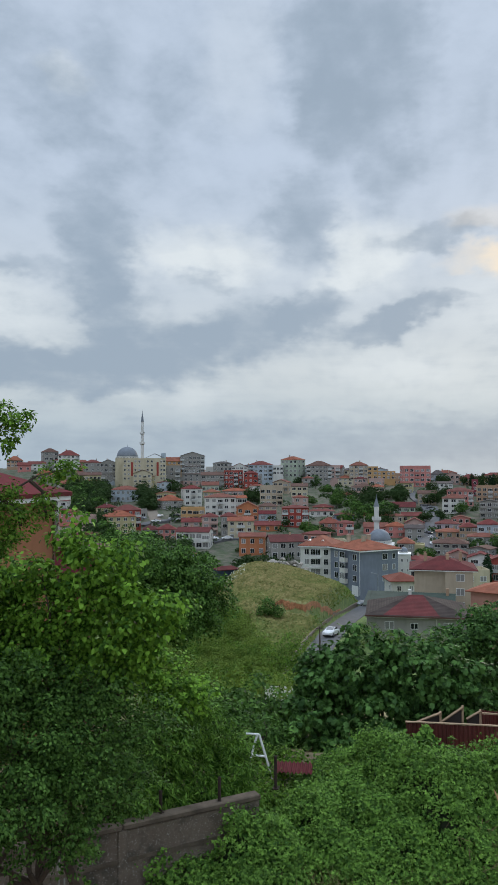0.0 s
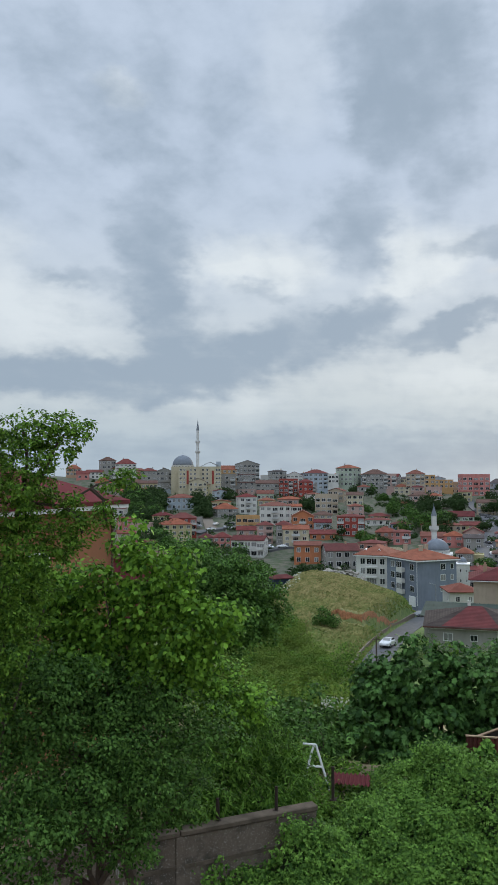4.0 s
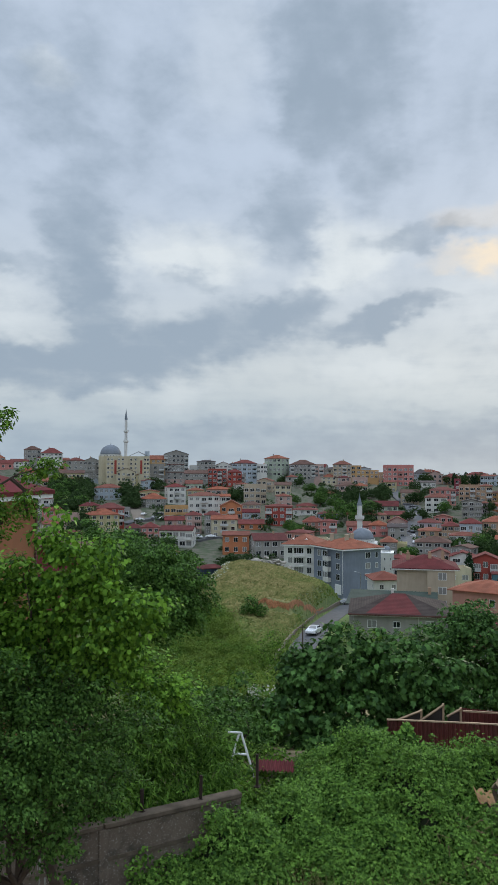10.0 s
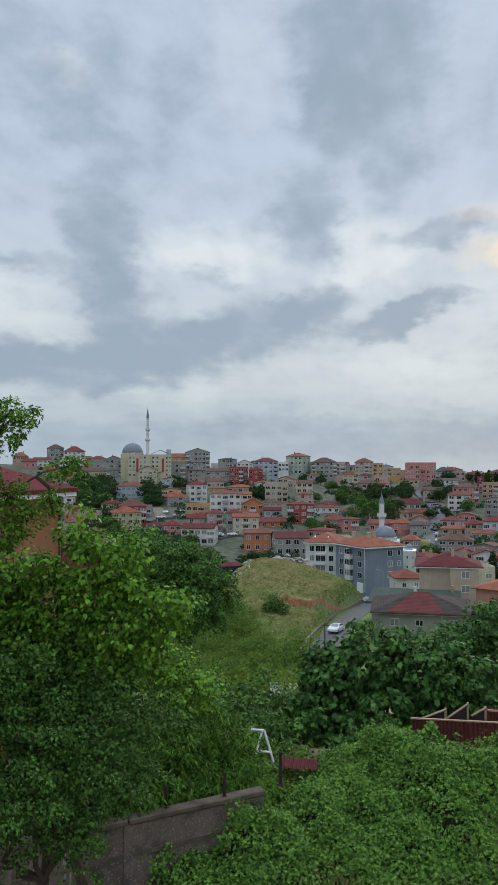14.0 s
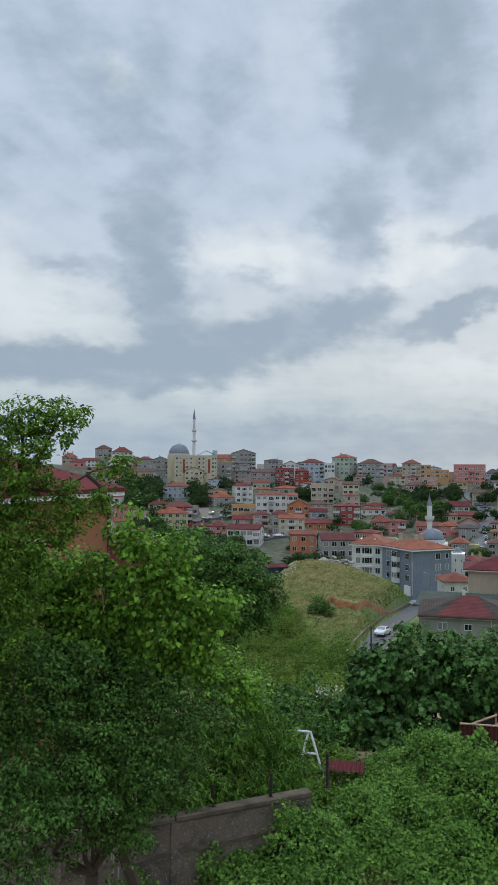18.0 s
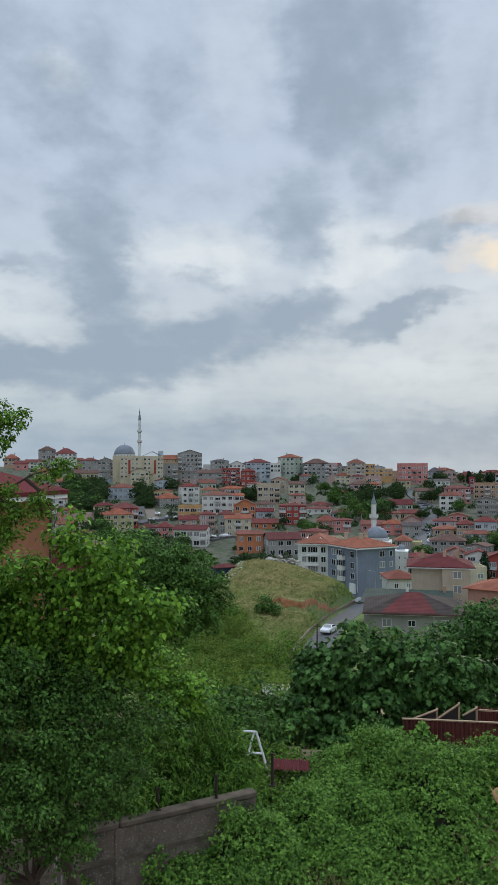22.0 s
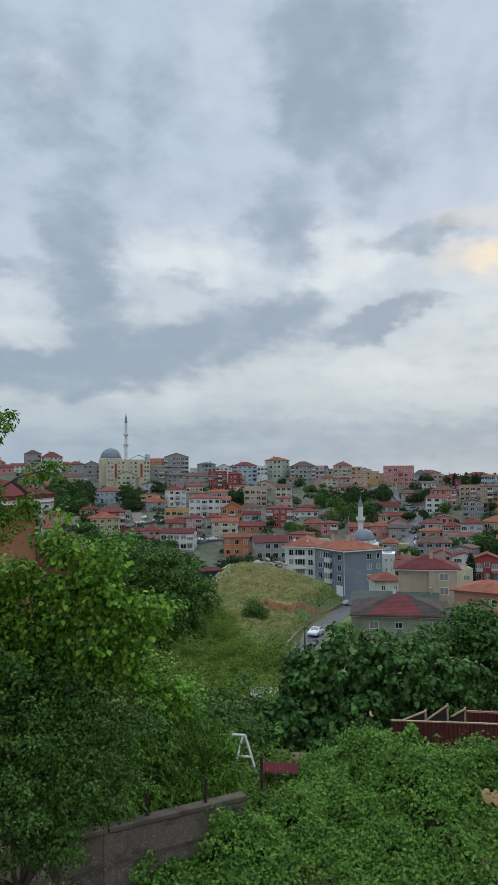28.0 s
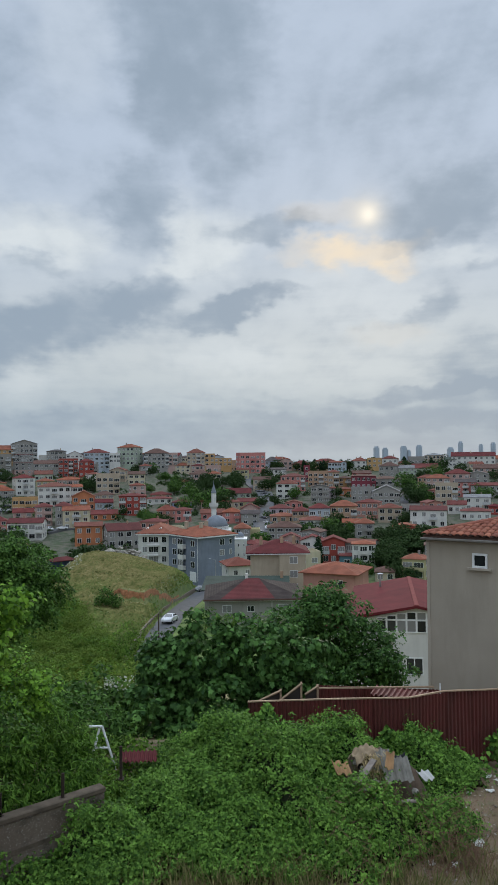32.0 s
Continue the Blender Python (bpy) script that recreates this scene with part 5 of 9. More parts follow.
# gabled house with the glazed loft
loft = thing("house", pose(13.35, 63.2, -20.0, 0, 0, -9.5), "white rendered house with a dark red sheet roof and glazed loft", "house")
part("wall", boxes((-4.6, 4.6, -6.5, 6.5, -4, 7.6)), wall_mat("white"), loft)
bm = bmesh.new()
tri = [bm.verts.new(p) for p in ((-4.6, -6.5, 7.603), (4.6, -6.5, 7.603), (0, -6.5, 8.6), (-4.6, 6.5, 7.603), (4.6, 6.5, 7.603), (0, 6.5, 8.6))]
for f in ((0, 1, 2), (5, 4, 3), (0, 2, 5, 3), (1, 4, 5, 2)):
    bm.faces.new([tri[k] for k in f])
part("gable_wall", bm, wall_mat("white"), loft)
RED_SHEET = plain("red_sheet", (0.125, 0.020, 0.023), 0.9, 0.0, 0.5, 0.25)
part("roof", roof_bmesh(9.2, 13, 0.95, "front", 0.45, 7.75), RED_SHEET, loft, "dark red painted sheet roof")
part("lean_to_roof", boxes((-6.6, -4.7, -4.5, 6.0, 6.9, 7.02)), RED_SHEET, loft, m=pose(0, 0, 0, 0, -4, 0))
part("lean_to_wall", boxes((-7.0, -4.6, -4.0, 5.5, -4, 6.2)), wall_mat("white"), loft)
part("ridge_cap", boxes((-0.16, 0.16, -6.9, 6.9, 8.83, 8.90)), plain("red_ridge", (0.20, 0.05, 0.045), 0.9), loft)
for k, x in enumerate(np.arange(-2.6, 2.6, 0.74)):
    window(loft, 0.74, 0.95, 0, pose(x, -6.5, 6.75))
    window(loft, 0.74, 0.2 if abs(x) > 2.2 else 0.36 if abs(x) > 1.4 else 0.52 if abs(x) > 0.7 else 0.64, 0, pose(x, -6.5, 7.68))
for x, z in ((-0.2, 3.6), (2.6, 3.6), (-3.0, 3.6), (-0.2, 0.6)):
    window(loft, 1.3, 1.3, 1, pose(x, -6.5, z))
part("chimney", boxes((3.0, 3.4, 1, 1.4, 8, 9.9)), wall_mat("tan"), loft)
bm = bmesh.new()
tube(bm, (-2.6, 4.0, 8.0), (-2.6, 4.0, 9.5), 0.09, 0.09)
tube(bm, (-2.85, 4.0, 9.5), (-2.35, 4.0, 9.5), 0.10, 0.10)
part("flue", bm, plain("galvanised", (0.4, 0.4, 0.4), 0.4, 0.8), loft, "galvanised flue with a cowl")

# the plastered house with the tiled roof, close by
hut = thing("house", pose(12.2, 28.1, -11.0, 0, 0, -34), "grey cement-rendered house with a weathered clay tile roof", "house")
CEMENT = plaster("cement", (0.36, 0.315, 0.25))
part("wall", boxes((-4.5, 4.5, -4, 4, -2, 8.0)), CEMENT, hut)
part("corner_strip", boxes((-4.53, -4.42, -4.03, -4.003, -2, 7.98)), plaster("cement_light", (0.40, 0.35, 0.28)), hut)
part("roof", roof_bmesh(9, 8, 0.85, "hip", 0.12, 8.0), roof_mat("brown"), hut)
part("gutter", boxes((-4.66, 4.95, -4.30, -4.18, 8.0, 8.09), bevel=0.02), plain("gutter_grey", (0.17, 0.155, 0.135), 0.6), hut, "grey gutter board")
hw = window(hut, 0.52, 0.5, 0, pose(-2.6, -4, 7.1))
part("window_sill", boxes((-0.42, 0.42, -0.16, 0.0, -0.075, -0.005)), CEMENT, hw)
TILE = roofing("clay_tile", (0.33, 0.10, 0.055))


def tile_build(t, bsdf):
    rnd = t.nodes.new("ShaderNodeObjectInfo").outputs["Random"]
    moss = span(t, tex_noise(t, 3.0, 5, 0.7), 0.45, 0.72)
    col = blend(t, rnd, (0.20, 0.055, 0.032), (0.42, 0.15, 0.085))
    col = blend(t, calc(t, "MULTIPLY", moss, 0.55), col, (0.11, 0.07, 0.045))
    t.links.new(col, bsdf.inputs["Base Color"])
    bsdf.inputs["Roughness"].default_value = 0.85


TILE = material("clay_roof_tile", tile_build)
arch = [(0.118 * math.sin(a), 0.075 * math.cos(a)) for a in np.linspace(-1.5, 1.5, 6)]
tv = [(x, 0.0, z + 0.02) for x, z in arch] + [(x * 0.85, 0.43, z * 0.85) for x, z in arch] + [(x, 0.0, z - 0.004) for x, z in arch]
tf = [(k, k + 1, k + 7, k + 6) for k in range(5)] + [(k + 12, k + 13, k + 1, k) for k in range(5)]
tile_me = mesh_of("roof_tile", tv, tf, [TILE], smooth=True)
tr = random.Random(3)
pitch = math.degrees(math.atan2(0.85, 4.35))
for c in range(11):
    run = c * 0.375
    for k in range(22):
        x = -4.52 + 0.245 * k
        if x < -4.62 + run or len(hut.children) > 290:
            continue
        put("roof_tile", tile_me, hut, pose(x, -4.26 + run, 8.19 + run * math.tan(radians(pitch)) + tr.uniform(-0.008, 0.008), pitch, 0, tr.uniform(-2, 2)))
bm = bmesh.new()
for s in np.linspace(0.03, 0.97, 12):
    a = Vector((-4.58 + 4.12 * s, -4.12 + 4.12 * s, 8.2 + 0.85 * s))
    tube(bm, a, a + Vector((0.36, 0.36, 0.09)), 0.13, 0.11, 8)
part("hip_tiles", bm, TILE, hut)

# the orange house across the lane
orange = thing("house", pose(-18.9, 20.5, -11.0), "orange rendered house with a red hipped roof and white eaves", "house")
part("wall", boxes((-5, 5, -7, 7, -3, 9.9)), plaster("burnt_orange", (0.31, 0.135, 0.072)), orange)
part("fascia", boxes((-5.45, 5.45, -7.45, 7.45, 9.903, 10.06)), FRAME, orange, "white eaves board")
part("roof", roof_bmesh(10, 14, 2.1, "hip", 0.5, 10.063), RED_SHEET, orange, "red sheet-metal hipped roof")
part("drain_pipe", boxes((5.0, 5.08, 6.8, 6.88, 0, 9.9)), roof_mat("brown"), orange)
for y in (-3.0, 1.5):
    window(orange, 1.3, 1.4, 1, pose(5, y, 7.2, 0, 0, 90))
outhouse = thing("outhouse", pose(-18.2, 37.0, -12.9, 0, 0, 22), "small maroon outhouse with a brown sheet roof", "outhouse")
part("wall", boxes((-1.6, 1.6, -1.5, 1.5, -2, 8.9)), wall_mat("maroon"), outhouse)
part("roof", boxes((-1.8, 1.8, -1.8, 1.8, 8.903, 9.05)), roof_mat("brown"), outhouse, m=pose(0, 0, 0, 0, 4, 0))

# towers beyond the ridge, the haze put into their pale blue colour
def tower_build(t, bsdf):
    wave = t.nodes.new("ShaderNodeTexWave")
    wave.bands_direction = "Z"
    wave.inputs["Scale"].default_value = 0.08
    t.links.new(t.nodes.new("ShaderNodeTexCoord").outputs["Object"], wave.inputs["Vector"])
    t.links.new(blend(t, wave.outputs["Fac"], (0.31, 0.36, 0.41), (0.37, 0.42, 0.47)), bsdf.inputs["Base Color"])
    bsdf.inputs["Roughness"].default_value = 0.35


TOWER = material("tower_haze", tower_build)
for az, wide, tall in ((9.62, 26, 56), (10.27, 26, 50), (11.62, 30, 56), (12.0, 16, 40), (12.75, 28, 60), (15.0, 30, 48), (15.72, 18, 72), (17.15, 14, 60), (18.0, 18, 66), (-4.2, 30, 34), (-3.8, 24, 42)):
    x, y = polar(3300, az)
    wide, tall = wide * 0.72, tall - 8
    tower = thing("office_tower", pose(x, y, -30, 0, 0, -az + 20), "distant office tower, haze painted into its pale blue", "tower", "far office towers")
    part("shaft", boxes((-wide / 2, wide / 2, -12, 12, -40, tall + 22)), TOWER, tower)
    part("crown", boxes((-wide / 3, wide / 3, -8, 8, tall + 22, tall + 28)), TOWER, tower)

# ---- cars ----
TYRE = plain("tyre", (0.02, 0.02, 0.02), 0.9)
RIM = plain("rim", (0.45, 0.45, 0.46), 0.35, 0.8)
LAMP = plain("lamp_lens", (0.75, 0.75, 0.72), 0.15)


def car(m, paint, label):
    """A four-door saloon, 4.4 m long, nose to +y."""
    top = thing("car", m, label, "car", "parked cars")
    col = plain("paint_" + paint, dict(white=(0.75, 0.75, 0.75), grey=(0.25, 0.26, 0.27), dark=(0.03, 0.03, 0.035), red=(0.3, 0.03, 0.03))[paint], 0.25)
    prof = [(-2.2, 0.45), (-2.15, 0.85), (-1.5, 0.95), (-0.9, 1.38), (0.3, 1.42), (1.05, 0.98), (2.0, 0.82), (2.2, 0.6), (2.15, 0.3), (-2.1, 0.28)]
    bm = bmesh.new()
    sides = []
    for s in (-1, 1):
        sides.append([bm.verts.new((s * (0.86 if z < 1.1 else 0.64), y, z)) for y, z in prof])
    bm.faces.new(sides[0])
    bm.faces.new(sides[1][::-1])
    for k in range(len(prof)):
        bm.faces.new((sides[0][k], sides[1][k], sides[1][(k + 1) % len(prof)], sides[0][(k + 1) % len(prof)]))
    bmesh.ops.recalc_face_normals(bm, faces=bm.faces)
    bmesh.ops.bevel(bm, geom=bm.edges[:], offset=0.06, segments=2, affect="EDGES")
    body = part("body", bm, col, top)
    for name, pts in (("windscreen", [(-0.66, 0.98, 1.03), (0.66, 0.98, 1.03), (0.58, 0.36, 1.41), (-0.58, 0.36, 1.41)]),
                      ("rear_window", [(0.62, -1.48, 1.0), (-0.62, -1.48, 1.0), (-0.58, -0.96, 1.37), (0.58, -0.96, 1.37)]),
                      ("side_window", [(0.80, 0.85, 1.02), (0.80, -1.3, 1.0), (0.665, -0.85, 1.34), (0.665, 0.25, 1.37)]),
                      ("side_window", [(-0.80, -1.3, 1.0), (-0.80, 0.85, 1.02), (-0.665, 0.25, 1.37), (-0.665, -0.85, 1.34)])):
        c = sum((Vector(p) for p in pts), Vector()) / 4
        out = Vector((c.x, c.y * 0.6, c.z - 0.7)).normalized() * 0.03
        put(name, mesh_of(name, [Vector(p) + out for p in pts] + [Vector(p) - out * 0.2 for p in pts], [(0, 1, 2, 3), (0, 4, 5, 1), (1, 5, 6, 2), (2, 6, 7, 3), (3, 7, 4, 0)], [GLASS]), body)
    for sx in (-0.55, 0.55):
        part("headlight", boxes((sx - 0.22, sx + 0.22, 2.08, 2.2, 0.6, 0.74), bevel=0.02), LAMP, body)
    for sx in (-0.82, 0.82):
        for sy in (-1.35, 1.35):
            bm = bmesh.new()
            tube(bm, (sx - 0.1, sy, 0.31), (sx + 0.1, sy, 0.31), 0.31, 0.31, 16)
            wheel = part("wheel", bm, TYRE, top)
            bm = bmesh.new()
            tube(bm, (sx - 0.112, sy, 0.31), (sx + 0.112, sy, 0.31), 0.19, 0.19, 12)
            part("rim", bm, RIM, wheel)
    return top


def lane_point(r, side=0.0):
    a, b = polar(r, np.interp(r, ROAD_R, ROAD_AZ)), polar(r + 2, np.interp(r + 2, ROAD_R, ROAD_AZ))
    d = Vector((b[0] - a[0], b[1] - a[1])).normalized()
    return a[0] + d.y * side, a[1] - d.x * side, math.degrees(math.atan2(-d.x, d.y))


cx, cy, turn = lane_point(130, 0.2)
car(pose(cx, cy, on_land(*lane_point(130)[:2]) + 0.12, 4, 0, turn + 168), "white", "white saloon car standing on the asphalt lane")
cx, cy, turn = lane_point(193, -1.2)
car(pose(cx, cy, on_land(*lane_point(193)[:2]) + 0.12, 4, 0, turn + 150), "grey", "grey saloon car parked by the blue block")
# low stone edging wall on the knoll side of the lane
bm = bmesh.new()
for r in np.arange(96, 192, 2.0):
    a, b = lane_point(r, -2.4), lane_point(r + 1.97, -2.4)
    za, zb = max(on_land(*lane_point(r)[:2]), on_land(*a[:2]) - 0.3), max(on_land(*lane_point(r + 1.97)[:2]), on_land(*b[:2]) - 0.3)
    vs = []
    for (px, py, _), z in ((a, za), (b, zb)):
        q = Vector((px, py, 0)).normalized()
        for ox, oz in ((0, -1.0), (0, 1.0), (-0.3, 1.0), (-0.3, -1.0)):
            vs.append(bm.verts.new((px + ox, py, z + oz)))
    for k in range(4):
        bm.faces.new((vs[k], vs[(k + 1) % 4], vs[4 + (k + 1) % 4], vs[4 + k]))
    bm.faces.new(vs[:4][::-1])
    bm.faces.new(vs[4:])
kerb = part("lane_wall", bm, KERB, None)
tagged(kerb, "low tan concrete wall edging the lane", "wall", kind="structure")
# ---- streets of the town ----
ribbon("street", [(3.4, 280.0), (4.7, 298.0), (5.6, 322.0), (6.4, 341.9), (7.3, 355.9), (8.5, 389.9), (7.5, 399.9)], 4.0, 0.9, ASPHALT, "steep grey asphalt street between the houses", "road")
ribbon("street", [(8.6, 393.9), (6.2, 404.0), (2.3, 414.0), (-0.4, 442.0), (-2.0, 468.0)], 2.4, 0.5, ASPHALT, "narrow grey street climbing to the pink block", "road")
ribbon("street", [(-121.6, 323.9), (-119.3, 326.9), (-116.3, 332.2), (-112.4, 337.8), (-108.1, 341.3)], 3.5, 0.5, ASPHALT, "grey street and parking ground on the slope", "road")
ribbon("street", [(-116.4, 330.1), (-124.8, 350.4), (-131.8, 367.0), (-136.7, 378.0)], 2.6, 0.5, KERB, "pale concrete ramp beside the trees", "road")
ribbon("street", [(-79.7, 293.4), (-75.5, 296.5), (-71.2, 299.7), (-66.0, 298.8)], 3.0, 0.5, ASPHALT, "grey street in the valley bottom", "road")
ribbon("street", [(71.7, 352.8), (77.3, 376.1), (83.7, 403.4), (88.1, 429.1)], 2.4, 0.5, ASPHALT, "narrow grey street on the right slope", "road")
car(pose(-119.0, 344.0, -21.5, 0, 0, 0), "white", "white saloon car parked on the street")
car(pose(-124.2, 333.6, -22.1, 0, 0, 67), "grey", "grey saloon car parked on the street")
car(pose(-115.7, 328.2, -23.0, 0, 0, 134), "white", "white saloon car parked on the street")
car(pose(-111.7, 335.9, -22.6, 0, 0, 21), "grey", "grey saloon car parked on the street")
car(pose(-110.9, 342.5, -21.2, 0, 0, 88), "dark", "dark saloon car parked on the street")
car(pose(-107.6, 335.2, -22.6, 0, 0, 155), "white", "white saloon car parked on the street")
car(pose(-79.1, 295.6, -27.4, 0, 0, 42), "white", "white saloon car parked on the street")
car(pose(-73.8, 294.9, -27.1, 0, 0, 109), "white", "white saloon car parked on the street")
car(pose(6.6, 295.9, -27.9, 0, 0, 0), "white", "white saloon car parked on the street")
car(pose(6.3, 313.9, -27.3, 0, 0, 67), "white", "white saloon car parked on the street")
car(pose(4.5, 286.0, -29.0, 0, 0, 134), "grey", "grey saloon car parked on the street")
car(pose(5.7, 322.0, -26.0, 0, 0, 21), "dark", "dark saloon car parked on the street")
car(pose(5.7, 400.0, -18.4, 0, 0, 88), "dark", "dark saloon car parked on the street")
car(pose(67.0, 290.4, -27.8, 0, 0, 0), "white", "white saloon car parked on the street")
car(pose(67.5, 296.4, -27.0, 0, 0, 67), "grey", "grey saloon car parked on the street")
car(pose(7.5, 395.9, -19.1, 0, 0, 134), "dark", "dark saloon car parked on the street")

# ---- plants ----
BARK = plain("bark", (0.085, 0.065, 0.05), 0.95, 0, 2.5, 0.35)
TWIG = plain("green_twig", (0.07, 0.085, 0.03), 0.9, 0, 4, 0.3)
vr = np.random.RandomState(11)
LEAF = dict(
    oval=([(0, 0, 0), (0.42, 0.30, 0.07), (1.0, 0, -0.12), (0.42, -0.30, 0.07), (0.45, 0, 0)], [(0, 4, 1), (1, 4, 2), (2, 4, 3), (3, 4, 0)]),
    heart=([(0, 0, 0), (0.05, 0.34, 0.06), (0.5, 0.40, 0.04), (1.0, 0, -0.16), (0.5, -0.40, 0.04), (0.05, -0.34, 0.06), (0.4, 0, -0.02)],
           [(0, 6, 1), (1, 6, 2), (2, 6, 3), (3, 6, 4), (4, 6, 5), (5, 6, 0)]),
    long=([(0, 0, 0), (0.4, 0.14, 0.04), (1.0, 0, -0.25), (0.4, -0.14, 0.04)], [(0, 3, 2), (0, 2, 1)]),
    lobed=([(0, 0, 0), (0.10, 0.40, 0.02), (0.34, 0.30, 0.04), (0.68, 0.44, -0.08), (0.64, 0.22, 0.03), (1.0, 0, -0.18), (0.64, -0.22, 0.03), (0.68, -0.44, -0.08), (0.34, -0.30, 0.04), (0.10, -0.40, 0.02), (0.4, 0, -0.03)],
           [(0, 10, 1), (1, 10, 2), (2, 10, 3), (3, 10, 4), (4, 10, 5), (5, 10, 6), (6, 10, 7), (7, 10, 8), (8, 10, 9), (9, 10, 0)]),
    trefoil=([(0, 0, 0), (0.55, 0.25, 0.05), (1.0, 0, -0.10), (0.55, -0.25, 0.05), (-0.04, 0.38, 0.05), (0.30, 0.66, -0.07), (0.42, 0.26, 0.03), (-0.04, -0.38, 0.05), (0.30, -0.66, -0.07), (0.42, -0.26, 0.03)],
             [(0, 3, 2), (0, 2, 1), (0, 6, 5), (0, 5, 4), (0, 7, 8), (0, 8, 9)]),
    tuft=([(0, 0.22, 0), (0.5, 0.5, 0.12), (1.0, 0.1, -0.1), (0.75, -0.35, 0.05), (0.2, -0.4, 0.1)], [(0, 1, 2), (0, 2, 3), (0, 3, 4)]),
    blade=([(0, 0.025, 0), (0, -0.025, 0), (0.55, 0.018, 0.05), (0.55, -0.018, 0.05), (1.0, 0, 0.25)], [(0, 1, 3, 2), (2, 3, 4)]))


def unit(v):
    return v / np.maximum(np.linalg.norm(v, axis=-1, keepdims=True), 1e-9)


def leaf_mesh(name, P, N, size, shape, mat, axis=None):
    """One mesh of leaves at P facing N; the blade runs along a random way across N (or along axis)."""
    tv, tf = LEAF[shape]
    tv = np.array(tv)
    n, k = len(P), len(tv)
    N = unit(N)
    A = vr.normal(size=(n, 3)) if axis is None else axis + vr.normal(size=(n, 3)) * 0.3
    A = unit(A - (A * N).sum(1, keepdims=True) * N)
    B = np.cross(N, A)
    s = np.asarray(size).reshape(-1, 1, 1) * np.ones((n, 1, 1))
    V = P[:, None, :] + s * (tv[None, :, 0:1] * A[:, None, :] + tv[None, :, 1:2] * B[:, None, :] + tv[None, :, 2:3] * N[:, None, :])
    me = bpy.data.meshes.new(name)
    loops = np.concatenate([np.array(f) for f in tf])
    tot = np.array([len(f) for f in tf])
    me.vertices.add(n * k)
    me.vertices.foreach_set("co", V.astype(np.float32).ravel())
    me.loops.add(n * len(loops))
    me.loops.foreach_set("vertex_index", (loops[None, :] + k * np.arange(n)[:, None]).astype(np.int32).ravel())
    me.polygons.add(n * len(tf))
    starts = np.concatenate([[0], np.cumsum(tot)[:-1]])
    me.polygons.foreach_set("loop_start", (starts[None, :] + len(loops) * np.arange(n)[:, None]).astype(np.int32).ravel())
    me.polygons.foreach_set("loop_total", np.tile(tot, n).astype(np.int32))
    me.materials.append(mat)
    me.update(calc_edges=True)
    return me


def crown_points(lobes, clumps, per, clump_r, fill=0.35):
    """Leaf places and facings for a crown of overlapping lobes (x, y, z, rx, ry, rz): clumps on the skin and some within."""
    lobes = np.array(lobes, float)
    vol = (lobes[:, 3] * lobes[:, 4] * lobes[:, 5]) ** (2 / 3)
    pick = vr.choice(len(lobes), clumps, p=vol / vol.sum())
    d = unit(vr.normal(size=(clumps, 3)))
    rad = np.where(vr.rand(clumps) < fill, vr.uniform(0.35, 0.85, clumps), vr.uniform(0.82, 1.1, clumps))
    C = lobes[pick, :3] + d * lobes[pick, 3:] * rad[:, None]
    # drop clumps buried deep in another lobe
    q = ((C[:, None, :] - lobes[None, :, :3]) / lobes[None, :, 3:])
    deep = ((q ** 2).sum(-1) < 0.35).sum(1) > (rad < 0.6)
    keep = ~deep
    C, d = C[keep], d[keep]
    m = len(C)
    R = clump_r * vr.uniform(0.6, 1.35, m)
    off = vr.normal(size=(m, per, 3)) * np.array([1, 1, 0.62])
    P = C[:, None, :] + off * R[:, None, None] * 0.6
    N = d[:, None, :] * 0.45 + np.array([0, -0.1, 0.65]) + unit(off) * 0.3 + vr.normal(size=(m, per, 3)) * 0.62
    return P.reshape(-1, 3), N.reshape(-1, 3), C


def shoot_points(lobes, n, per, length, rise, droop, reach=1.0):
    """Leaves set spirally along young shoots that leave the skin of the lobes: places, facings, blade ways, sizes, stem
    ends.
    """
    lobes = np.array(lobes, float)
    vol = (lobes[:, 3] * lobes[:, 4] * lobes[:, 5]) ** (2 / 3)
    pick = vr.choice(len(lobes), n, p=vol / vol.sum())
    d = unit(vr.normal(size=(n, 3)) + np.array([0, -0.15, 0.2]))
    base = lobes[pick, :3] + d * lobes[pick, 3:] * vr.uniform(0.5, 1.0, (n, 1)) * reach
    q = (base[:, None, :] - lobes[None, :, :3]) / lobes[None, :, 3:]
    ok = ((q ** 2).sum(-1) < 0.25).sum(1) == 0
    base, d = base[ok], d[ok]
    n = len(base)
    way = unit(d + np.array([0, 0, rise]) + vr.normal(size=(n, 3)) * 0.4)
    L = length * vr.uniform(0.45, 1.3, n)
    e1 = unit(np.cross(way, vr.normal(size=(n, 3))))
    e2 = np.cross(way, e1)
    u = (np.arange(per) + 0.6) / per
    ang = np.arange(per) * 2.4 + vr.uniform(0, 6.3, (n, 1))
    out = np.cos(ang)[..., None] * e1[:, None, :] + np.sin(ang)[..., None] * e2[:, None, :]
    mid = base[:, None, :] + way[:, None, :] * (L[:, None] * u)[..., None]
    mid[..., 2] -= 0.35 * droop * L[:, None] * u ** 2
    axis = out * 0.9 + way[:, None, :] * 0.45 + np.array([0, 0, -droop])
    face = way[:, None, :] * 0.55 + np.array([0, -0.15, 0.5]) - out * 0.15 * droop + vr.normal(size=(n, per, 3)) * 0.28
    size = (1.0 - 0.5 * u ** 4)[None, :] * vr.uniform(0.75, 1.2, (n, per))
    tips = mid[:, -1, :]
    return (mid + out * 0.02).reshape(-1, 3), face.reshape(-1, 3), axis.reshape(-1, 3), size.ravel(), base, tips


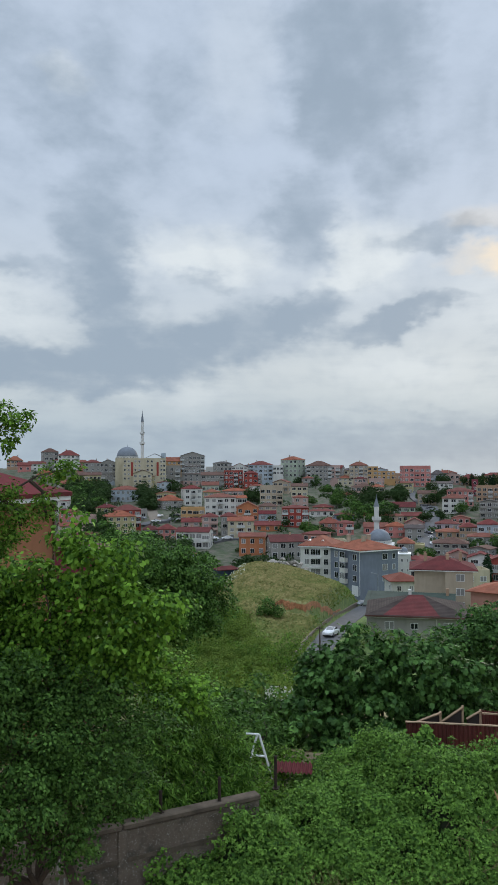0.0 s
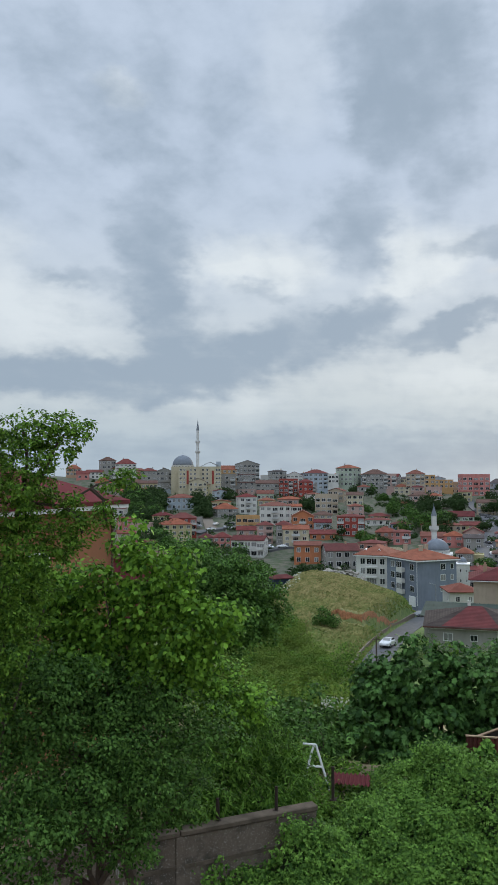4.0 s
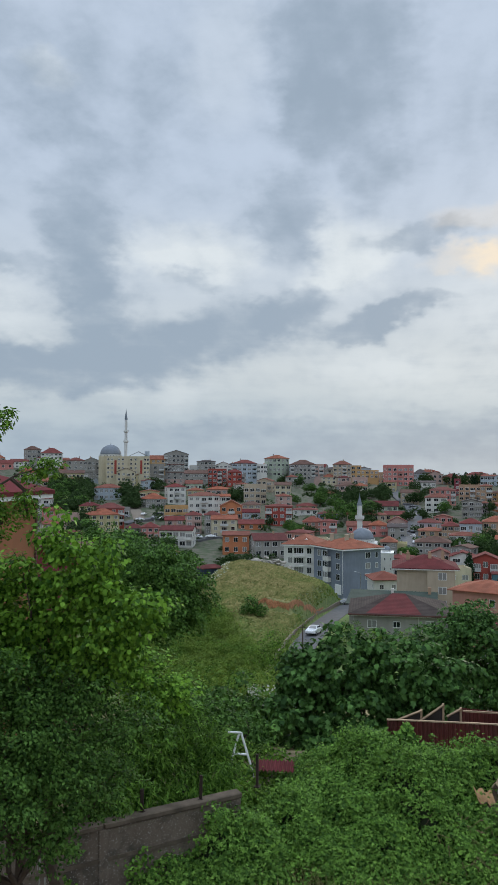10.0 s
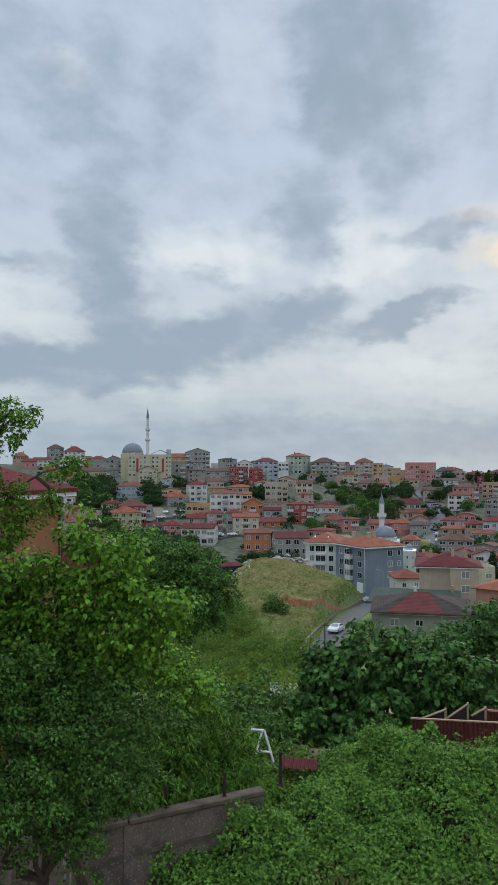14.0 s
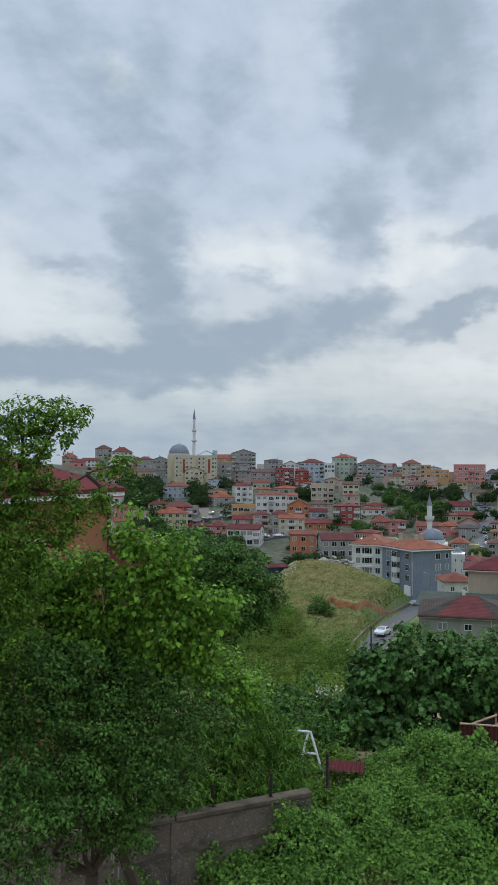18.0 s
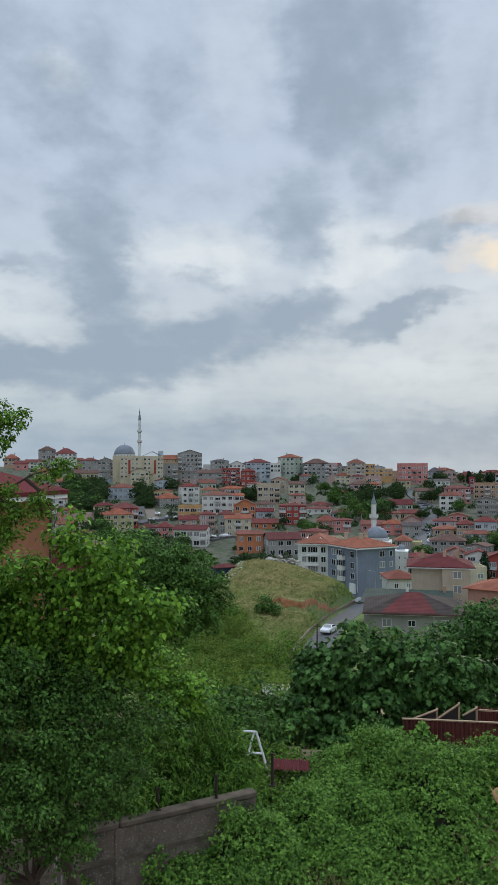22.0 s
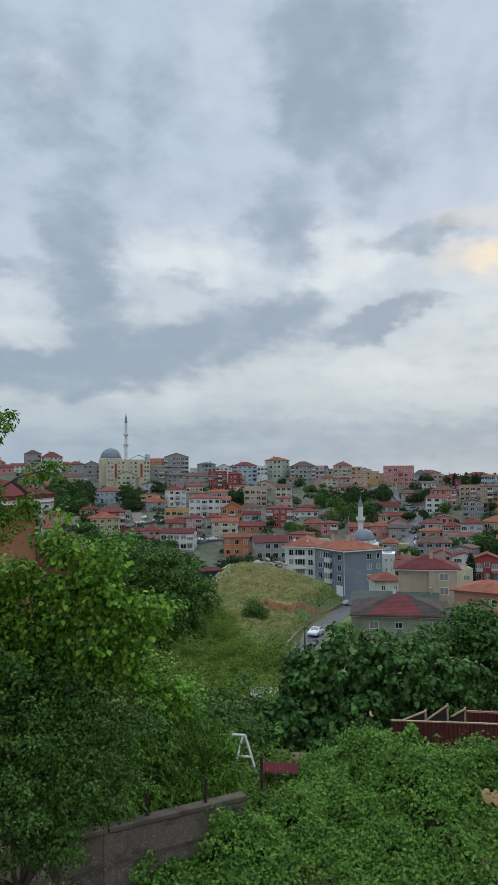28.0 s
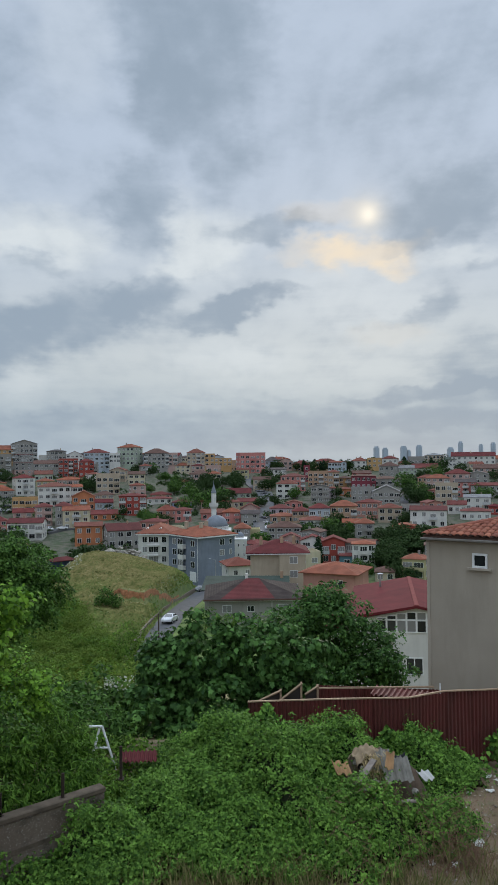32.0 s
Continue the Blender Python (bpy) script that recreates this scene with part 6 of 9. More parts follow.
def bough_points(lobes, boughs, per, r, droop):
    """Leaves in rounded sprays on the skin of the lobes, the blades laid outwards and hanging: places, facings, blade ways."""
    lobes = np.array(lobes, float)
    vol = (lobes[:, 3] * lobes[:, 4] * lobes[:, 5]) ** (2 / 3)
    pick = vr.choice(len(lobes), boughs, p=vol / vol.sum())
    d = unit(vr.normal(size=(boughs, 3)) + np.array([0, -0.35, 0.15]))
    C = lobes[pick, :3] + d * lobes[pick, 3:] * vr.uniform(0.75, 1.25, (boughs, 1))
    q = (C[:, None, :] - lobes[None, :, :3]) / lobes[None, :, 3:]
    ok = ((q ** 2).sum(-1) < 0.3).sum(1) == 0
    C, d = C[ok], d[ok]
    m = len(C)
    R = r * vr.uniform(0.55, 1.3, (m, 1, 1))
    way = unit(vr.normal(size=(m, per, 3)) + d[:, None, :] * 0.7 + np.array([0, 0, 0.55]))
    P = C[:, None, :] + way * R * np.array([1, 1, 0.62]) * vr.uniform(0.55, 1.05, (m, per, 1))
    N = way * 0.75 + np.array([0, -0.1, 0.5]) + vr.normal(size=(m, per, 3)) * 0.55
    A = way * np.array([1, 1, 0.3]) + np.array([0, 0, -droop])
    return P.reshape(-1, 3), N.reshape(-1, 3), A.reshape(-1, 3)


def wood(bm, a, b, r0, r1, bends=3, wobble=0.06):
    a, b = Vector(a), Vector(b)
    last, lr = a, r0
    for k in range(1, bends + 1):
        u = k / bends
        p = a.lerp(b, u) + (Vector(vr.normal(size=3)) * wobble * (b - a).length if k < bends else Vector())
        r = r0 + (r1 - r0) * u
        tube(bm, last, p, lr, r, 7)
        last, lr = p, r


def tree(name, foot, lobes, leaf, size, mat, label, clumps, per, clump_r, trunk_r=0.14, fill=0.35, limbs=10, category="tree", group="", droop=0.0, shoots=None, boughs=None):
    """A tree or bush in world places: a trunk, limbs to the clumps, a crown of single leaves."""
    foot = Vector(foot)
    top = thing(name, Matrix.Translation(foot), label, category, group)
    P, N, C = crown_points([(*q[:3], *(0.82 * v for v in q[3:])) for q in lobes] if boughs else lobes, clumps, per, clump_r, fill)
    lo = np.array(lobes, float)
    mid = Vector(lo[:, :3].mean(0))
    fork = foot.lerp(mid, 0.55)
    bm = bmesh.new()
    wood(bm, foot - Vector((0, 0, 0.3)), fork, trunk_r, trunk_r * 0.7, 4, 0.03)
    bm.transform(Matrix.Translation(-foot))
    part("trunk", bm, BARK, top)
    for c in C[vr.choice(len(C), min(limbs, len(C)), replace=False)]:
        bm = bmesh.new()
        wood(bm, fork, c, min(trunk_r * 0.32, 0.06), 0.008, 6, 0.045)
        bm.transform(Matrix.Translation(-foot))
        part("limb", bm, BARK, top)
    ax = None
    if droop:
        ax = np.array([0, 0, -droop]) + unit(N) * 0.5
    s = size * vr.uniform(0.65, 1.25, len(P))
    put("crown", leaf_mesh("crown", P - np.array(foot), N, s, leaf, mat, ax), top)
    if boughs:
        P, N, A = bough_points(lobes, *boughs)
        put("sprays", leaf_mesh("sprays", P - np.array(foot), N, size * vr.uniform(0.7, 1.25, len(P)), leaf, mat, A), top)["kind"] = "stuff"
    if shoots:
        P, N, A, s, b, e = shoot_points(lobes, *shoots)
        put("foliage", leaf_mesh("foliage", P - np.array(foot), N, s * size, leaf, mat, A), top)["kind"] = "stuff"
        bm = bmesh.new()
        for p, q in zip(b[::2], e[::2]):
            tube(bm, p - np.array(foot), q - np.array(foot), 0.006, 0.003, 4)
        part("brushwood", bm, TWIG, top)["kind"] = "stuff"
    return top


GREEN = leafy("leaf_green", (0.024, 0.066, 0.008), (0.170, 0.300, 0.036), 0.6, 0.28)
PLUM_LEAF = leafy("leaf_plum", (0.030, 0.082, 0.010), (0.205, 0.365, 0.046), 0.6, 0.32)
PEACH = leafy("leaf_peach", (0.031, 0.082, 0.011), (0.185, 0.350, 0.050), 0.5, 0.25)
BRIGHT = leafy("leaf_bright", (0.030, 0.088, 0.009), (0.260, 0.480, 0.056), 0.55, 0.32)
DEEP = leafy("leaf_deep", (0.018, 0.049, 0.009), (0.128, 0.255, 0.048), 0.6, 0.18)
FIG = leafy("leaf_fig", (0.019, 0.053, 0.012), (0.110, 0.230, 0.052), 0.55, 0.18)
VINE = leafy("leaf_vine", (0.022, 0.066, 0.010), (0.205, 0.380, 0.060), 0.6, 0.22)
WOODS = leafy("leaf_far", (0.022, 0.048, 0.015), (0.060, 0.100, 0.030), 0.8, 0.15)
OLIVE = leafy("leaf_olive", (0.072, 0.130, 0.020), (0.195, 0.265, 0.045), 0.8, 0.25)
PINE = leafy("needle_dark", (0.012, 0.034, 0.013), (0.030, 0.066, 0.027), 0.8, 0.05)

# trees by the wall: plum high at the edge, mulberry, apple below
def spot(az, el, dist, r, flat=0.85):
    """A lobe of a crown by bearing, height angle and distance, set to fit the camera's view."""
    x, y = polar(dist, az)
    return (x, y, dist * math.tan(radians(el)), r, r, r * flat)


PLUM = [(-33.7, 3.4, 0.17), (-32.8, 4.3, 0.07), (-31.3, 4.3, 0.09), (-30.1, 3.7, 0.13), (-31.0, 2.7, 0.17), (-29.4, 3.8, 0.06), (-34.2, 2.3, 0.17), (-33.4, 1.3, 0.22), (-34.1, -0.3, 0.24), (-32.3, 1.7, 0.11),
        (-32.6, -0.8, 0.13), (-27.6, -0.1, 0.07), (-26.0, 0.2, 0.06), (-26.7, 0.0, 0.05), (-27.2, -1.2, 0.07), (-27.4, -2.4, 0.07), (-27.5, -3.6, 0.06), (-29.4, -2.4, 0.09), (-29.8, -3.4, 0.09),
        (-28.5, -3.0, 0.08), (-29.0, -4.1, 0.07), (-30.2, -1.6, 0.08), (-31.0, -1.0, 0.06)]
PLUM_LOW = [(-33.8, -2.4, 0.24), (-32.8, -3.6, 0.22), (-34.0, -4.8, 0.27), (-32.6, -5.7, 0.24), (-33.6, -7.3, 0.27), (-32.2, -8.1, 0.21), (-33.9, -9.2, 0.24), (-32.7, -10.1, 0.19), (-31.8, -6.9, 0.16),
            (-36.2, 2.1, 0.39), (-36.5, -1.1, 0.47), (-36.5, -5.2, 0.47), (-36.4, -8.7, 0.39), (-31.2, -4.6, 0.14), (-30.7, -6.0, 0.14), (-32.0, 0.6, 0.2), (-31.8, -2.4, 0.22), (-31.0, -3.2, 0.17), (-30.5, -4.8, 0.15), (-33.2, 2.6, 0.22), (-35.6, -10.8, 0.35), (-34.4, -12.2, 0.3), (-36.4, -13.4, 0.4), (-34.8, -14.6, 0.3)]
plum = tree("plum_tree", (-7.4, 9.4, -8.9), [spot(a, e, 10.5, r * 1.5) for a, e, r in PLUM] + [spot(a, e, 10.5, r) for a, e, r in PLUM_LOW], "oval", 0.058, PLUM_LEAF, "plum tree with small fresh green leaves over the wall", 330, 12, 0.12, 0.07, 0.5, 4,
            shoots=(620, 12, 0.26, 0.3, 0.4), boughs=(420, 44, 0.14, 0.3))
# its dark branches reach out before the orange house
for stops in (((-34.0, -2.6), (-32.9, -1.6), (-30.6, -1.9), (-29.3, -1.0), (-28.2, -0.3), (-25.6, 0.4)), ((-32.9, -1.6), (-32.2, 0.2), (-31.6, 1.6), (-31.0, 3.0), (-30.3, 3.7)),
              ((-33.4, -0.4), (-33.2, 1.6), (-33.5, 3.6)), ((-30.6, -1.9), (-29.6, -2.6), (-29.2, -3.9)), ((-28.6, -0.6), (-27.7, -1.4), (-27.4, -3.5))):
    bm = bmesh.new()
    pts = [Vector(spot(a, e, 10.5, 0)[:3]) for a, e in stops]
    for k, (p, q) in enumerate(zip(pts, pts[1:])):
        tube(bm, p, q, 0.03 * (1 - 0.13 * k), 0.03 * (1 - 0.13 * (k + 1)), 6)
    bm.transform(Matrix.Translation(-plum.location))
    part("limb", bm, BARK, plum)
tree("mulberry_tree", (-5.6, 11.8, -8.9), [spot(-25.5, -5.2, 12.0, 0.2, 1.3), spot(-25.3, -3.9, 11.9, 0.12, 1.8), spot(-27.6, -7.6, 12.2, 0.32), spot(-29.9, -7.8, 12.4, 0.36), spot(-23.9, -6.9, 12.0, 0.36), spot(-20.9, -6.2, 11.8, 0.15, 1.3), spot(-22.1, -6.5, 11.8, 0.15, 1.3),
     spot(-21.8, -9.0, 11.9, 0.32), spot(-19.6, -9.9, 11.7, 0.24), spot(-18.5, -10.2, 11.7, 0.14), spot(-18.7, -11.6, 11.8, 0.2), spot(-20.7, -11.4, 11.8, 0.42), spot(-24.4, -9.8, 12.2, 0.52), spot(-27.2, -9.8, 12.5, 0.55), spot(-30.2, -9.9, 12.6, 0.55), spot(-23.2, -12.6, 12.1, 0.5), spot(-26.4, -12.8, 12.4, 0.55), spot(-29.2, -12.6, 12.4, 0.5), spot(-21.0, -13.6, 12.0, 0.3), spot(-32.6, -8.2, 12.4, 0.5), spot(-33.0, -11.0, 12.4, 0.6), spot(-34.5, -8.6, 12.6, 0.6), spot(-32.0, -13.4, 12.2, 0.5)],
     "heart", 0.082, BRIGHT, "mulberry tree with broad bright green drooping leaves", 480, 9, 0.17, 0.13, 0.6, 12, droop=0.9, shoots=(620, 11, 0.36, 0.5, 0.6), boughs=(340, 26, 0.27, 0.8))
tree("apple_tree", (-5.8, 11.0, -8.9), [spot(-29.6, -15.6, 11.9, 0.62), spot(-26.8, -15.2, 12.0, 0.55), spot(-24.2, -15.8, 12.0, 0.55), spot(-22.0, -16.9, 12.0, 0.5), spot(-20.2, -18.4, 12.2, 0.45), spot(-28.0, -18.4, 11.8, 0.8), spot(-24.6, -18.8, 12.0, 0.8), spot(-21.6, -21.0, 12.2, 0.62), spot(-30.8, -19.4, 11.4, 0.9), spot(-25.4, -22.0, 11.8, 0.75), spot(-28.6, -22.4, 11.4, 0.8), spot(-22.8, -23.0, 12.1, 0.42), spot(-31.4, -23.4, 11.0, 0.45), spot(-24.8, -25.3, 11.5, 0.3), spot(-33.4, -13.6, 11.2, 0.45), spot(-31.4, -14.2, 11.4, 0.45), spot(-35.2, -14.6, 11.2, 0.6), spot(-33.0, -16.0, 11.6, 0.8), spot(-33.6, -20.5, 11.2, 0.8), spot(-33.4, -25.0, 10.8, 0.8)],
     "oval", 0.064, DEEP, "apple tree with dense dark green leaves", 900, 20, 0.15, 0.14, 0.6, 14, shoots=(900, 11, 0.4, 0.5, 0.25), boughs=(380, 95, 0.32, 0.2))
tree("quince_bush", (-6.2, 17.2, -8.9), [(-5.7, 16.9, -4.75, 0.5, 0.5, 0.45), (-6.4, 16.8, -4.6, 0.5, 0.5, 0.5), (-5.0, 17.0, -5.15, 0.35, 0.4, 0.35), (-5.7, 16.9, -5.3, 0.7, 0.5, 0.4), (-7.2, 16.4, -4.8, 0.8, 0.6, 0.6)],
     "heart", 0.10, BRIGHT, "leafy quince bush with yellow-green leaves", 120, 12, 0.2, 0.07, 0.5, 6, "bush", shoots=(330, 10, 0.36, 0.4, 0.3))
tree("laurel_bush", (-8.6, 14.6, -8.9), [(-8.4, 14.6, -5.6, 1.6, 1.0, 2.4), (-7.0, 14.8, -6.0, 1.2, 0.9, 1.9), (-10.2, 14.2, -5.0, 1.6, 1.0, 2.8)],
     "oval", 0.11, DEEP, "dense laurel bush against the garden wall", 700, 26, 0.26, 0.09, 0.3, 8, "bush")
tree("peach_tree", (-4.9, 18.0, -8.9), [spot(-21.0, -19.6, 17.3, 0.7), spot(-18.6, -19.2, 17.8, 0.7), spot(-16.3, -18.8, 18.5, 0.6), spot(-20.2, -22.0, 17.1, 0.65), spot(-17.4, -21.8, 17.8, 0.65), spot(-15.0, -21.2, 18.7, 0.5), spot(-14.4, -19.8, 18.9, 0.3), spot(-22.6, -22.2, 16.7, 0.6), spot(-16.0, -23.0, 18.2, 0.45), spot(-19.0, -23.5, 17.3, 0.5), spot(-13.6, -21.8, 18.6, 0.5), spot(-12.6, -22.6, 18.8, 0.35), spot(-14.6, -22.9, 18.4, 0.5), spot(-21.0, -24.0, 16.8, 0.5), spot(-13.5, -19.8, 18.9, 0.28), spot(-12.9, -21.2, 18.8, 0.25)],
     "long", 0.15, PEACH, "young peach tree with long narrow hanging leaves", 260, 18, 0.2, 0.07, 0.5, 9, droop=0.3, shoots=(800, 16, 0.45, 0.5, 0.4), boughs=(200, 30, 0.3, 0.5))
tree("walnut_tree", (-6.2, 30.5, -11.0), [(-6.6, 30.0, -9.8, 1.6, 1.3, 1.1), (-5.0, 30.5, -10.2, 1.2, 1.1, 1.0), (-8.0, 30.0, -10.2, 1.3, 1.1, 1.1)],
     "oval", 0.22, DEEP, "low walnut tree with dark glossy leaves", 260, 16, 0.34, 0.1, 0.35, 8, boughs=(120, 26, 0.42, 0.5))
# the fig and its neighbour beyond the brambles
tree("fig_tree", (-1.4, 28.6, -11.4), [(-1.8, 28.6, -7.3, 1.4, 1.2, 1.3), (0.2, 28.6, -7.4, 1.4, 1.2, 1.3), (1.6, 28.8, -8.0, 1.0, 1.1, 1.1), (-3.1, 28.4, -8.2, 1.2, 1.1, 1.1), (-1.4, 28.0, -8.9, 2.0, 1.1, 1.1), (-2.7, 27.2, -10.0, 1.2, 0.8, 0.9), (1.2, 27.9, -9.2, 1.5, 0.9, 0.9), (-3.6, 27.6, -8.9, 0.9, 0.8, 0.8), (-1.6, 26.6, -9.9, 1.0, 0.7, 0.8), (-0.4, 26.8, -9.6, 1.1, 0.8, 0.9), (-3.4, 28.6, -7.6, 0.8, 0.8, 0.7)],
     "lobed", 0.21, FIG, "spreading fig tree with large lobed dark leaves", 420, 9, 0.27, 0.16, 0.6, 14, droop=1.1, shoots=(500, 9, 0.5, 0.35, 0.95), boughs=(300, 32, 0.46, 0.9))
tree("elder_bush", (-2.8, 24.2, -8.95), [(-4.9, 24.2, -8.5, 0.9, 0.7, 0.7), (-6.4, 24.0, -8.3, 1.2, 0.8, 1.0), (-7.6, 24.2, -8.2, 1.0, 0.8, 1.0)],
     "oval", 0.15, DEEP, "low dark elder bush at the edge of the yard", 420, 18, 0.25, 0.06, 0.3, 6, "bush")
tree("walnut_tree", (4.6, 36.0, -12.6), [(3.4, 35.8, -8.0, 1.7, 1.4, 1.6), (5.2, 35.6, -9.2, 1.5, 1.3, 1.3), (2.2, 36.0, -8.9, 1.6, 1.3, 1.6), (6.2, 35.4, -10.0, 1.0, 1.0, 0.8), (4.4, 35.2, -10.3, 2.0, 1.2, 1.2), (3.5, 36.2, -7.0, 0.9, 0.9, 0.7)],
     "oval", 0.2, FIG, "round-headed walnut tree with glossy green leaves", 500, 16, 0.36, 0.16, 0.4, 14, shoots=(500, 11, 0.6, 0.25, 0.6), boughs=(260, 34, 0.5, 0.5))
for x, y, h in ((-3.5, 19.5, 0.55), (-4.1, 20.6, 0.7), (-2.7, 19.3, 0.55), (-2.2, 20.9, 0.75), (-3.6, 22.2, 0.7), (-5.2, 22.6, 0.9)):
    tree("nettle_clump", (x, y, -8.9), [(x, y, -8.9 + h * 0.55, 0.55, 0.45, h * 0.5), (x + 0.45, y + 0.1, -8.9 + h * 0.4, 0.45, 0.4, h * 0.4), (x - 0.45, y, -8.9 + h * 0.4, 0.45, 0.4, h * 0.45)],
         "oval", 0.12, GREEN, "clump of green nettles and weeds in the yard", 90, 10, 0.16, 0.03, 0.4, 2, "weeds", "weeds in the yard", shoots=(90, 8, 0.3, 0.8, 0.3))
# dark grove on the slope
tree("walnut_tree", (-23.0, 66.0, -19.5), [(-23.0, 65.5, -9.2, 3.6, 3.2, 3.3), (-20.2, 66.5, -10.6, 3.0, 2.8, 2.8), (-26.5, 65.0, -9.8, 2.6, 2.6, 2.6), (-22.0, 64.5, -12.6, 4.2, 2.8, 2.6), (-18.8, 67.0, -12.4, 2.0, 2.0, 2.0)],
     "oval", 0.29, DEEP, "big dark walnut tree on the slope", 1500, 22, 0.55, 0.35, 0.25, 10, boughs=(330, 60, 1.0, 0.3))
tree("walnut_tree", (-30.0, 72.0, -21.0), [(-30.0, 72.0, -8.6, 2.4, 2.4, 3.0), (-27.6, 71.0, -10.2, 2.4, 2.4, 2.6), (-32.5, 72.0, -10.0, 2.6, 2.4, 3.0)],
     "oval", 0.3, DEEP, "dark tree standing behind the orange house", 700, 22, 0.55, 0.3, 0.25, 8, boughs=(200, 50, 0.9, 0.3))
slope = []
sr = np.random.RandomState(17)
for k in range(120):
    r, a = sr.uniform(95, 131), sr.uniform(-21.0, -10.3)
    if a < np.interp(r, ROAD_R, ROAD_AZ) - 2.2 and (r < 114 or a < -12.9):
        slope.append((*polar(r, a), 1.4 + 1.3 * ((k * 0.27) % 1), 1.0 + 1.4 * ((k * 0.71) % 1), (OLIVE, OLIVE, GREEN)[k % 3], ("olive-green", "olive-green", "green")[k % 3]))
for k in range(16):
    x, y = polar(sr.uniform(84, 97), sr.uniform(-11.8, -8.4))
    slope.append((x, y, 1.3 + 0.9 * sr.rand(), 1.3 + 1.2 * sr.rand(), (OLIVE, GREEN)[k % 2], ("olive-green", "green")[k % 2]))
for x, y in (polar(101, -9.6), polar(102, -8.9), polar(99, -10.3), polar(103, -8.35)):
    slope.append((x, y, 2.0, 4.6, GREEN, "tall green"))
slope.append((*polar(124, -3.5), 1.9, 2.6, GREEN, "dark green"))
slope += [(-13.0, 62, 3.6, 3.0, GREEN, "green"), (-8.6, 60, 3.2, 2.6, OLIVE, "olive-green"), (-19.0, 58, 4.0, 3.0, GREEN, "green"), (-10.5, 50, 3.4, 2.6, OLIVE, "olive-green"), (-14.0, 47, 3.2, 2.6, GREEN, "green")]
for x, y, rx, rz, mat, word in slope:
    z = on_land(x, y)
    tree("shrub", (x, y, z), [(x, y, z + rz * 0.6, rx, rx * 0.8, rz * 0.8), (x + rx * 0.5, y - 1, z + rz * 0.4, rx * 0.6, rx * 0.6, rz * 0.6), (x - rx * 0.5, y - 1, z + rz * 0.45, rx * 0.6, rx * 0.6, rz * 0.7)],
         "oval", 0.24, mat, "feathery %s shrub on the grassy slope" % word, 150, 13, 0.45, 0.08, 0.2, 1, "shrub", "shrubs on the slope")
for x, y, r in ((2.0, 112.0, 3.0), (-4.0, 116.0, 2.4), (12.0, 110, 3.5), (9.0, 132.0, 3.0), (18.0, 112.0, 4.0), (12.0, 96.0, 3.6), (14.0, 80, 3.4), (20, 98, 4)):
    z = on_land(x, y)
    tree("shrub", (x, y, z), [(x, y, z + r * 0.8, r, r, r * 0.9), (x + r * 0.6, y, z + r * 0.5, r * 0.7, r * 0.7, r * 0.6)],
         "oval", 0.32, GREEN, "rounded dark green bush beside the lane", 160, 14, 0.45, 0.1, 0.25, 4, "shrub", "bushes by the lane")

x, y = -24.3, 126.0
z = on_land(x, y)
tree("shrub", (x, y, z), [(x, y, z + 1.9, 1.3, 1.1, 1.3), (x + 1.4, y, z + 1.1, 1.2, 1.0, 0.9), (x - 1.0, y, z + 1.0, 1.0, 0.8, 0.9)],
     "oval", 0.3, DEEP, "dark green bush standing alone on the grassy knoll", 190, 12, 0.4, 0.1, 0.25, 4, "shrub")

# ---- far trees: four made once, then set about the town ----
def far_tree(shape, mat, label):
    top = thing("tree", pose(0, 0, -300), label, "tree", "trees of the town")
    lobes = {"round": [(0, 0, 0.62, 0.36, 0.36, 0.34), (0.2, 0.1, 0.5, 0.26, 0.26, 0.24), (-0.22, -0.1, 0.5, 0.26, 0.26, 0.24), (0.05, -0.22, 0.45, 0.25, 0.2, 0.2)],
             "wide": [(0, 0, 0.5, 0.42, 0.42, 0.3), (0.35, 0, 0.45, 0.28, 0.3, 0.26), (-0.35, 0.1, 0.42, 0.3, 0.3, 0.28), (0.1, -0.3, 0.38, 0.3, 0.25, 0.22)],
             "tall": [(0, 0, 0.35, 0.2, 0.2, 0.3), (0, 0, 0.62, 0.15, 0.15, 0.3), (0, 0, 0.85, 0.08, 0.08, 0.15)]}[shape]
    P, N, C = crown_points(lobes, 220, 9, 0.06, 0.2)
    bm = bmesh.new()
    wood(bm, (0, 0, -0.25), (0, 0, 0.5), 0.03, 0.015, 2, 0.02)
    part("trunk", bm, BARK, top)
    put("crown", leaf_mesh("crown", P, N, 0.055 * vr.uniform(0.6, 1.3, len(P)), "tuft", mat), top)
    return top


FAR = [far_tree("round", WOODS, "dark green broadleaf tree among the houses"), far_tree("wide", DEEP, "spreading green tree among the houses"),
       far_tree("round", DEEP, "green broadleaf tree among the houses"), far_tree("tall", PINE, "narrow dark conifer among the houses"), far_tree("wide", WOODS, "dark spreading tree among the houses")]


def grow(kind, x, y, z, h, k=1.0):
    m = pose(x, y, z, 0, 0, (x * 37 + y * 53) % 360) @ Matrix.Diagonal((h * k, h * k, h, 1))
    return copy_thing(FAR[kind], m)



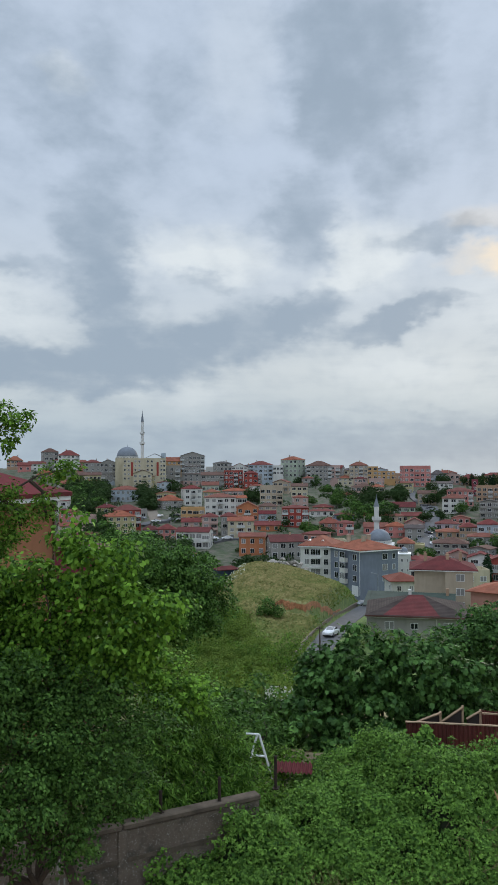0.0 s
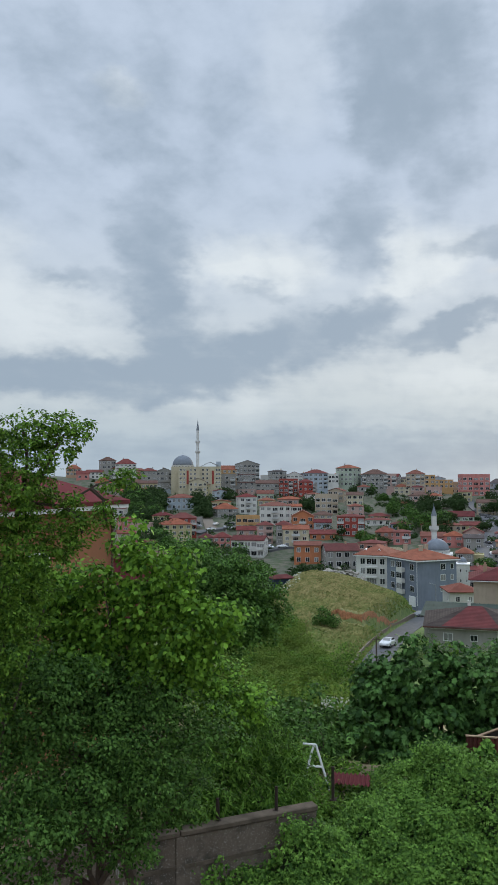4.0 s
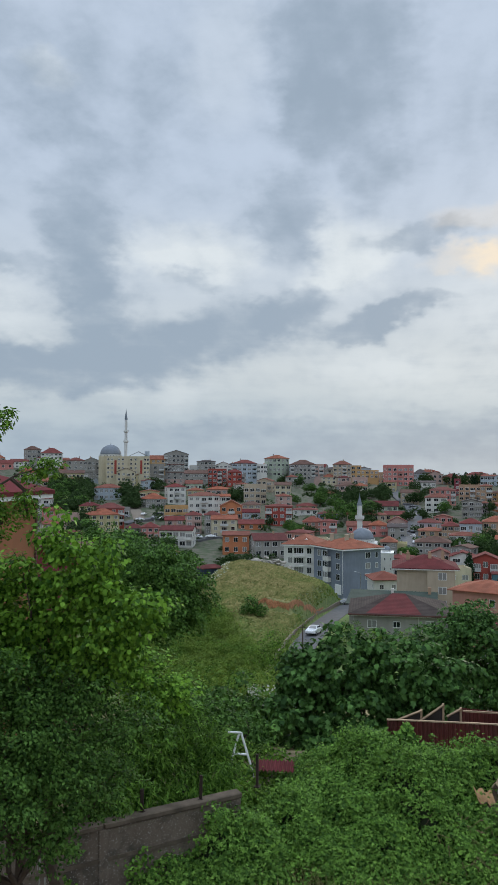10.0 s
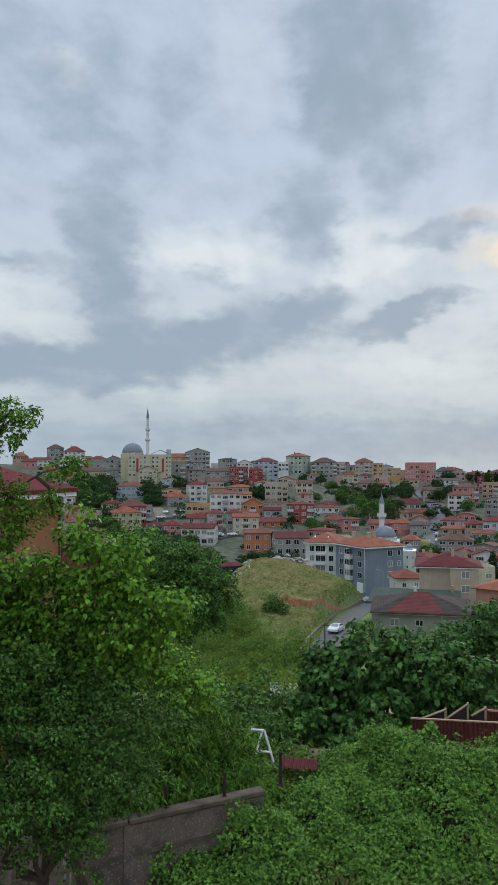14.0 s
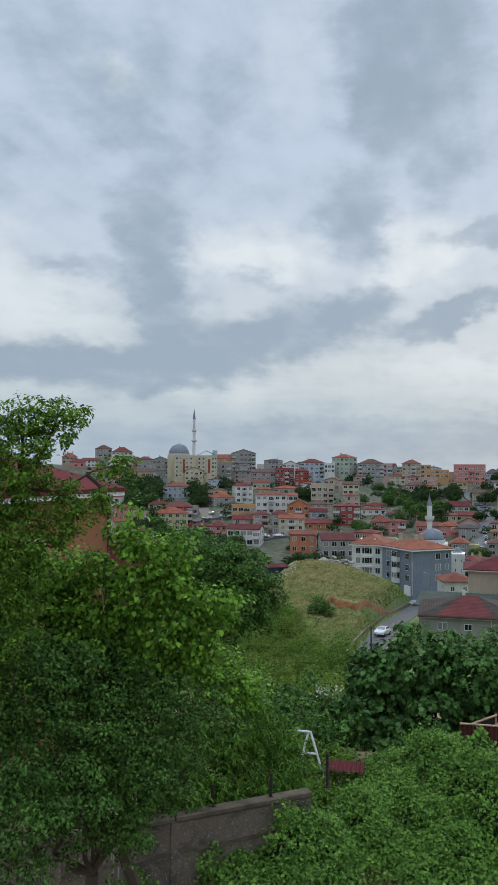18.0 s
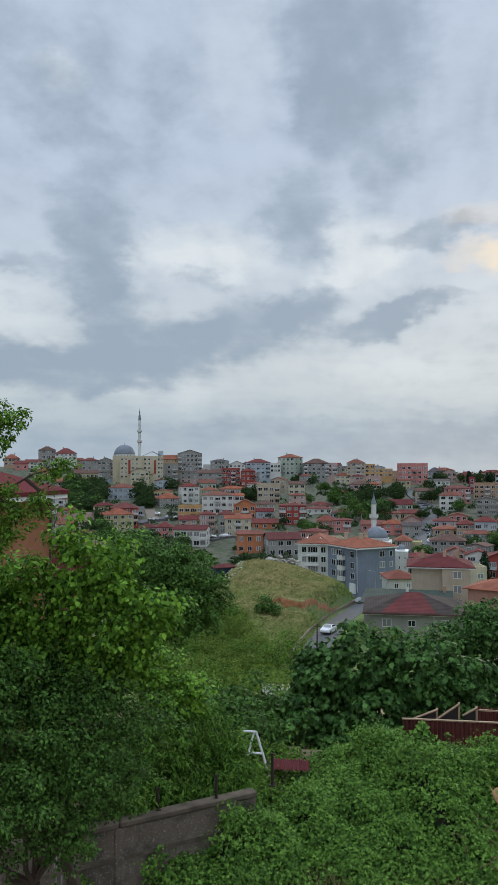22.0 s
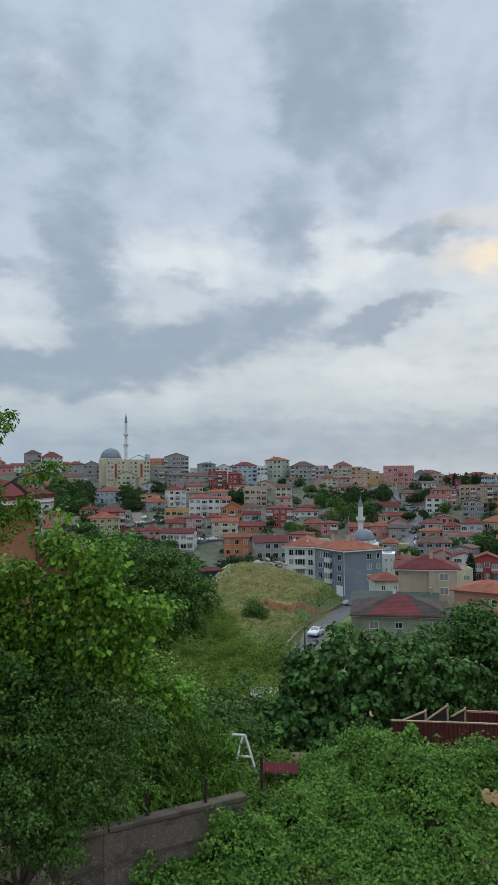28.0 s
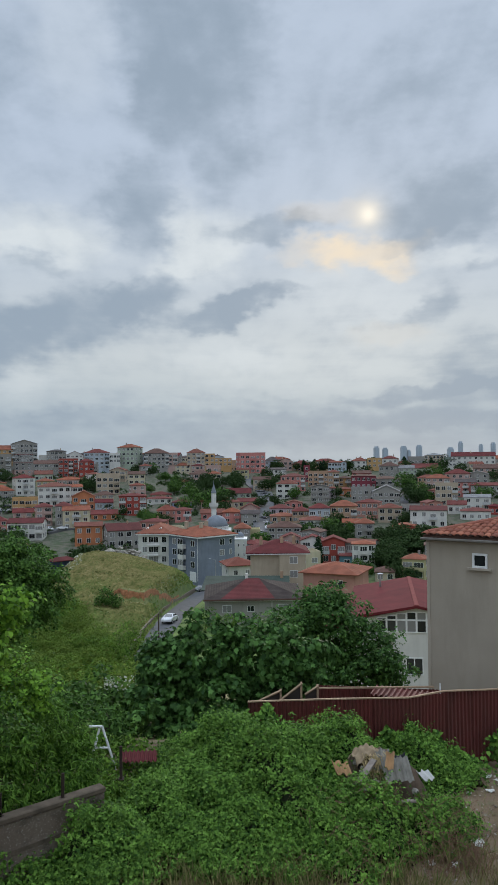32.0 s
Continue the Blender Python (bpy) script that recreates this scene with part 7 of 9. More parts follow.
# low greenery in the yards of the town
BUSHES = 460
br = np.random.RandomState(21)
px, py = [], []
homes = np.array([(o.location.x, o.location.y) for o in scene.objects if o.parent is None and o.name.startswith("house")])
while len(px) < BUSHES:
    r, a = br.uniform(228, 520), math.radians(br.uniform(-29, 20))
    q = np.array((r * math.sin(a), r * math.cos(a)))
    if np.min(np.hypot(*(homes - q).T)) > 5.2:
        px.append(q[0])
        py.append(q[1])
px, py = np.array(px), np.array(py)
bz = land(px, py)
rad = br.uniform(1.2, 3.4, BUSHES)
cc = unit(br.normal(size=(BUSHES, 60, 3))) * br.uniform(0.6, 1.05, (BUSHES, 60, 1)) * rad[:, None, None]
cc[..., 2] = np.abs(cc[..., 2]) * 1.1
P = (cc + np.stack([px, py, bz], -1)[:, None, :]).reshape(-1, 3)
N = (unit(cc) + br.normal(size=cc.shape) * 0.4).reshape(-1, 3)
green = thing("yard_greenery", pose(0, 0, 0), "dark bushes and hedges filling the yards between houses", "bushes", kind="stuff")
put("leaves", leaf_mesh("leaves", P, N, 0.75 * br.uniform(0.6, 1.3, len(P)), "tuft", WOODS), green)["kind"] = "stuff"

# ---- the near garden: wall, brambles, rubble, fence ----
def concrete_build(t, bsdf):
    broad, mid = span(t, tex_noise(t, 0.8, 4), 0.3, 0.7), span(t, tex_noise(t, 5.0, 6, 0.7), 0.3, 0.7)
    speck = span(t, tex_noise(t, 30.0, 3, 0.6), 0.60, 0.66)
    damp = span(t, tex_noise(t, 2.1, 5, 0.6), 0.52, 0.66)
    col = blend(t, broad, (0.115, 0.088, 0.066), (0.20, 0.162, 0.126))
    col = blend(t, calc(t, "MULTIPLY", mid, 0.5), col, (0.095, 0.074, 0.055))
    col = blend(t, calc(t, "MULTIPLY", damp, 0.7), col, (0.050, 0.047, 0.038))
    col = blend(t, speck, col, (0.30, 0.28, 0.25))
    t.links.new(col, bsdf.inputs["Base Color"])
    bsdf.inputs["Roughness"].default_value = 0.95
    bsdf.inputs["Specular IOR Level"].default_value = 0.1
    bumped(t, bsdf, mid, 0.6, 0.02)


CONCRETE = material("old_concrete", concrete_build)
MORTAR = plain("coping_concrete", (0.125, 0.098, 0.072), 0.95, 0, 2.2, 0.5)
wall_a, wall_b = Vector((-3.48, 16.80, 0)), Vector((-9.6, 11.75, 0))
wall_len = (wall_b - wall_a).length
wall_turn = math.degrees(math.atan2(wall_a.y - wall_b.y, wall_a.x - wall_b.x))
garden_wall = thing("garden_wall", pose(wall_b.x, wall_b.y, -8.9, 0, 0, wall_turn), "weathered grey-brown concrete garden wall with a coping", "wall")
x0 = 0.0
k = 0
for x1 in (2.35, 4.75, wall_len):
    part("wall_panel", boxes((x0 + 0.02, x1 - 0.02, -0.09, 0.09, -0.4, 1.58 + 0.02 * (k % 2)), bevel=0.015), CONCRETE, garden_wall)
    part("coping", boxes((x0 + 0.01, x1 - 0.01, -0.14, 0.14, 1.605, 1.72), bevel=0.02), MORTAR, garden_wall)
    if x1 < wall_len:
        part("pier", boxes((x1 - 0.10, x1 + 0.10, -0.13, 0.13, -0.4, 1.603), bevel=0.015), CONCRETE, garden_wall)
    x0, k = x1, k + 1
part("ledge", boxes((2.5, wall_len, -0.115, -0.092, 0.95, 1.03)), MORTAR, garden_wall)
bm = bmesh.new()
for k in range(26):
    a, z = vr.uniform(0.6, 4.3), vr.uniform(0.5, 1.5)
    add_box(bm, a, a + vr.uniform(0.01, 0.04), -0.097, -0.09, z - vr.uniform(0.1, 0.6), z)
drips = part("lime_streak", bm, plain("lime_streak", (0.30, 0.285, 0.25), 0.9, 0, 5, 0.3), garden_wall, "pale lime drips down the wall")
drips["kind"] = "stuff"
STEEL = plain("rusty_steel", (0.045, 0.032, 0.026), 0.8, 0.3, 6, 0.4)
for x, y, h, tilt in ((-5.28, 15.35, 0.5, 3), (-4.23, 16.2, 0.52, -2), (-3.14, 17.1, 0.74, 1)):
    post = thing("fence_post", pose(x, y, -7.2, tilt, 0, 0), "rusty steel fence post standing on the wall", "post", "posts on the wall")
    part("shaft", boxes((-0.03, 0.03, -0.03, 0.03, 0.003, h), bevel=0.005), STEEL, post)
    part("base_plate", boxes((-0.06, 0.06, -0.06, 0.06, 0.0, 0.02)), STEEL, post)

# white steel trestle behind the peach
WHITE = plain("white_enamel", (0.68, 0.68, 0.66), 0.5, 0, 4, 0.2)
trestle = thing("trestle", pose(-4.6, 21.9, -8.9), "white painted steel tube trestle among the bushes", "trestle")
for name, a, b in (("crossbar", (-0.3, 0, 1.2), (0.08, 0.03, 1.19)), ("leg", (0.03, 0.03, 1.2), (-0.28, -0.2, 0.0)), ("leg", (0.08, 0.03, 1.2), (0.5, -0.1, 0.0)), ("brace", (-0.12, -0.09, 0.62), (0.28, -0.04, 0.6))):
    bm = bmesh.new()
    tube(bm, a, b, 0.035, 0.035, 8)
    part(name, bm, WHITE, trestle)
lowroof = thing("sheet_roof", pose(-3.1, 20.4, -8.9), "small rusty red corrugated sheet roof amid brambles", "shed roof")


def corrugated(w, h, pitch=0.11, depth=0.022, thick=0.004):
    """A ribbed sheet in the xz plane, ribs upright."""
    n = int(w / pitch * 4)
    xs = np.linspace(0, w, n + 1)
    ph = np.arange(n + 1) % 4
    ys = np.where((ph == 0) | (ph == 1), -depth, depth)
    vs, fs = [], []
    for x, y in zip(xs, ys):
        vs += [(x, y, 0), (x, y, h), (x, y + thick, 0), (x, y + thick, h)]
    for q in range(n):
        a, b = q * 4, q * 4 + 4
        fs += [(a, b, b + 1, a + 1), (a + 2, a + 3, b + 3, b + 2), (a + 1, b + 1, b + 3, a + 3)]
    return vs, fs


def rust_build(t, bsdf):
    pos = t.nodes.new("ShaderNodeNewGeometry").outputs["Position"]
    st = t.nodes.new("ShaderNodeMapping")
    st.inputs["Scale"].default_value = (1, 1, 0.25)
    t.links.new(pos, st.inputs["Vector"])
    rnd = t.nodes.new("ShaderNodeObjectInfo").outputs["Random"]
    a = span(t, tex_noise(t, 1.8, 5, 0.6, st.outputs[0]), 0.35, 0.7)
    b = tex_noise(t, 11.0, 5, 0.7)
    col = blend(t, a, (0.125, 0.020, 0.015), (0.078, 0.020, 0.014))
    col = blend(t, span(t, b, 0.55, 0.75, 0, 0.5), col, (0.10, 0.05, 0.032))
    col = blend(t, calc(t, "MULTIPLY", rnd, 0.35), col, (0.09, 0.03, 0.022))
    t.links.new(col, bsdf.inputs["Base Color"])
    bsdf.inputs["Roughness"].default_value = 0.7
    bumped(t, bsdf, b, 0.15, 0.01)


RUST = material("rusted_red_sheet", rust_build)
v, f = corrugated(1.0, 0.6)
put("sheet", mesh_of("sheet", v, f, [plain("red_oxide", (0.105, 0.020, 0.022), 0.8, 0, 3, 0.3)]), lowroof, pose(-0.65, -0.05, 0.78, -84, 0, 4))
for x, y in ((-0.5, -0.4), (0.3, -0.35), (-0.5, 0.4), (0.3, 0.42)):
    part("post", boxes((x - 0.03, x + 0.03, y - 0.03, y + 0.03, 0, 0.55)), BARK, lowroof)

TIMBER = plain("raw_timber", (0.36, 0.25, 0.16), 0.8, 0, 4, 0.3)
fence = thing("sheet_fence", pose(0, 0, -8.9), "rusted dark red corrugated sheet fence with a timber rail", "fence")
line = [(-0.3, 22.0), (2.15, 21.73), (4.28, 21.5), (5.37, 21.9), (7.1, 22.15), (11.5, 22.9)]
tops = (1.82, 1.96, 2.05, 2.1, 2.06, 2.06)
for (a, b), (ha, hb) in zip(zip(line, line[1:]), zip(tops, tops[1:])):
    a3, b3 = Vector((*a, 0)), Vector((*b, 0))
    L = (b3 - a3).length
    n = max(1, int(round(L / 0.86)))
    turn = math.degrees(math.atan2(b3.y - a3.y, b3.x - a3.x))
    for q in range(n):
        p = a3.lerp(b3, q / n)
        h = ha + (hb - ha) * (q + 0.5) / n
        v, f = corrugated(L / n + 0.05, h)
        put("sheet", mesh_of("sheet", v, f, [RUST]), fence, pose(p.x, p.y + 0.006 * (q % 2), 0, tr.uniform(-1.2, 1.2), tr.uniform(-0.6, 0.6), turn))
    bm = bmesh.new()
    d = Vector((math.cos(radians(turn)), math.sin(radians(turn)), 0))
    s = Vector((-d.y, d.x, 0)) * 0.03
    vs = [bm.verts.new(c) for c in (a3 - s * 1.6 + Vector((0, 0, ha)), b3 - s * 1.6 + Vector((0, 0, hb)), b3 + s + Vector((0, 0, hb)), a3 + s + Vector((0, 0, ha)))]
    vs += [bm.verts.new(c.co + Vector((0, 0, 0.032))) for c in vs]
    for q in ((0, 3, 2, 1), (4, 5, 6, 7), (0, 1, 5, 4), (1, 2, 6, 5), (2, 3, 7, 6), (3, 0, 4, 7)):
        bm.faces.new([vs[i] for i in q])
    part("rail", bm, TIMBER, fence, "pale timber rail")
# timber trusses at the fence's end
for x, hl, hr_ in ((0.05, 1.78, 2.08), (0.66, 1.78, 2.28), (1.40, 1.95, 2.2)):
    w = 0.62 if x < 1.2 else 0.36
    truss = thing("roof_truss", pose(x, 22.34, -8.9), "raw timber lean-to truss behind the fence", "timber frame", "timber trusses")
    part("post", boxes((w - 0.03, w + 0.03, -0.03, 0.03, 0.0, hr_), bevel=0.005), TIMBER, truss)
    bm = bmesh.new()
    tube(bm, (-0.02, -0.05, hl - 0.02), (w + 0.02, -0.05, hr_ - 0.02), 0.035, 0.035, 4)
    part("rafter", bm, TIMBER, truss)
    # dark panel that fills the opening under each rafter
    bm = bmesh.new()
    vs = [bm.verts.new(c) for c in ((0, 0.01, 1.2), (w - 0.03, 0.01, 1.2), (w - 0.03, 0.01, hr_ - 0.06), (0, 0.01, hl - 0.06), (0, 0.02, 1.2), (w - 0.03, 0.02, 1.2), (w - 0.03, 0.02, hr_ - 0.06), (0, 0.02, hl - 0.06))]
    for q in ((0, 1, 2, 3), (4, 7, 6, 5), (0, 4, 5, 1), (1, 5, 6, 2), (2, 6, 7, 3), (3, 7, 4, 0)):
        bm.faces.new([vs[i] for i in q])
    part("boarding", bm, plain("dark_fill", (0.05, 0.04, 0.035), 0.9), truss, "dark panel filling the truss")
back = thing("sheet_fence", pose(0, 0, -10.2), "rusted red corrugated fence at the back of the yard", "fence")
for q in range(5):
    v, f = corrugated(0.84, 2.84)
    put("sheet", mesh_of("sheet", v, f, [RUST]), back, pose(1.9 + 0.8 * q * 0.98, 24.5 - 0.16 * q * 0.8, 0, 0, 0, -9))
part("rail", boxes((1.95, 5.6, 24.0, 24.05, 2.86, 2.91)), TIMBER, back, m=pose(0, 0, 0))
leanto = thing("lean_to_roof", pose(3.5, 23.9, -7.4), "rusted corrugated lean-to roof behind the fence", "shed roof")
v, f = corrugated(2.6, 0.8, 0.16, 0.03)
put("sheet", mesh_of("sheet", v, f, [RUST]), leanto, pose(0, -0.35, 0.02, -87, 0, -24))
for x, y in ((0.3, -0.6), (1.8, -1.2)):
    part("post", boxes((x - 0.04, x + 0.04, y - 0.04, y + 0.04, -2.2, 0.0)), TIMBER, leanto)
stake = thing("stake", pose(5.35, 22.25, -8.9), "white-topped timber stake behind the fence", "stake")
part("shaft", boxes((-0.018, 0.018, -0.018, 0.018, 0, 2.22)), WHITE, stake)


# ---- brambles ----
# yellower tip leaves, colour raised further to stand in for highlights
VINE_TIP_LIT = leafy("leaf_bramble_tip_lit", (0.032, 0.088, 0.012), (0.245, 0.420, 0.070), 0.6, 0.22)
def swell(x, y):
    """Height of the bramble thicket over the yard."""
    h = 1.75 * ease(y, 15.1, 19.6) * (1 - 0.82 * ease(y, 19.5, 21.2) * ease(x, -0.9, 0.6)) * (1 - 0.35 * ease(y, 20.6, 22.2)) * ease(x, -3.9, -0.6) * (1 - ease(x, 2.2, 4.2))
    h = h * (1 - 0.3 * np.exp(-(((x + 1.7) / 1.0) ** 2)))
    h = h + 0.55 * ease(y, 14.6, 15.6) * (1 - ease(y, 16.2, 17.2)) * ease(x, -5.8, -4.6) * (1 - ease(x, -3.4, -2.2))
    h = h * (1 - ease(x, 2.7, 3.7) * (1 - ease(y, 16.5, 17.2)))
    h = h + 0.35 * np.exp(-(((x + 2.6) / 1.2) ** 2 + ((y - 18.0) / 1.0) ** 2))
    h = h + 0.85 * np.exp(-(((x - 3.25) / 0.85) ** 2 + ((y - 17.3) / 0.5) ** 2)) + 0.95 * np.exp(-(((x - 4.1) / 1.5) ** 2 + ((y - 20.9) / 0.7) ** 2)) + 0.95 * np.exp(-(((x - 4.35) / 0.5) ** 2 + ((y - 18.1) / 0.55) ** 2))
    h = h + 0.75 * np.exp(-(((x + 3.3) / 0.9) ** 2 + ((y - 16.6) / 0.7) ** 2))
    h = h * (1 - 0.95 * np.exp(-(((x - 3.0) / 1.15) ** 2 + ((y - 18.45) / 0.7) ** 2)))
    n = 0.36 * np.sin(x * 2.1 + 0.5) * np.cos(y * 1.7) + 0.2 * np.sin(x * 7.3 + 2 * np.sin(y * 2.2)) * np.cos(y * 6.1 + x) + 0.26 * np.sin(x * 4.3 + y * 3.1) + 0.1 * np.cos(y * 6.2 - x * 3.7)
    return h + n * np.clip(h, 0, 1)


thicket = thing("bramble_thicket", pose(0, 0, -8.9), "thick mound of green brambles over the yard", "brambles", kind="stuff")
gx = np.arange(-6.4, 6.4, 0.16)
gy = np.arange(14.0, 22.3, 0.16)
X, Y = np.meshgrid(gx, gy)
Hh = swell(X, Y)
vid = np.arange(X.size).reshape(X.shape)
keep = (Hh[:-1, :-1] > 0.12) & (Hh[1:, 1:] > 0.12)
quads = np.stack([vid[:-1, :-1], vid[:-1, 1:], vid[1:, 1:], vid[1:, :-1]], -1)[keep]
# dark sheet below the leaves; its colour stands in for shade inside the thicket
stems = put("stems", mesh_of("stems", np.stack([X, Y, np.maximum(Hh - 0.28, 0.0)], -1).reshape(-1, 3), [tuple(q) for q in quads.tolist()], [plain("bramble_shade", (0.020, 0.026, 0.011), 0.95, 0, 6, 0.4)], smooth=True), thicket)
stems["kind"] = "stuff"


def scatter(n, x0, x1, y0, y1, least):
    x, y = vr.uniform(x0, x1, n), vr.uniform(y0, y1, n)
    h = swell(x, y)
    ok = h > least * vr.uniform(0.3, 1.6, n)
    return x[ok], y[ok], h[ok]


def normal_at(x, y):
    e = 0.15
    return unit(np.stack([-(swell(x + e, y) - swell(x - e, y)) / (2 * e), -(swell(x, y + e) - swell(x, y - e)) / (2 * e), np.ones_like(x)], -1))


cx_, cy_, ch_ = scatter(15000, -6.4, 6.4, 14.0, 22.3, 0.2)
cn = normal_at(cx_, cy_)
per = 9
C = np.stack([cx_, cy_, ch_], -1) + cn * vr.normal(size=(len(cx_), 1)) * 0.17
P = (C[:, None, :] + vr.normal(size=(len(C), per, 3)) * np.array([0.10, 0.10, 0.06])).reshape(-1, 3)
N = (cn[:, None, :] * 0.9 + np.array([0, -0.25, 0.25]) + vr.normal(size=(len(C), per, 3)) * 0.6).reshape(-1, 3)
lv = put("leaves", leaf_mesh("leaves", P, N, 0.062 * vr.uniform(0.5, 1.35, len(P)), "trefoil", VINE), thicket)
lv["kind"] = "stuff"
# domed sprays that lie over one another
sx, sy, sh = scatter(5200, -6.4, 6.4, 14.0, 22.3, 0.22)
sn = normal_at(sx, sy)
per = 32
way = unit(vr.normal(size=(len(sx), per, 3)) + sn[:, None, :] * 0.8 + np.array([0, -0.1, 0.6]))
R = 0.22 * vr.uniform(0.5, 1.5, (len(sx), 1, 1))
P = np.stack([sx, sy, sh], -1)[:, None, :] + way * R * np.array([1, 1, 0.75]) * vr.uniform(0.6, 1.05, (len(sx), per, 1))
N = way * 0.7 + np.array([0, -0.15, 0.6]) + vr.normal(size=way.shape) * 0.35
put("sprays", leaf_mesh("sprays", P.reshape(-1, 3), N.reshape(-1, 3), 0.060 * vr.uniform(0.6, 1.3, P.shape[0] * per), "trefoil", VINE, (way * np.array([1, 1, 0.3]) - np.array([0, 0, 0.3])).reshape(-1, 3)), thicket)["kind"] = "stuff"
# arching canes with their leaves
sx, sy, sh = scatter(4200, -6.4, 6.4, 14.0, 22.3, 0.25)
sn = normal_at(sx, sy)
m = len(sx)
way = unit(sn * 0.7 + vr.normal(size=(m, 3)) * np.array([0.7, 0.7, 0.25]) + np.array([0, -0.2, 0.35]))
L = vr.uniform(0.2, 0.75, m)
per = 9
u = (np.arange(per) + 0.5) / per
P = np.stack([sx, sy, sh - 0.08], -1)[:, None, :] + way[:, None, :] * (L[:, None] * u)[..., None]
P[..., 2] -= 0.45 * L[:, None] * u ** 2
e1 = unit(np.cross(way, vr.normal(size=(m, 3))))
e2 = np.cross(way, e1)
ang = np.arange(per) * 2.4 + vr.uniform(0, 6.3, (m, 1))
out = np.cos(ang)[..., None] * e1[:, None, :] + np.sin(ang)[..., None] * e2[:, None, :]
N = way[:, None, :] * 0.3 + np.array([0, -0.2, 0.7]) + vr.normal(size=(m, per, 3)) * 0.3
put("canes", leaf_mesh("canes", P.reshape(-1, 3), N.reshape(-1, 3), (0.074 * vr.uniform(0.6, 1.3, (m, per)) * (1 - 0.4 * u ** 3)).ravel(), "trefoil", VINE_TIP_LIT, (out + way[:, None, :] * 0.4 - np.array([0, 0, 0.3])).reshape(-1, 3)), thicket)["kind"] = "stuff"
bm = bmesh.new()
for k in range(520):
    x, y = vr.uniform(1.2, 5.2), vr.uniform(15.9, 18.2)
    if k % 2:
        x, y = vr.normal() * 0.35 + 4.2, vr.normal() * 0.5 + 17.0
    a = Vector((x, y, float(max(swell(x, y), 0)) - 0.05))
    b = a + Vector((vr.uniform(-0.5, 0.5), vr.uniform(-0.5, 0.1), vr.uniform(0.0, 0.45)))
    tube(bm, a, b, 0.008, 0.004, 4)
    tube(bm, b, b + Vector((vr.uniform(-0.3, 0.3), vr.uniform(-0.3, 0.1), vr.uniform(-0.4, 0.0))), 0.006, 0.003, 4)
dead = part("dead_canes", bm, plain("dry_cane", (0.20, 0.12, 0.075), 0.9, 0, 5, 0.35), thicket, "dry brown canes")
dead["kind"] = "stuff"
# shoots that climb the fence
for fx, fy, wide, tall in ((4.1, 21.35, 1.5, 1.25), (7.0, 21.75, 0.45, 1.2), (0.1, 21.75, 0.8, 1.75), (1.5, 21.6, 0.5, 0.9), (5.3, 21.2, 0.9, 0.7)):
    vine = thing("climbing_vine", pose(fx, fy, -8.9), "green creeper climbing the rusted sheet fence", "creeper", "creepers on the fence")
    n = int(900 * wide)
    px = vr.normal(size=n) * wide * 0.45
    top_h = tall * (0.45 + 0.55 * np.cos(np.clip(px / wide, -1.2, 1.2) * 1.3) + 0.12 * np.sin(px * 9))
    pz = np.maximum(top_h, 0.1) * vr.uniform(0.0, 1.0, n) ** 0.6
    Pv = np.stack([px, -np.abs(vr.normal(size=n)) * 0.12 - 0.03, pz], -1)
    put("leaves", leaf_mesh("leaves", Pv, vr.normal(size=(n, 3)) * 0.4 + np.array([0, -0.8, 0.5]), 0.13 * vr.uniform(0.6, 1.2, n), "heart", VINE), vine)["kind"] = "stuff"
    bm = bmesh.new()
    for k in range(6):
        wood(bm, (vr.uniform(-wide / 3, wide / 3), -0.03, 0), (vr.uniform(-wide / 2, wide / 2), -0.05, tall * vr.uniform(0.5, 1)), 0.012, 0.005, 3, 0.05)
    part("stem", bm, BARK, vine)

for fx, fy, wide, tall in ((-5.30, 15.10, 0.3, 1.0), (-6.55, 14.05, 0.5, 0.8)):
    vine = thing("climbing_vine", pose(fx, fy, -8.9, 0, 0, wall_turn), "green creeper hanging on the concrete wall", "creeper", "creepers on the wall")
    n = int(700 * wide)
    px = vr.normal(size=n) * wide * 0.5
    pz = tall * (0.25 + 0.75 * vr.rand(n)) + 0.1 * np.sin(px * 11)
    put("leaves", leaf_mesh("leaves", np.stack([px, -np.abs(vr.normal(size=n)) * 0.06 - 0.02, pz], -1), vr.normal(size=(n, 3)) * 0.4 + np.array([0, -0.8, 0.5]), 0.07 * vr.uniform(0.6, 1.2, n), "heart", VINE), vine)["kind"] = "stuff"
    bm = bmesh.new()
    for k in range(4):
        wood(bm, (vr.uniform(-wide / 3, wide / 3), -0.03, 0), (vr.uniform(-wide / 2, wide / 2), -0.05, tall * vr.uniform(0.6, 1)), 0.008, 0.004, 3, 0.05)
    part("stem", bm, BARK, vine)

# ---- rubble heap ----
heap_z = -8.9
SOIL = plain("heap_soil", (0.10, 0.07, 0.048), 0.95, 0, 3, 0.4)
ASBESTOS = plain("old_fibre_cement", (0.21, 0.195, 0.165), 0.95, 0, 4, 0.35)
OCHRE = plain("ochre_sheet", (0.33, 0.195, 0.095), 0.85, 0, 4, 0.3)
GREYWOOD = plain("grey_plank", (0.24, 0.20, 0.165), 0.9, 0, 5, 0.35)
heap = thing("earth_heap", pose(2.9, 19.1, heap_z), "heap of brown earth under the rubble", "heap", kind="stuff")
bm = bmesh.new()
bmesh.ops.create_grid(bm, x_segments=30, y_segments=24, size=1.0)
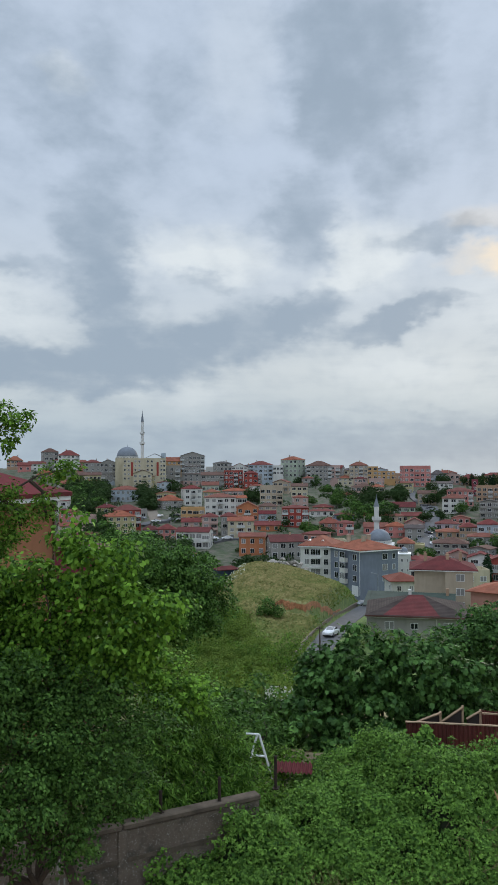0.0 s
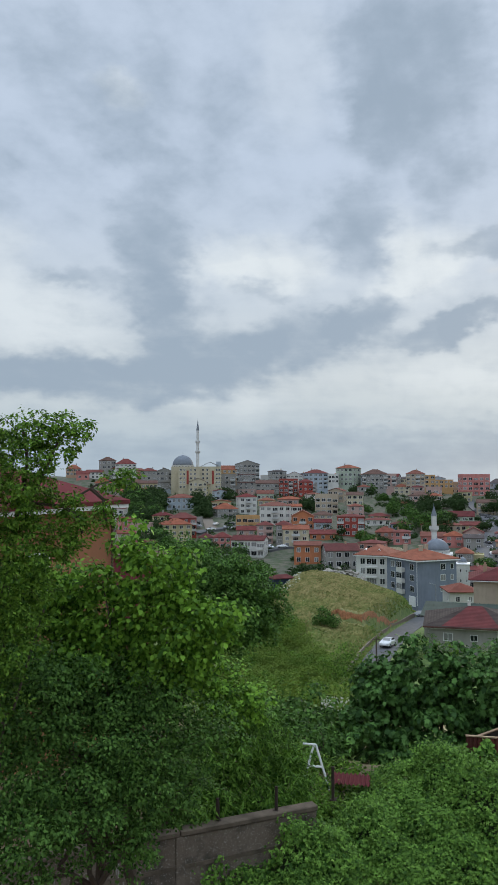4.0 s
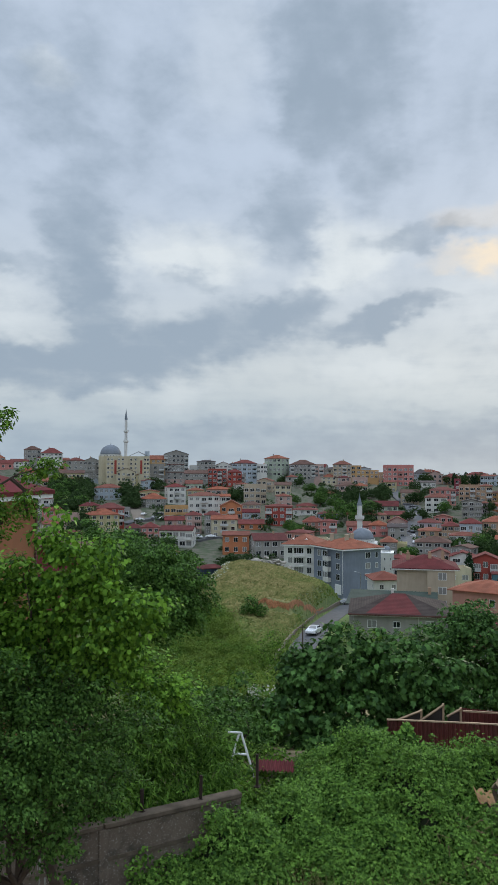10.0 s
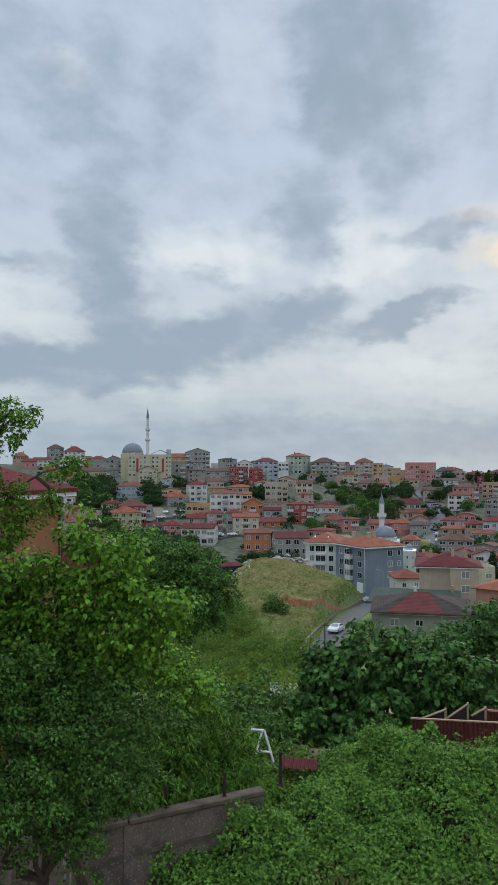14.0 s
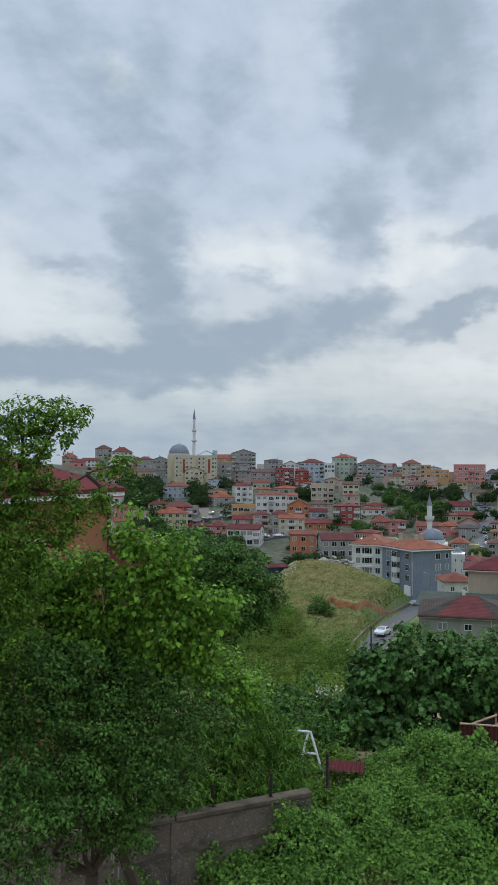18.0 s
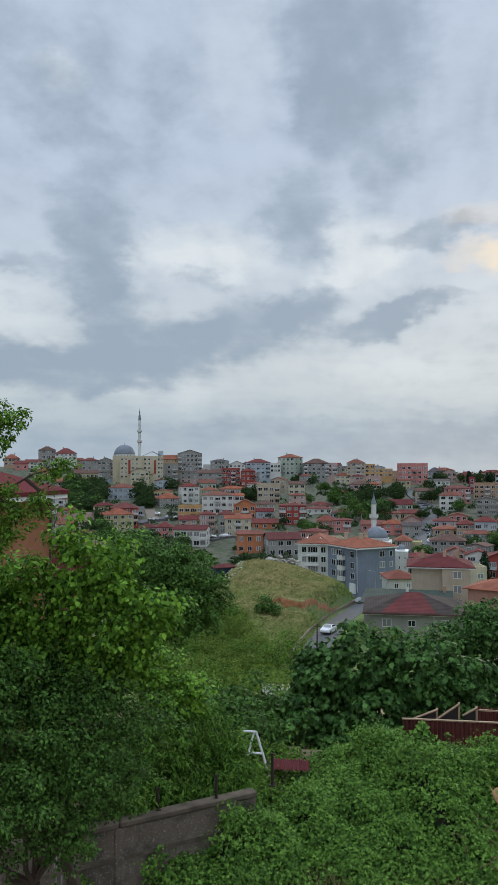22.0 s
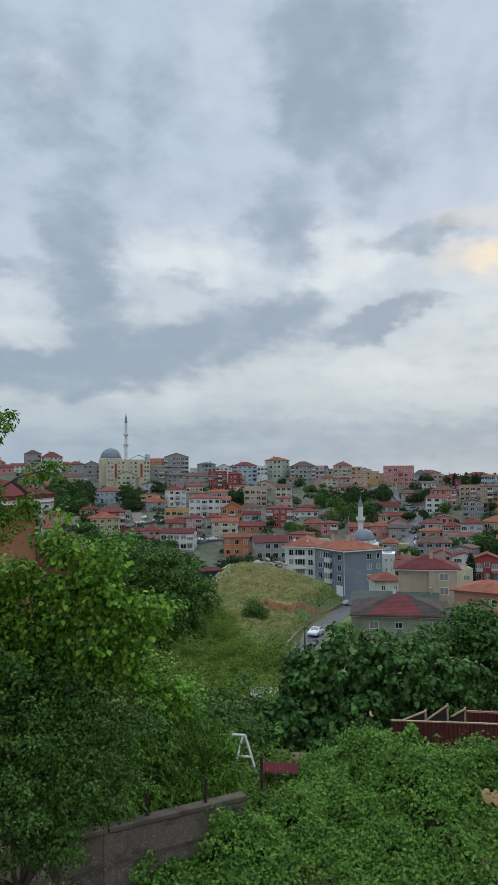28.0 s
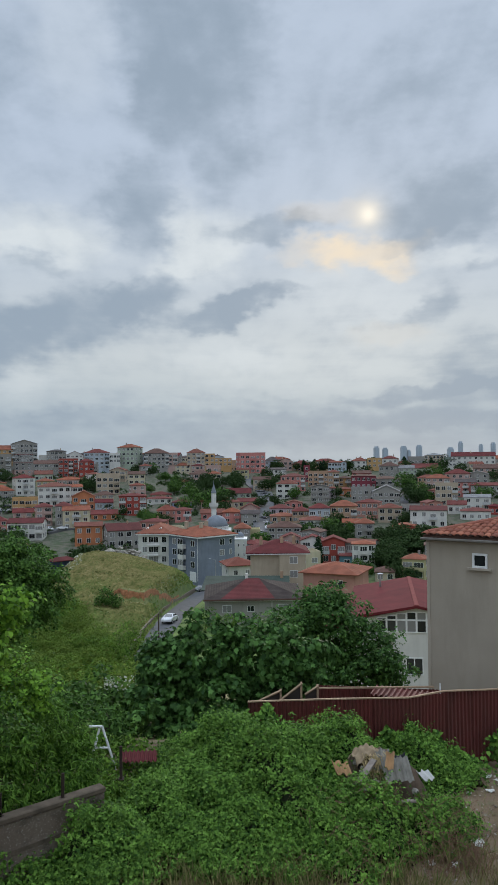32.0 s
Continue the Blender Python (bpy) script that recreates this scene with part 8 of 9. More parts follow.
for vtx in bm.verts:
    x, y = vtx.co.x * 2.0, vtx.co.y * 1.3
    r = math.hypot(x / 1.9, y / 1.2)
    vtx.co = (x * 0.85, y, max(-0.05, 1.5 * (1 - r * r) + 0.10 * math.sin(7 * x) * math.cos(6 * y) + 0.05 * math.sin(17 * x + 11 * y)))
part("earth", bm, SOIL, heap, smooth=True)


def wavy(w, l, waves, amp, mat, name, m, label):
    n = waves * 6
    top = thing(name, m, label, "roof sheet", "broken sheets on the heap")
    vs, fs = [], []
    for j, yy in enumerate((0, l)):
        for k in range(n + 1):
            u = k / n
            z = amp * math.cos(2 * math.pi * waves * u)
            e = tr.uniform(-0.04, 0.04) if j else tr.uniform(-0.02, 0.02)
            vs += [((u - 0.5) * w, yy - l / 2 + e, z), ((u - 0.5) * w, yy - l / 2 + e, z - 0.012)]
    r = 2 * (n + 1)
    for k in range(n):
        a = 2 * k
        fs += [(a, a + 2, r + a + 2, r + a), (a + 1, r + a + 1, r + a + 3, a + 3), (a, a + 1, a + 3, a + 2), (r + a, r + a + 2, r + a + 3, r + a + 1)]
    fs += [(0, r, r + 1, 1), (2 * n, 2 * n + 1, r + 2 * n + 1, r + 2 * n)]
    put("sheet", mesh_of("sheet", vs, fs, [mat], smooth=False), top)
    return top


wavy(0.72, 0.62, 4, 0.045, ASBESTOS, "corrugated_sheet", pose(3.25, 18.15, -7.46, 38, 6, 12), "broken grey fibre-cement roofing sheet on the heap")
wavy(0.4, 0.55, 2, 0.045, ASBESTOS, "corrugated_sheet", pose(2.95, 18.45, -7.36, 34, -8, -16), "cracked grey fibre-cement roofing sheet on the heap")
wavy(0.2, 0.42, 1, 0.045, OCHRE, "ridge_sheet", pose(3.10, 18.15, -7.26, 42, 4, -14), "ochre ridge piece on the heap")
wavy(0.45, 0.36, 2, 0.045, OCHRE, "corrugated_sheet", pose(1.95, 18.3, -7.49, 30, 14, 22), "ochre-stained roofing sheet lying on the heap")
wavy(0.36, 0.3, 2, 0.03, plain("pale_scrap", (0.42, 0.41, 0.38), 0.9), "corrugated_sheet", pose(3.95, 18.2, -7.64, 24, 6, 30), "pale scrap of sheet on the heap")
for x, y, z, l, rx, rz, wd in ((2.45, 17.95, -7.50, 1.0, -24, 140, 0.16), (2.75, 17.65, -7.79, 0.9, -20, 130, 0.14), (3.2, 17.4, -7.89, 0.7, -5, 80, 0.12), (2.9, 17.55, -7.94, 0.5, -50, 10, 0.09), (2.1, 17.8, -7.84, 0.7, -15, 60, 0.1)):
    plank = thing("plank", pose(x, y, z, 0, 0, rz) @ pose(0, 0, 0, rx), "weathered grey plank lying on the heap", "plank", "planks on the heap")
    part("board", boxes((-wd / 2, wd / 2, -l / 2, l / 2, -0.022, 0.022), bevel=0.006), GREYWOOD, plank)
cloth = thing("sacking", pose(2.6, 18.75, -7.36, 0, 0, 20), "crumpled tan sacking thrown over the heap", "cloth")
bm = bmesh.new()
bmesh.ops.create_grid(bm, x_segments=22, y_segments=16, size=0.5)
for vtx in bm.verts:
    x, y = vtx.co.x, vtx.co.y
    vtx.co = (x * 0.72, y * 0.5, 0.22 * (1 - (x * x + y * y) * 3.2) + 0.035 * math.sin(19 * x + 5 * y) + 0.03 * math.cos(15 * y - 9 * x))
bmesh.ops.solidify(bm, geom=bm.faces[:], thickness=0.015)
part("fabric", bm, plain("sackcloth", (0.29, 0.215, 0.135), 0.95, 0, 6, 0.3), cloth, smooth=True)
tarp = thing("tarpaulin", pose(3.0, 18.9, -7.39, 0, 0, -10), "torn black plastic sheet tucked in the heap", "tarpaulin")
bm = bmesh.new()
bmesh.ops.create_grid(bm, x_segments=20, y_segments=12, size=0.5)
for vtx in bm.verts:
    x, y = vtx.co.x, vtx.co.y
    vtx.co = (x * 1.2, y * 0.5, 0.0 - y * y + 0.06 * math.sin(13 * x + 7 * y) + 0.04 * math.cos(23 * x))
bmesh.ops.solidify(bm, geom=bm.faces[:], thickness=0.01)
part("film", bm, plain("black_film", (0.016, 0.017, 0.018), 0.85, 0, 4, 0.3), tarp, smooth=True)
straw = thing("straw_bundle", pose(2.85, 18.45, -7.39), "bundle of dry yellow straw on the heap", "straw", kind="stuff")
n = 420
put("stalks", leaf_mesh("stalks", vr.normal(size=(n, 3)) * np.array([0.16, 0.07, 0.09]), vr.normal(size=(n, 3)) * 0.5 + np.array([0, -1, 0.3]), vr.uniform(0.18, 0.4, n), "blade", plain("straw", (0.42, 0.32, 0.16), 0.9), np.array([0.1, -0.2, -1.0])), straw)["kind"] = "stuff"


def stone_mesh(seed, squash=0.6):
    bm = bmesh.new()
    bmesh.ops.create_icosphere(bm, subdivisions=2, radius=0.5)
    for vtx in bm.verts:
        k = 1 + 0.55 * noise.noise(vtx.co * 2.3 + Vector((seed * 3.1, 0, seed)))
        vtx.co = Vector((vtx.co.x * k * 1.2, vtx.co.y * k, vtx.co.z * k * squash))
    me = bpy.data.meshes.new("stone")
    bm.to_mesh(me)
    bm.free()
    return me


STONES = [stone_mesh(s) for s in range(5)]
rock_mat = plain("limestone", (0.36, 0.33, 0.28), 0.95, 0, 2, 0.35)
for me in STONES:
    me.materials.append(rock_mat)
for k in range(26):
    x, y = 3.0 + vr.normal() * 0.9, 18.2 + vr.normal() * 0.45
    r = math.hypot((x - 3.0) / 1.9, (y - 18.9) / 1.2)
    z = heap_z + max(0.0, 1.55 * (1 - r * r))
    s = vr.uniform(0.08, 0.2)
    st = put("stone", STONES[k % 5], None, pose(x, y, z + s * 0.1, 0, 0, vr.uniform(0, 360)) @ Matrix.Diagonal((s, s, s, 1)))
    tagged(st, "lump of pale broken masonry on the heap", "stone", "stones of the heap")
# white scraps on the bare earth
SCRAP = plain("white_scrap", (0.66, 0.65, 0.60), 0.7, 0, 8, 0.25)
for x, y, s in ((4.95, 17.4, 0.34), (4.25, 17.0, 0.22), (4.45, 19.1, 0.13), (6.6, 20.6, 0.3), (6.1, 20.1, 0.2), (6.3, 21.0, 0.24), (5.5, 20.0, 0.14), (5.9, 21.2, 0.2), (3.7, 16.6, 0.2), (4.15, 16.5, 0.24), (2.3, 16.4, 0.3), (5.2, 19.2, 0.1), (6.9, 19.2, 0.16), (6.4, 18.3, 0.12), (-5.0, 14.9, 0.42), (-4.4, 15.1, 0.16), (0.5, 16.2, 0.16), (5.15, 21.0, 0.22)):
    bm = bmesh.new()
    bmesh.ops.create_grid(bm, x_segments=7, y_segments=5, size=0.5)
    ph = vr.uniform(0, 6, 4)
    for vtx in bm.verts:
        a, b = vtx.co.x, vtx.co.y
        vtx.co = (a * s * (1 + 0.3 * math.sin(7 * b + ph[0])), b * s * 0.7 * (1 + 0.3 * math.cos(6 * a + ph[1])), s * (0.12 + 0.16 * math.sin(9 * a + ph[2]) * math.cos(8 * b + ph[3])))
    bmesh.ops.solidify(bm, geom=bm.faces[:], thickness=0.006)
    sc = part("plastic_scrap", bm, SCRAP, None, m=pose(x, y, -8.88, 0, 0, vr.uniform(0, 360)))
    tagged(sc, "crumpled white plastic scrap lying on the earth", "litter", "scraps in the yard")
grit = thing("grit", pose(0, 0, -8.9), "stones, twigs and crumbs scattered on bare earth", "litter", kind="stuff")
n = 1500
Pg = np.stack([vr.uniform(3.4, 9.0, n), vr.uniform(15.0, 21.8, n), vr.uniform(0.0, 0.03, n)], -1)
put("crumbs", leaf_mesh("crumbs", Pg, vr.normal(size=(n, 3)) * 0.4 + np.array([0, 0, 1]), vr.uniform(0.02, 0.09, n), "tuft", leafy("crumb", (0.10, 0.07, 0.05), (0.42, 0.37, 0.30), 0.9, 0.0)), grit)["kind"] = "stuff"

# ---- grass ----
STRAW = leafy("grass_mixed", (0.10, 0.140, 0.034), (0.36, 0.29, 0.135), 0.7, 0.3)


def sward(x, y, z, size, mat, label, spread=0.35):
    g = thing("grass", pose(0, 0, 0), label, "grass", kind="stuff")
    n = len(x)
    Nn = np.stack([vr.normal(size=n), vr.normal(size=n), 0.15 * vr.normal(size=n)], -1)
    put("blades", leaf_mesh("blades", np.stack([x, y, z], -1), Nn, size, "blade", mat, np.array([0, 0, 1.0]) + vr.normal(size=(n, 3)) * spread * 0.5), g)["kind"] = "stuff"


n = 27000
x, y = vr.uniform(-6.5, 8.5, n), 13.6 + 3.6 * vr.rand(n) ** 1.2
dens = 0.5 + 0.5 * np.sin(x * 1.9 + 0.7) * np.cos(y * 2.3 + x)
ok = (vr.rand(n) < dens * (1 - 0.6 * ease(x, 3.4, 5.4))) & (swell(x, y) < 0.55)
sward(x[ok], y[ok], np.full(ok.sum(), -8.92), vr.uniform(0.2, 0.62, ok.sum()), STRAW, "tall mixed green and straw grass at the yard's edge")
n = 7000
x, y = 3.6 + 5.4 * vr.rand(n) ** 1.6, vr.uniform(14.2, 21.5, n)
sward(x, y, np.full(n, -8.92), vr.uniform(0.06, 0.2, n), STRAW, "sparse short grass on trodden earth")
# knoll: coarse tussocks and seed heads
n = 26000
r, a = np.sqrt(vr.uniform(100 ** 2, 200 ** 2, n)), vr.uniform(-17.5, -3.0, n)
x, y = r * np.sin(np.radians(a)), r * np.cos(np.radians(a))
ok = a < np.interp(r, ROAD_R, ROAD_AZ) - 1.6
ok &= ~((np.abs(r - np.interp(a, [-11, -9.6, -8.1, -6.9, -6.0, -5.2], [132, 134.5, 133.5, 143, 155, 171]) + 0.9) < 1.6) & (a > -10.9) & (a < -5.3))
x, y = x[ok], y[ok]
sward(x, y, land(x, y) - 0.05, vr.uniform(0.25, 0.7, len(x)), leafy("tussock", (0.07, 0.095, 0.022), (0.19, 0.165, 0.06), 0.8, 0.15), "coarse grass tussocks on the knoll", 0.5)
flowers = thing("flower_patch", pose(0, 0, 0), "drift of small white wild flowers on the knoll", "flowers", kind="stuff")
n = 420
r, a = vr.uniform(160, 182, n), vr.uniform(-15.5, -12.6, n)
x, y = r * np.sin(np.radians(a)), r * np.cos(np.radians(a))
put("blooms", leaf_mesh("blooms", np.stack([x, y, land(x, y) + 0.5], -1), vr.normal(size=(n, 3)) * 0.4 + np.array([0, -0.5, 1]), vr.uniform(0.1, 0.24, n), "tuft", leafy("white_bloom", (0.35, 0.38, 0.28), (0.6, 0.6, 0.52), 0.8, 0.1)), flowers)["kind"] = "stuff"
# heap of quarry stone on the knoll's crest
for k in range(70):
    u = vr.uniform(0, 1)
    x, y = -34.5 + 9.5 * u + vr.normal() * 0.6, 183 + 4 * u + vr.normal() * 1.0
    s = vr.uniform(0.5, 1.5)
    st = put("boulder", STONES[k % 5], None, pose(x, y, on_land(x, y) + 0.3 * s + vr.uniform(0, 1.7) * math.sin(math.pi * u), vr.uniform(0, 40), 0, vr.uniform(0, 360)) @ Matrix.Diagonal((s, s, s, 1)))
    tagged(st, "pale grey boulder dumped on the knoll's crest", "boulder", "boulders on the knoll")
bin_ = thing("container_shed", pose(-42.6, 170.0, on_land(-42.6, 170.0) + 0.6, 0, 0, 40), "dark blue container with a rust-red sheet roof", "container")
part("body", boxes((-2.9, 2.9, -1.5, 1.5, -1.5, 1.4)), plain("navy_sheet", (0.035, 0.05, 0.075), 0.6, 0.2, 1, 0.3), bin_)
part("roof", roof_bmesh(5.4, 3.0, 0.7, "hip", 0.2, 1.403), roof_mat("darkred"), bin_)
# lamp post and cable by the lane
pole = thing("utility_pole", pose(-14.5, 117.1, on_land(-14.5, 117.1)), "dark timber utility pole beside the lane", "pole")
bm = bmesh.new()
tube(bm, (0, 0, -0.5), (0, 0, 3.9), 0.14, 0.10, 8)
part("shaft", bm, BARK, pole)
part("crossarm", boxes((-0.6, 0.6, -0.06, 0.06, 3.55, 3.67)), BARK, pole)
lamp = thing("street_lamp", pose(-9.3, 196.5, -34.5), "grey steel street lamp at the corner of the block", "street lamp")
bm = bmesh.new()
tube(bm, (0, 0, -1), (0, 0, 8.2), 0.10, 0.07, 8)
part("pole", bm, plain("galvanised", (0.4, 0.4, 0.4), 0.4, 0.8), lamp)
bm = bmesh.new()
tube(bm, (0, 0, 8.15), (-1.3, -0.4, 8.5), 0.05, 0.04, 6)
part("arm", bm, plain("galvanised", (0.4, 0.4, 0.4), 0.4, 0.8), lamp)
part("lantern", boxes((-1.7, -1.2, -0.55, -0.3, 8.45, 8.58), bevel=0.03), RIM, lamp)

# pale panel fence down by the lane, glimpsed between the fig and the elder
panels = thing("panel_fence", pose(-9.35, 59.3, on_land(-9.35, 59.3), 0, 0, 10), "pale grey panel fence with dark posts beside the lane", "fence")
for k in range(4):
    part("panel", boxes((-2.4 + 1.2 * k + 0.05, -1.2 + 1.2 * k - 0.05, -0.03, 0.03, 0.5, 2.3), bevel=0.01), WHITE, panels)
for k in range(5):
    part("post", boxes((-2.44 + 1.2 * k, -2.36 + 1.2 * k, -0.05, 0.05, -0.5, 2.45)), STEEL, panels)
part("plinth", boxes((-2.5, 2.5, -0.08, 0.08, -1.0, 0.45)), CONCRETE, panels)
grow(0, -162.3, 376.5, -18.5, 11.0, 1.13)
grow(4, -157.7, 334.7, -21.4, 6.4, 1.02)
grow(0, -176.8, 400.7, -15.1, 11.3, 0.92)
grow(2, -185.8, 412.0, -13.1, 9.5, 1.11)
grow(0, -180.3, 410.1, -13.2, 7.9, 1.20)
grow(0, -189.2, 399.4, -13.7, 10.2, 1.20)
grow(2, -149.9, 342.6, -21.2, 9.6, 1.06)
grow(2, -187.8, 393.5, -14.6, 9.9, 1.11)
grow(2, -165.0, 357.8, -18.9, 8.3, 0.94)
grow(4, -173.5, 364.9, -18.6, 8.4, 1.12)
grow(0, -172.5, 367.5, -18.3, 9.5, 0.94)
grow(0, -177.9, 404.6, -14.2, 8.0, 1.22)
grow(4, -159.5, 347.1, -20.4, 8.2, 0.99)
grow(0, -169.8, 390.7, -17.0, 10.9, 1.13)
grow(4, -182.1, 407.1, -13.9, 7.9, 1.14)
grow(2, -165.2, 379.6, -18.3, 9.6, 1.07)
grow(2, -171.0, 359.4, -18.8, 8.3, 0.86)
grow(0, -178.1, 391.4, -16.2, 10.9, 1.08)
grow(0, -167.6, 382.9, -18.1, 10.5, 1.22)
grow(0, -180.5, 403.5, -14.6, 9.2, 0.92)
grow(4, -158.6, 334.3, -21.3, 7.6, 1.10)
grow(0, -180.4, 392.5, -15.7, 9.2, 0.88)
grow(4, -191.5, 405.0, -13.0, 11.6, 1.14)
grow(2, -154.9, 347.0, -20.4, 7.9, 1.03)
grow(0, -182.8, 384.8, -16.1, 10.5, 1.22)
grow(2, -175.7, 405.6, -13.9, 8.5, 0.85)
grow(0, -189.9, 403.5, -13.4, 8.1, 1.08)
grow(0, -152.5, 343.7, -21.0, 6.6, 1.12)
grow(2, -179.5, 390.8, -15.9, 11.4, 1.10)
grow(4, -156.1, 342.1, -21.2, 9.9, 1.01)
grow(2, -166.6, 379.0, -18.3, 9.1, 1.07)
grow(2, -178.8, 377.8, -17.2, 10.3, 1.21)
grow(0, -163.0, 349.9, -19.8, 7.7, 0.89)
grow(0, -154.2, 351.7, -19.9, 9.2, 0.97)
grow(4, -169.8, 395.1, -16.0, 10.2, 0.98)
grow(4, -148.5, 343.2, -21.2, 10.0, 1.15)
grow(0, -157.4, 354.6, -19.3, 8.4, 1.01)
grow(0, -177.7, 411.2, -13.0, 9.1, 1.20)
grow(0, -191.0, 396.4, -14.0, 8.0, 0.93)
grow(2, -160.9, 348.6, -20.1, 7.0, 1.01)
grow(4, -141.4, 384.8, -16.7, 9.8, 1.21)
grow(0, -144.6, 390.1, -16.3, 9.0, 1.23)
grow(0, -144.1, 390.2, -16.2, 9.9, 0.87)
grow(0, -143.7, 407.4, -16.3, 8.1, 1.15)
grow(4, -135.6, 367.8, -19.7, 8.0, 0.93)
grow(4, -132.0, 364.9, -20.2, 7.2, 0.92)
grow(0, -156.5, 419.8, -14.2, 8.9, 1.22)
grow(0, -134.8, 372.4, -18.8, 9.4, 0.89)
grow(0, -136.1, 374.0, -18.5, 8.9, 0.92)
grow(4, -134.0, 368.4, -19.6, 8.0, 1.18)
grow(0, -143.8, 439.1, -12.6, 6.1, 1.03)
grow(4, -148.0, 446.1, -11.5, 8.9, 1.10)
grow(2, -152.7, 453.0, -10.9, 6.6, 1.12)
grow(0, -145.8, 438.4, -12.9, 6.1, 0.86)
grow(4, -139.7, 438.3, -12.5, 6.4, 1.17)
grow(0, -146.7, 442.3, -12.2, 6.3, 0.94)
grow(0, -147.3, 446.3, -11.4, 6.0, 1.18)
grow(0, -148.4, 540.0, -8.3, 6.5, 0.88)
grow(4, -85.1, 409.3, -17.8, 5.6, 0.95)
grow(4, -91.5, 416.1, -17.0, 7.0, 0.95)
grow(0, -88.2, 406.5, -17.5, 7.1, 1.11)
grow(0, -91.8, 420.1, -16.5, 7.8, 0.94)
grow(0, -86.1, 417.2, -16.8, 8.7, 0.98)
grow(0, -126.2, 300.6, -26.1, 7.9, 0.93)
grow(0, -125.0, 301.1, -26.1, 9.3, 1.14)
grow(0, -129.5, 297.0, -25.9, 9.1, 0.89)
grow(4, -128.4, 295.3, -26.1, 5.9, 1.17)
grow(0, -134.3, 308.0, -24.6, 8.6, 1.19)
grow(4, -123.8, 282.0, -27.0, 8.2, 1.11)
grow(0, -131.0, 298.5, -25.6, 6.2, 0.90)
grow(4, -127.6, 286.9, -26.7, 7.9, 1.23)
grow(4, -120.7, 281.2, -27.1, 8.5, 1.05)
grow(0, -129.2, 308.0, -25.0, 9.5, 0.96)
grow(4, -120.8, 283.3, -27.0, 7.0, 0.99)
grow(4, -136.8, 306.9, -24.2, 7.2, 1.07)
grow(0, -99.5, 274.5, -28.7, 4.7, 1.24)
grow(0, -96.7, 273.4, -29.0, 4.7, 1.04)
grow(2, -94.7, 269.9, -29.5, 4.3, 1.09)
grow(0, -100.4, 272.1, -29.1, 6.3, 1.08)
grow(0, -96.8, 273.4, -29.0, 6.6, 0.92)
grow(4, -85.6, 272.9, -30.3, 5.4, 1.13)
grow(4, -84.7, 275.3, -30.1, 5.9, 1.01)
grow(4, -87.7, 278.5, -29.7, 6.0, 0.97)
grow(2, -86.1, 274.8, -30.1, 4.5, 1.19)
grow(0, -89.3, 552.8, -9.3, 8.4, 1.10)
grow(0, -93.7, 552.1, -8.9, 9.5, 1.19)
grow(4, -97.8, 551.4, -8.2, 9.6, 0.99)
grow(0, -96.9, 551.5, -8.3, 6.8, 0.86)
grow(4, -92.5, 552.3, -9.1, 8.9, 1.11)
grow(2, -176.1, 531.6, -9.3, 5.8, 1.13)
grow(2, -180.6, 530.1, -8.7, 5.2, 1.12)
grow(0, -55.8, 331.3, -24.6, 4.4, 0.97)
grow(0, -54.5, 339.6, -23.9, 6.3, 1.14)
grow(4, -93.0, 552.2, -9.1, 9.9, 0.92)
grow(0, -95.1, 551.9, -8.7, 8.8, 0.94)
grow(0, -75.0, 510.5, -9.7, 6.8, 1.20)
grow(4, -76.8, 504.2, -10.5, 6.4, 1.05)
grow(0, -77.7, 520.2, -8.6, 7.2, 1.14)
grow(0, -77.9, 510.1, -10.0, 6.6, 1.12)
grow(2, -51.1, 455.1, -13.5, 5.8, 1.08)
grow(2, -65.0, 503.8, -9.7, 7.6, 1.08)
grow(0, -61.0, 474.1, -10.7, 6.6, 1.17)
grow(2, -53.9, 454.8, -13.9, 6.1, 0.97)
grow(2, -50.9, 455.2, -13.5, 6.0, 1.13)
grow(2, -55.1, 531.1, -10.3, 4.6, 0.94)
grow(2, -46.2, 528.0, -9.7, 4.8, 1.00)
grow(4, -10.9, 431.9, -15.2, 7.1, 1.10)
grow(0, -8.0, 443.9, -14.9, 7.5, 1.24)
grow(0, -7.8, 441.9, -15.2, 8.1, 0.98)
grow(0, -8.7, 415.9, -17.3, 9.6, 1.04)
grow(4, -15.7, 429.7, -16.1, 6.9, 1.21)
grow(4, -7.6, 407.9, -17.9, 7.9, 0.88)
grow(0, -7.1, 411.9, -17.6, 9.6, 1.08)
grow(0, -40.0, 410.1, -17.5, 8.1, 0.88)
grow(4, -15.9, 353.6, -23.1, 7.6, 1.22)
grow(0, -35.0, 420.5, -17.3, 8.6, 1.14)
grow(4, -14.9, 373.7, -21.2, 8.6, 1.19)
grow(4, -11.6, 349.8, -23.1, 8.4, 1.11)
grow(0, -22.8, 419.4, -17.1, 10.6, 1.19)
grow(2, -30.5, 378.8, -19.7, 8.3, 1.22)
grow(4, -20.7, 357.4, -23.0, 7.8, 1.10)
grow(2, -27.3, 367.0, -21.5, 7.7, 1.11)
grow(2, -39.8, 406.1, -18.1, 9.9, 0.90)
grow(2, -29.0, 338.8, -24.9, 8.4, 1.04)
grow(2, -20.6, 353.4, -23.8, 8.9, 1.16)
grow(4, -22.3, 411.4, -18.2, 9.4, 0.91)
grow(2, -13.8, 369.7, -21.8, 7.9, 1.24)
grow(4, -26.4, 385.1, -19.6, 6.4, 0.88)
grow(4, -10.6, 371.8, -21.2, 7.3, 0.92)
grow(2, -19.2, 341.5, -24.8, 6.3, 0.86)
grow(4, -13.2, 341.7, -24.6, 6.1, 1.16)
grow(0, -20.3, 355.4, -23.4, 8.3, 0.97)
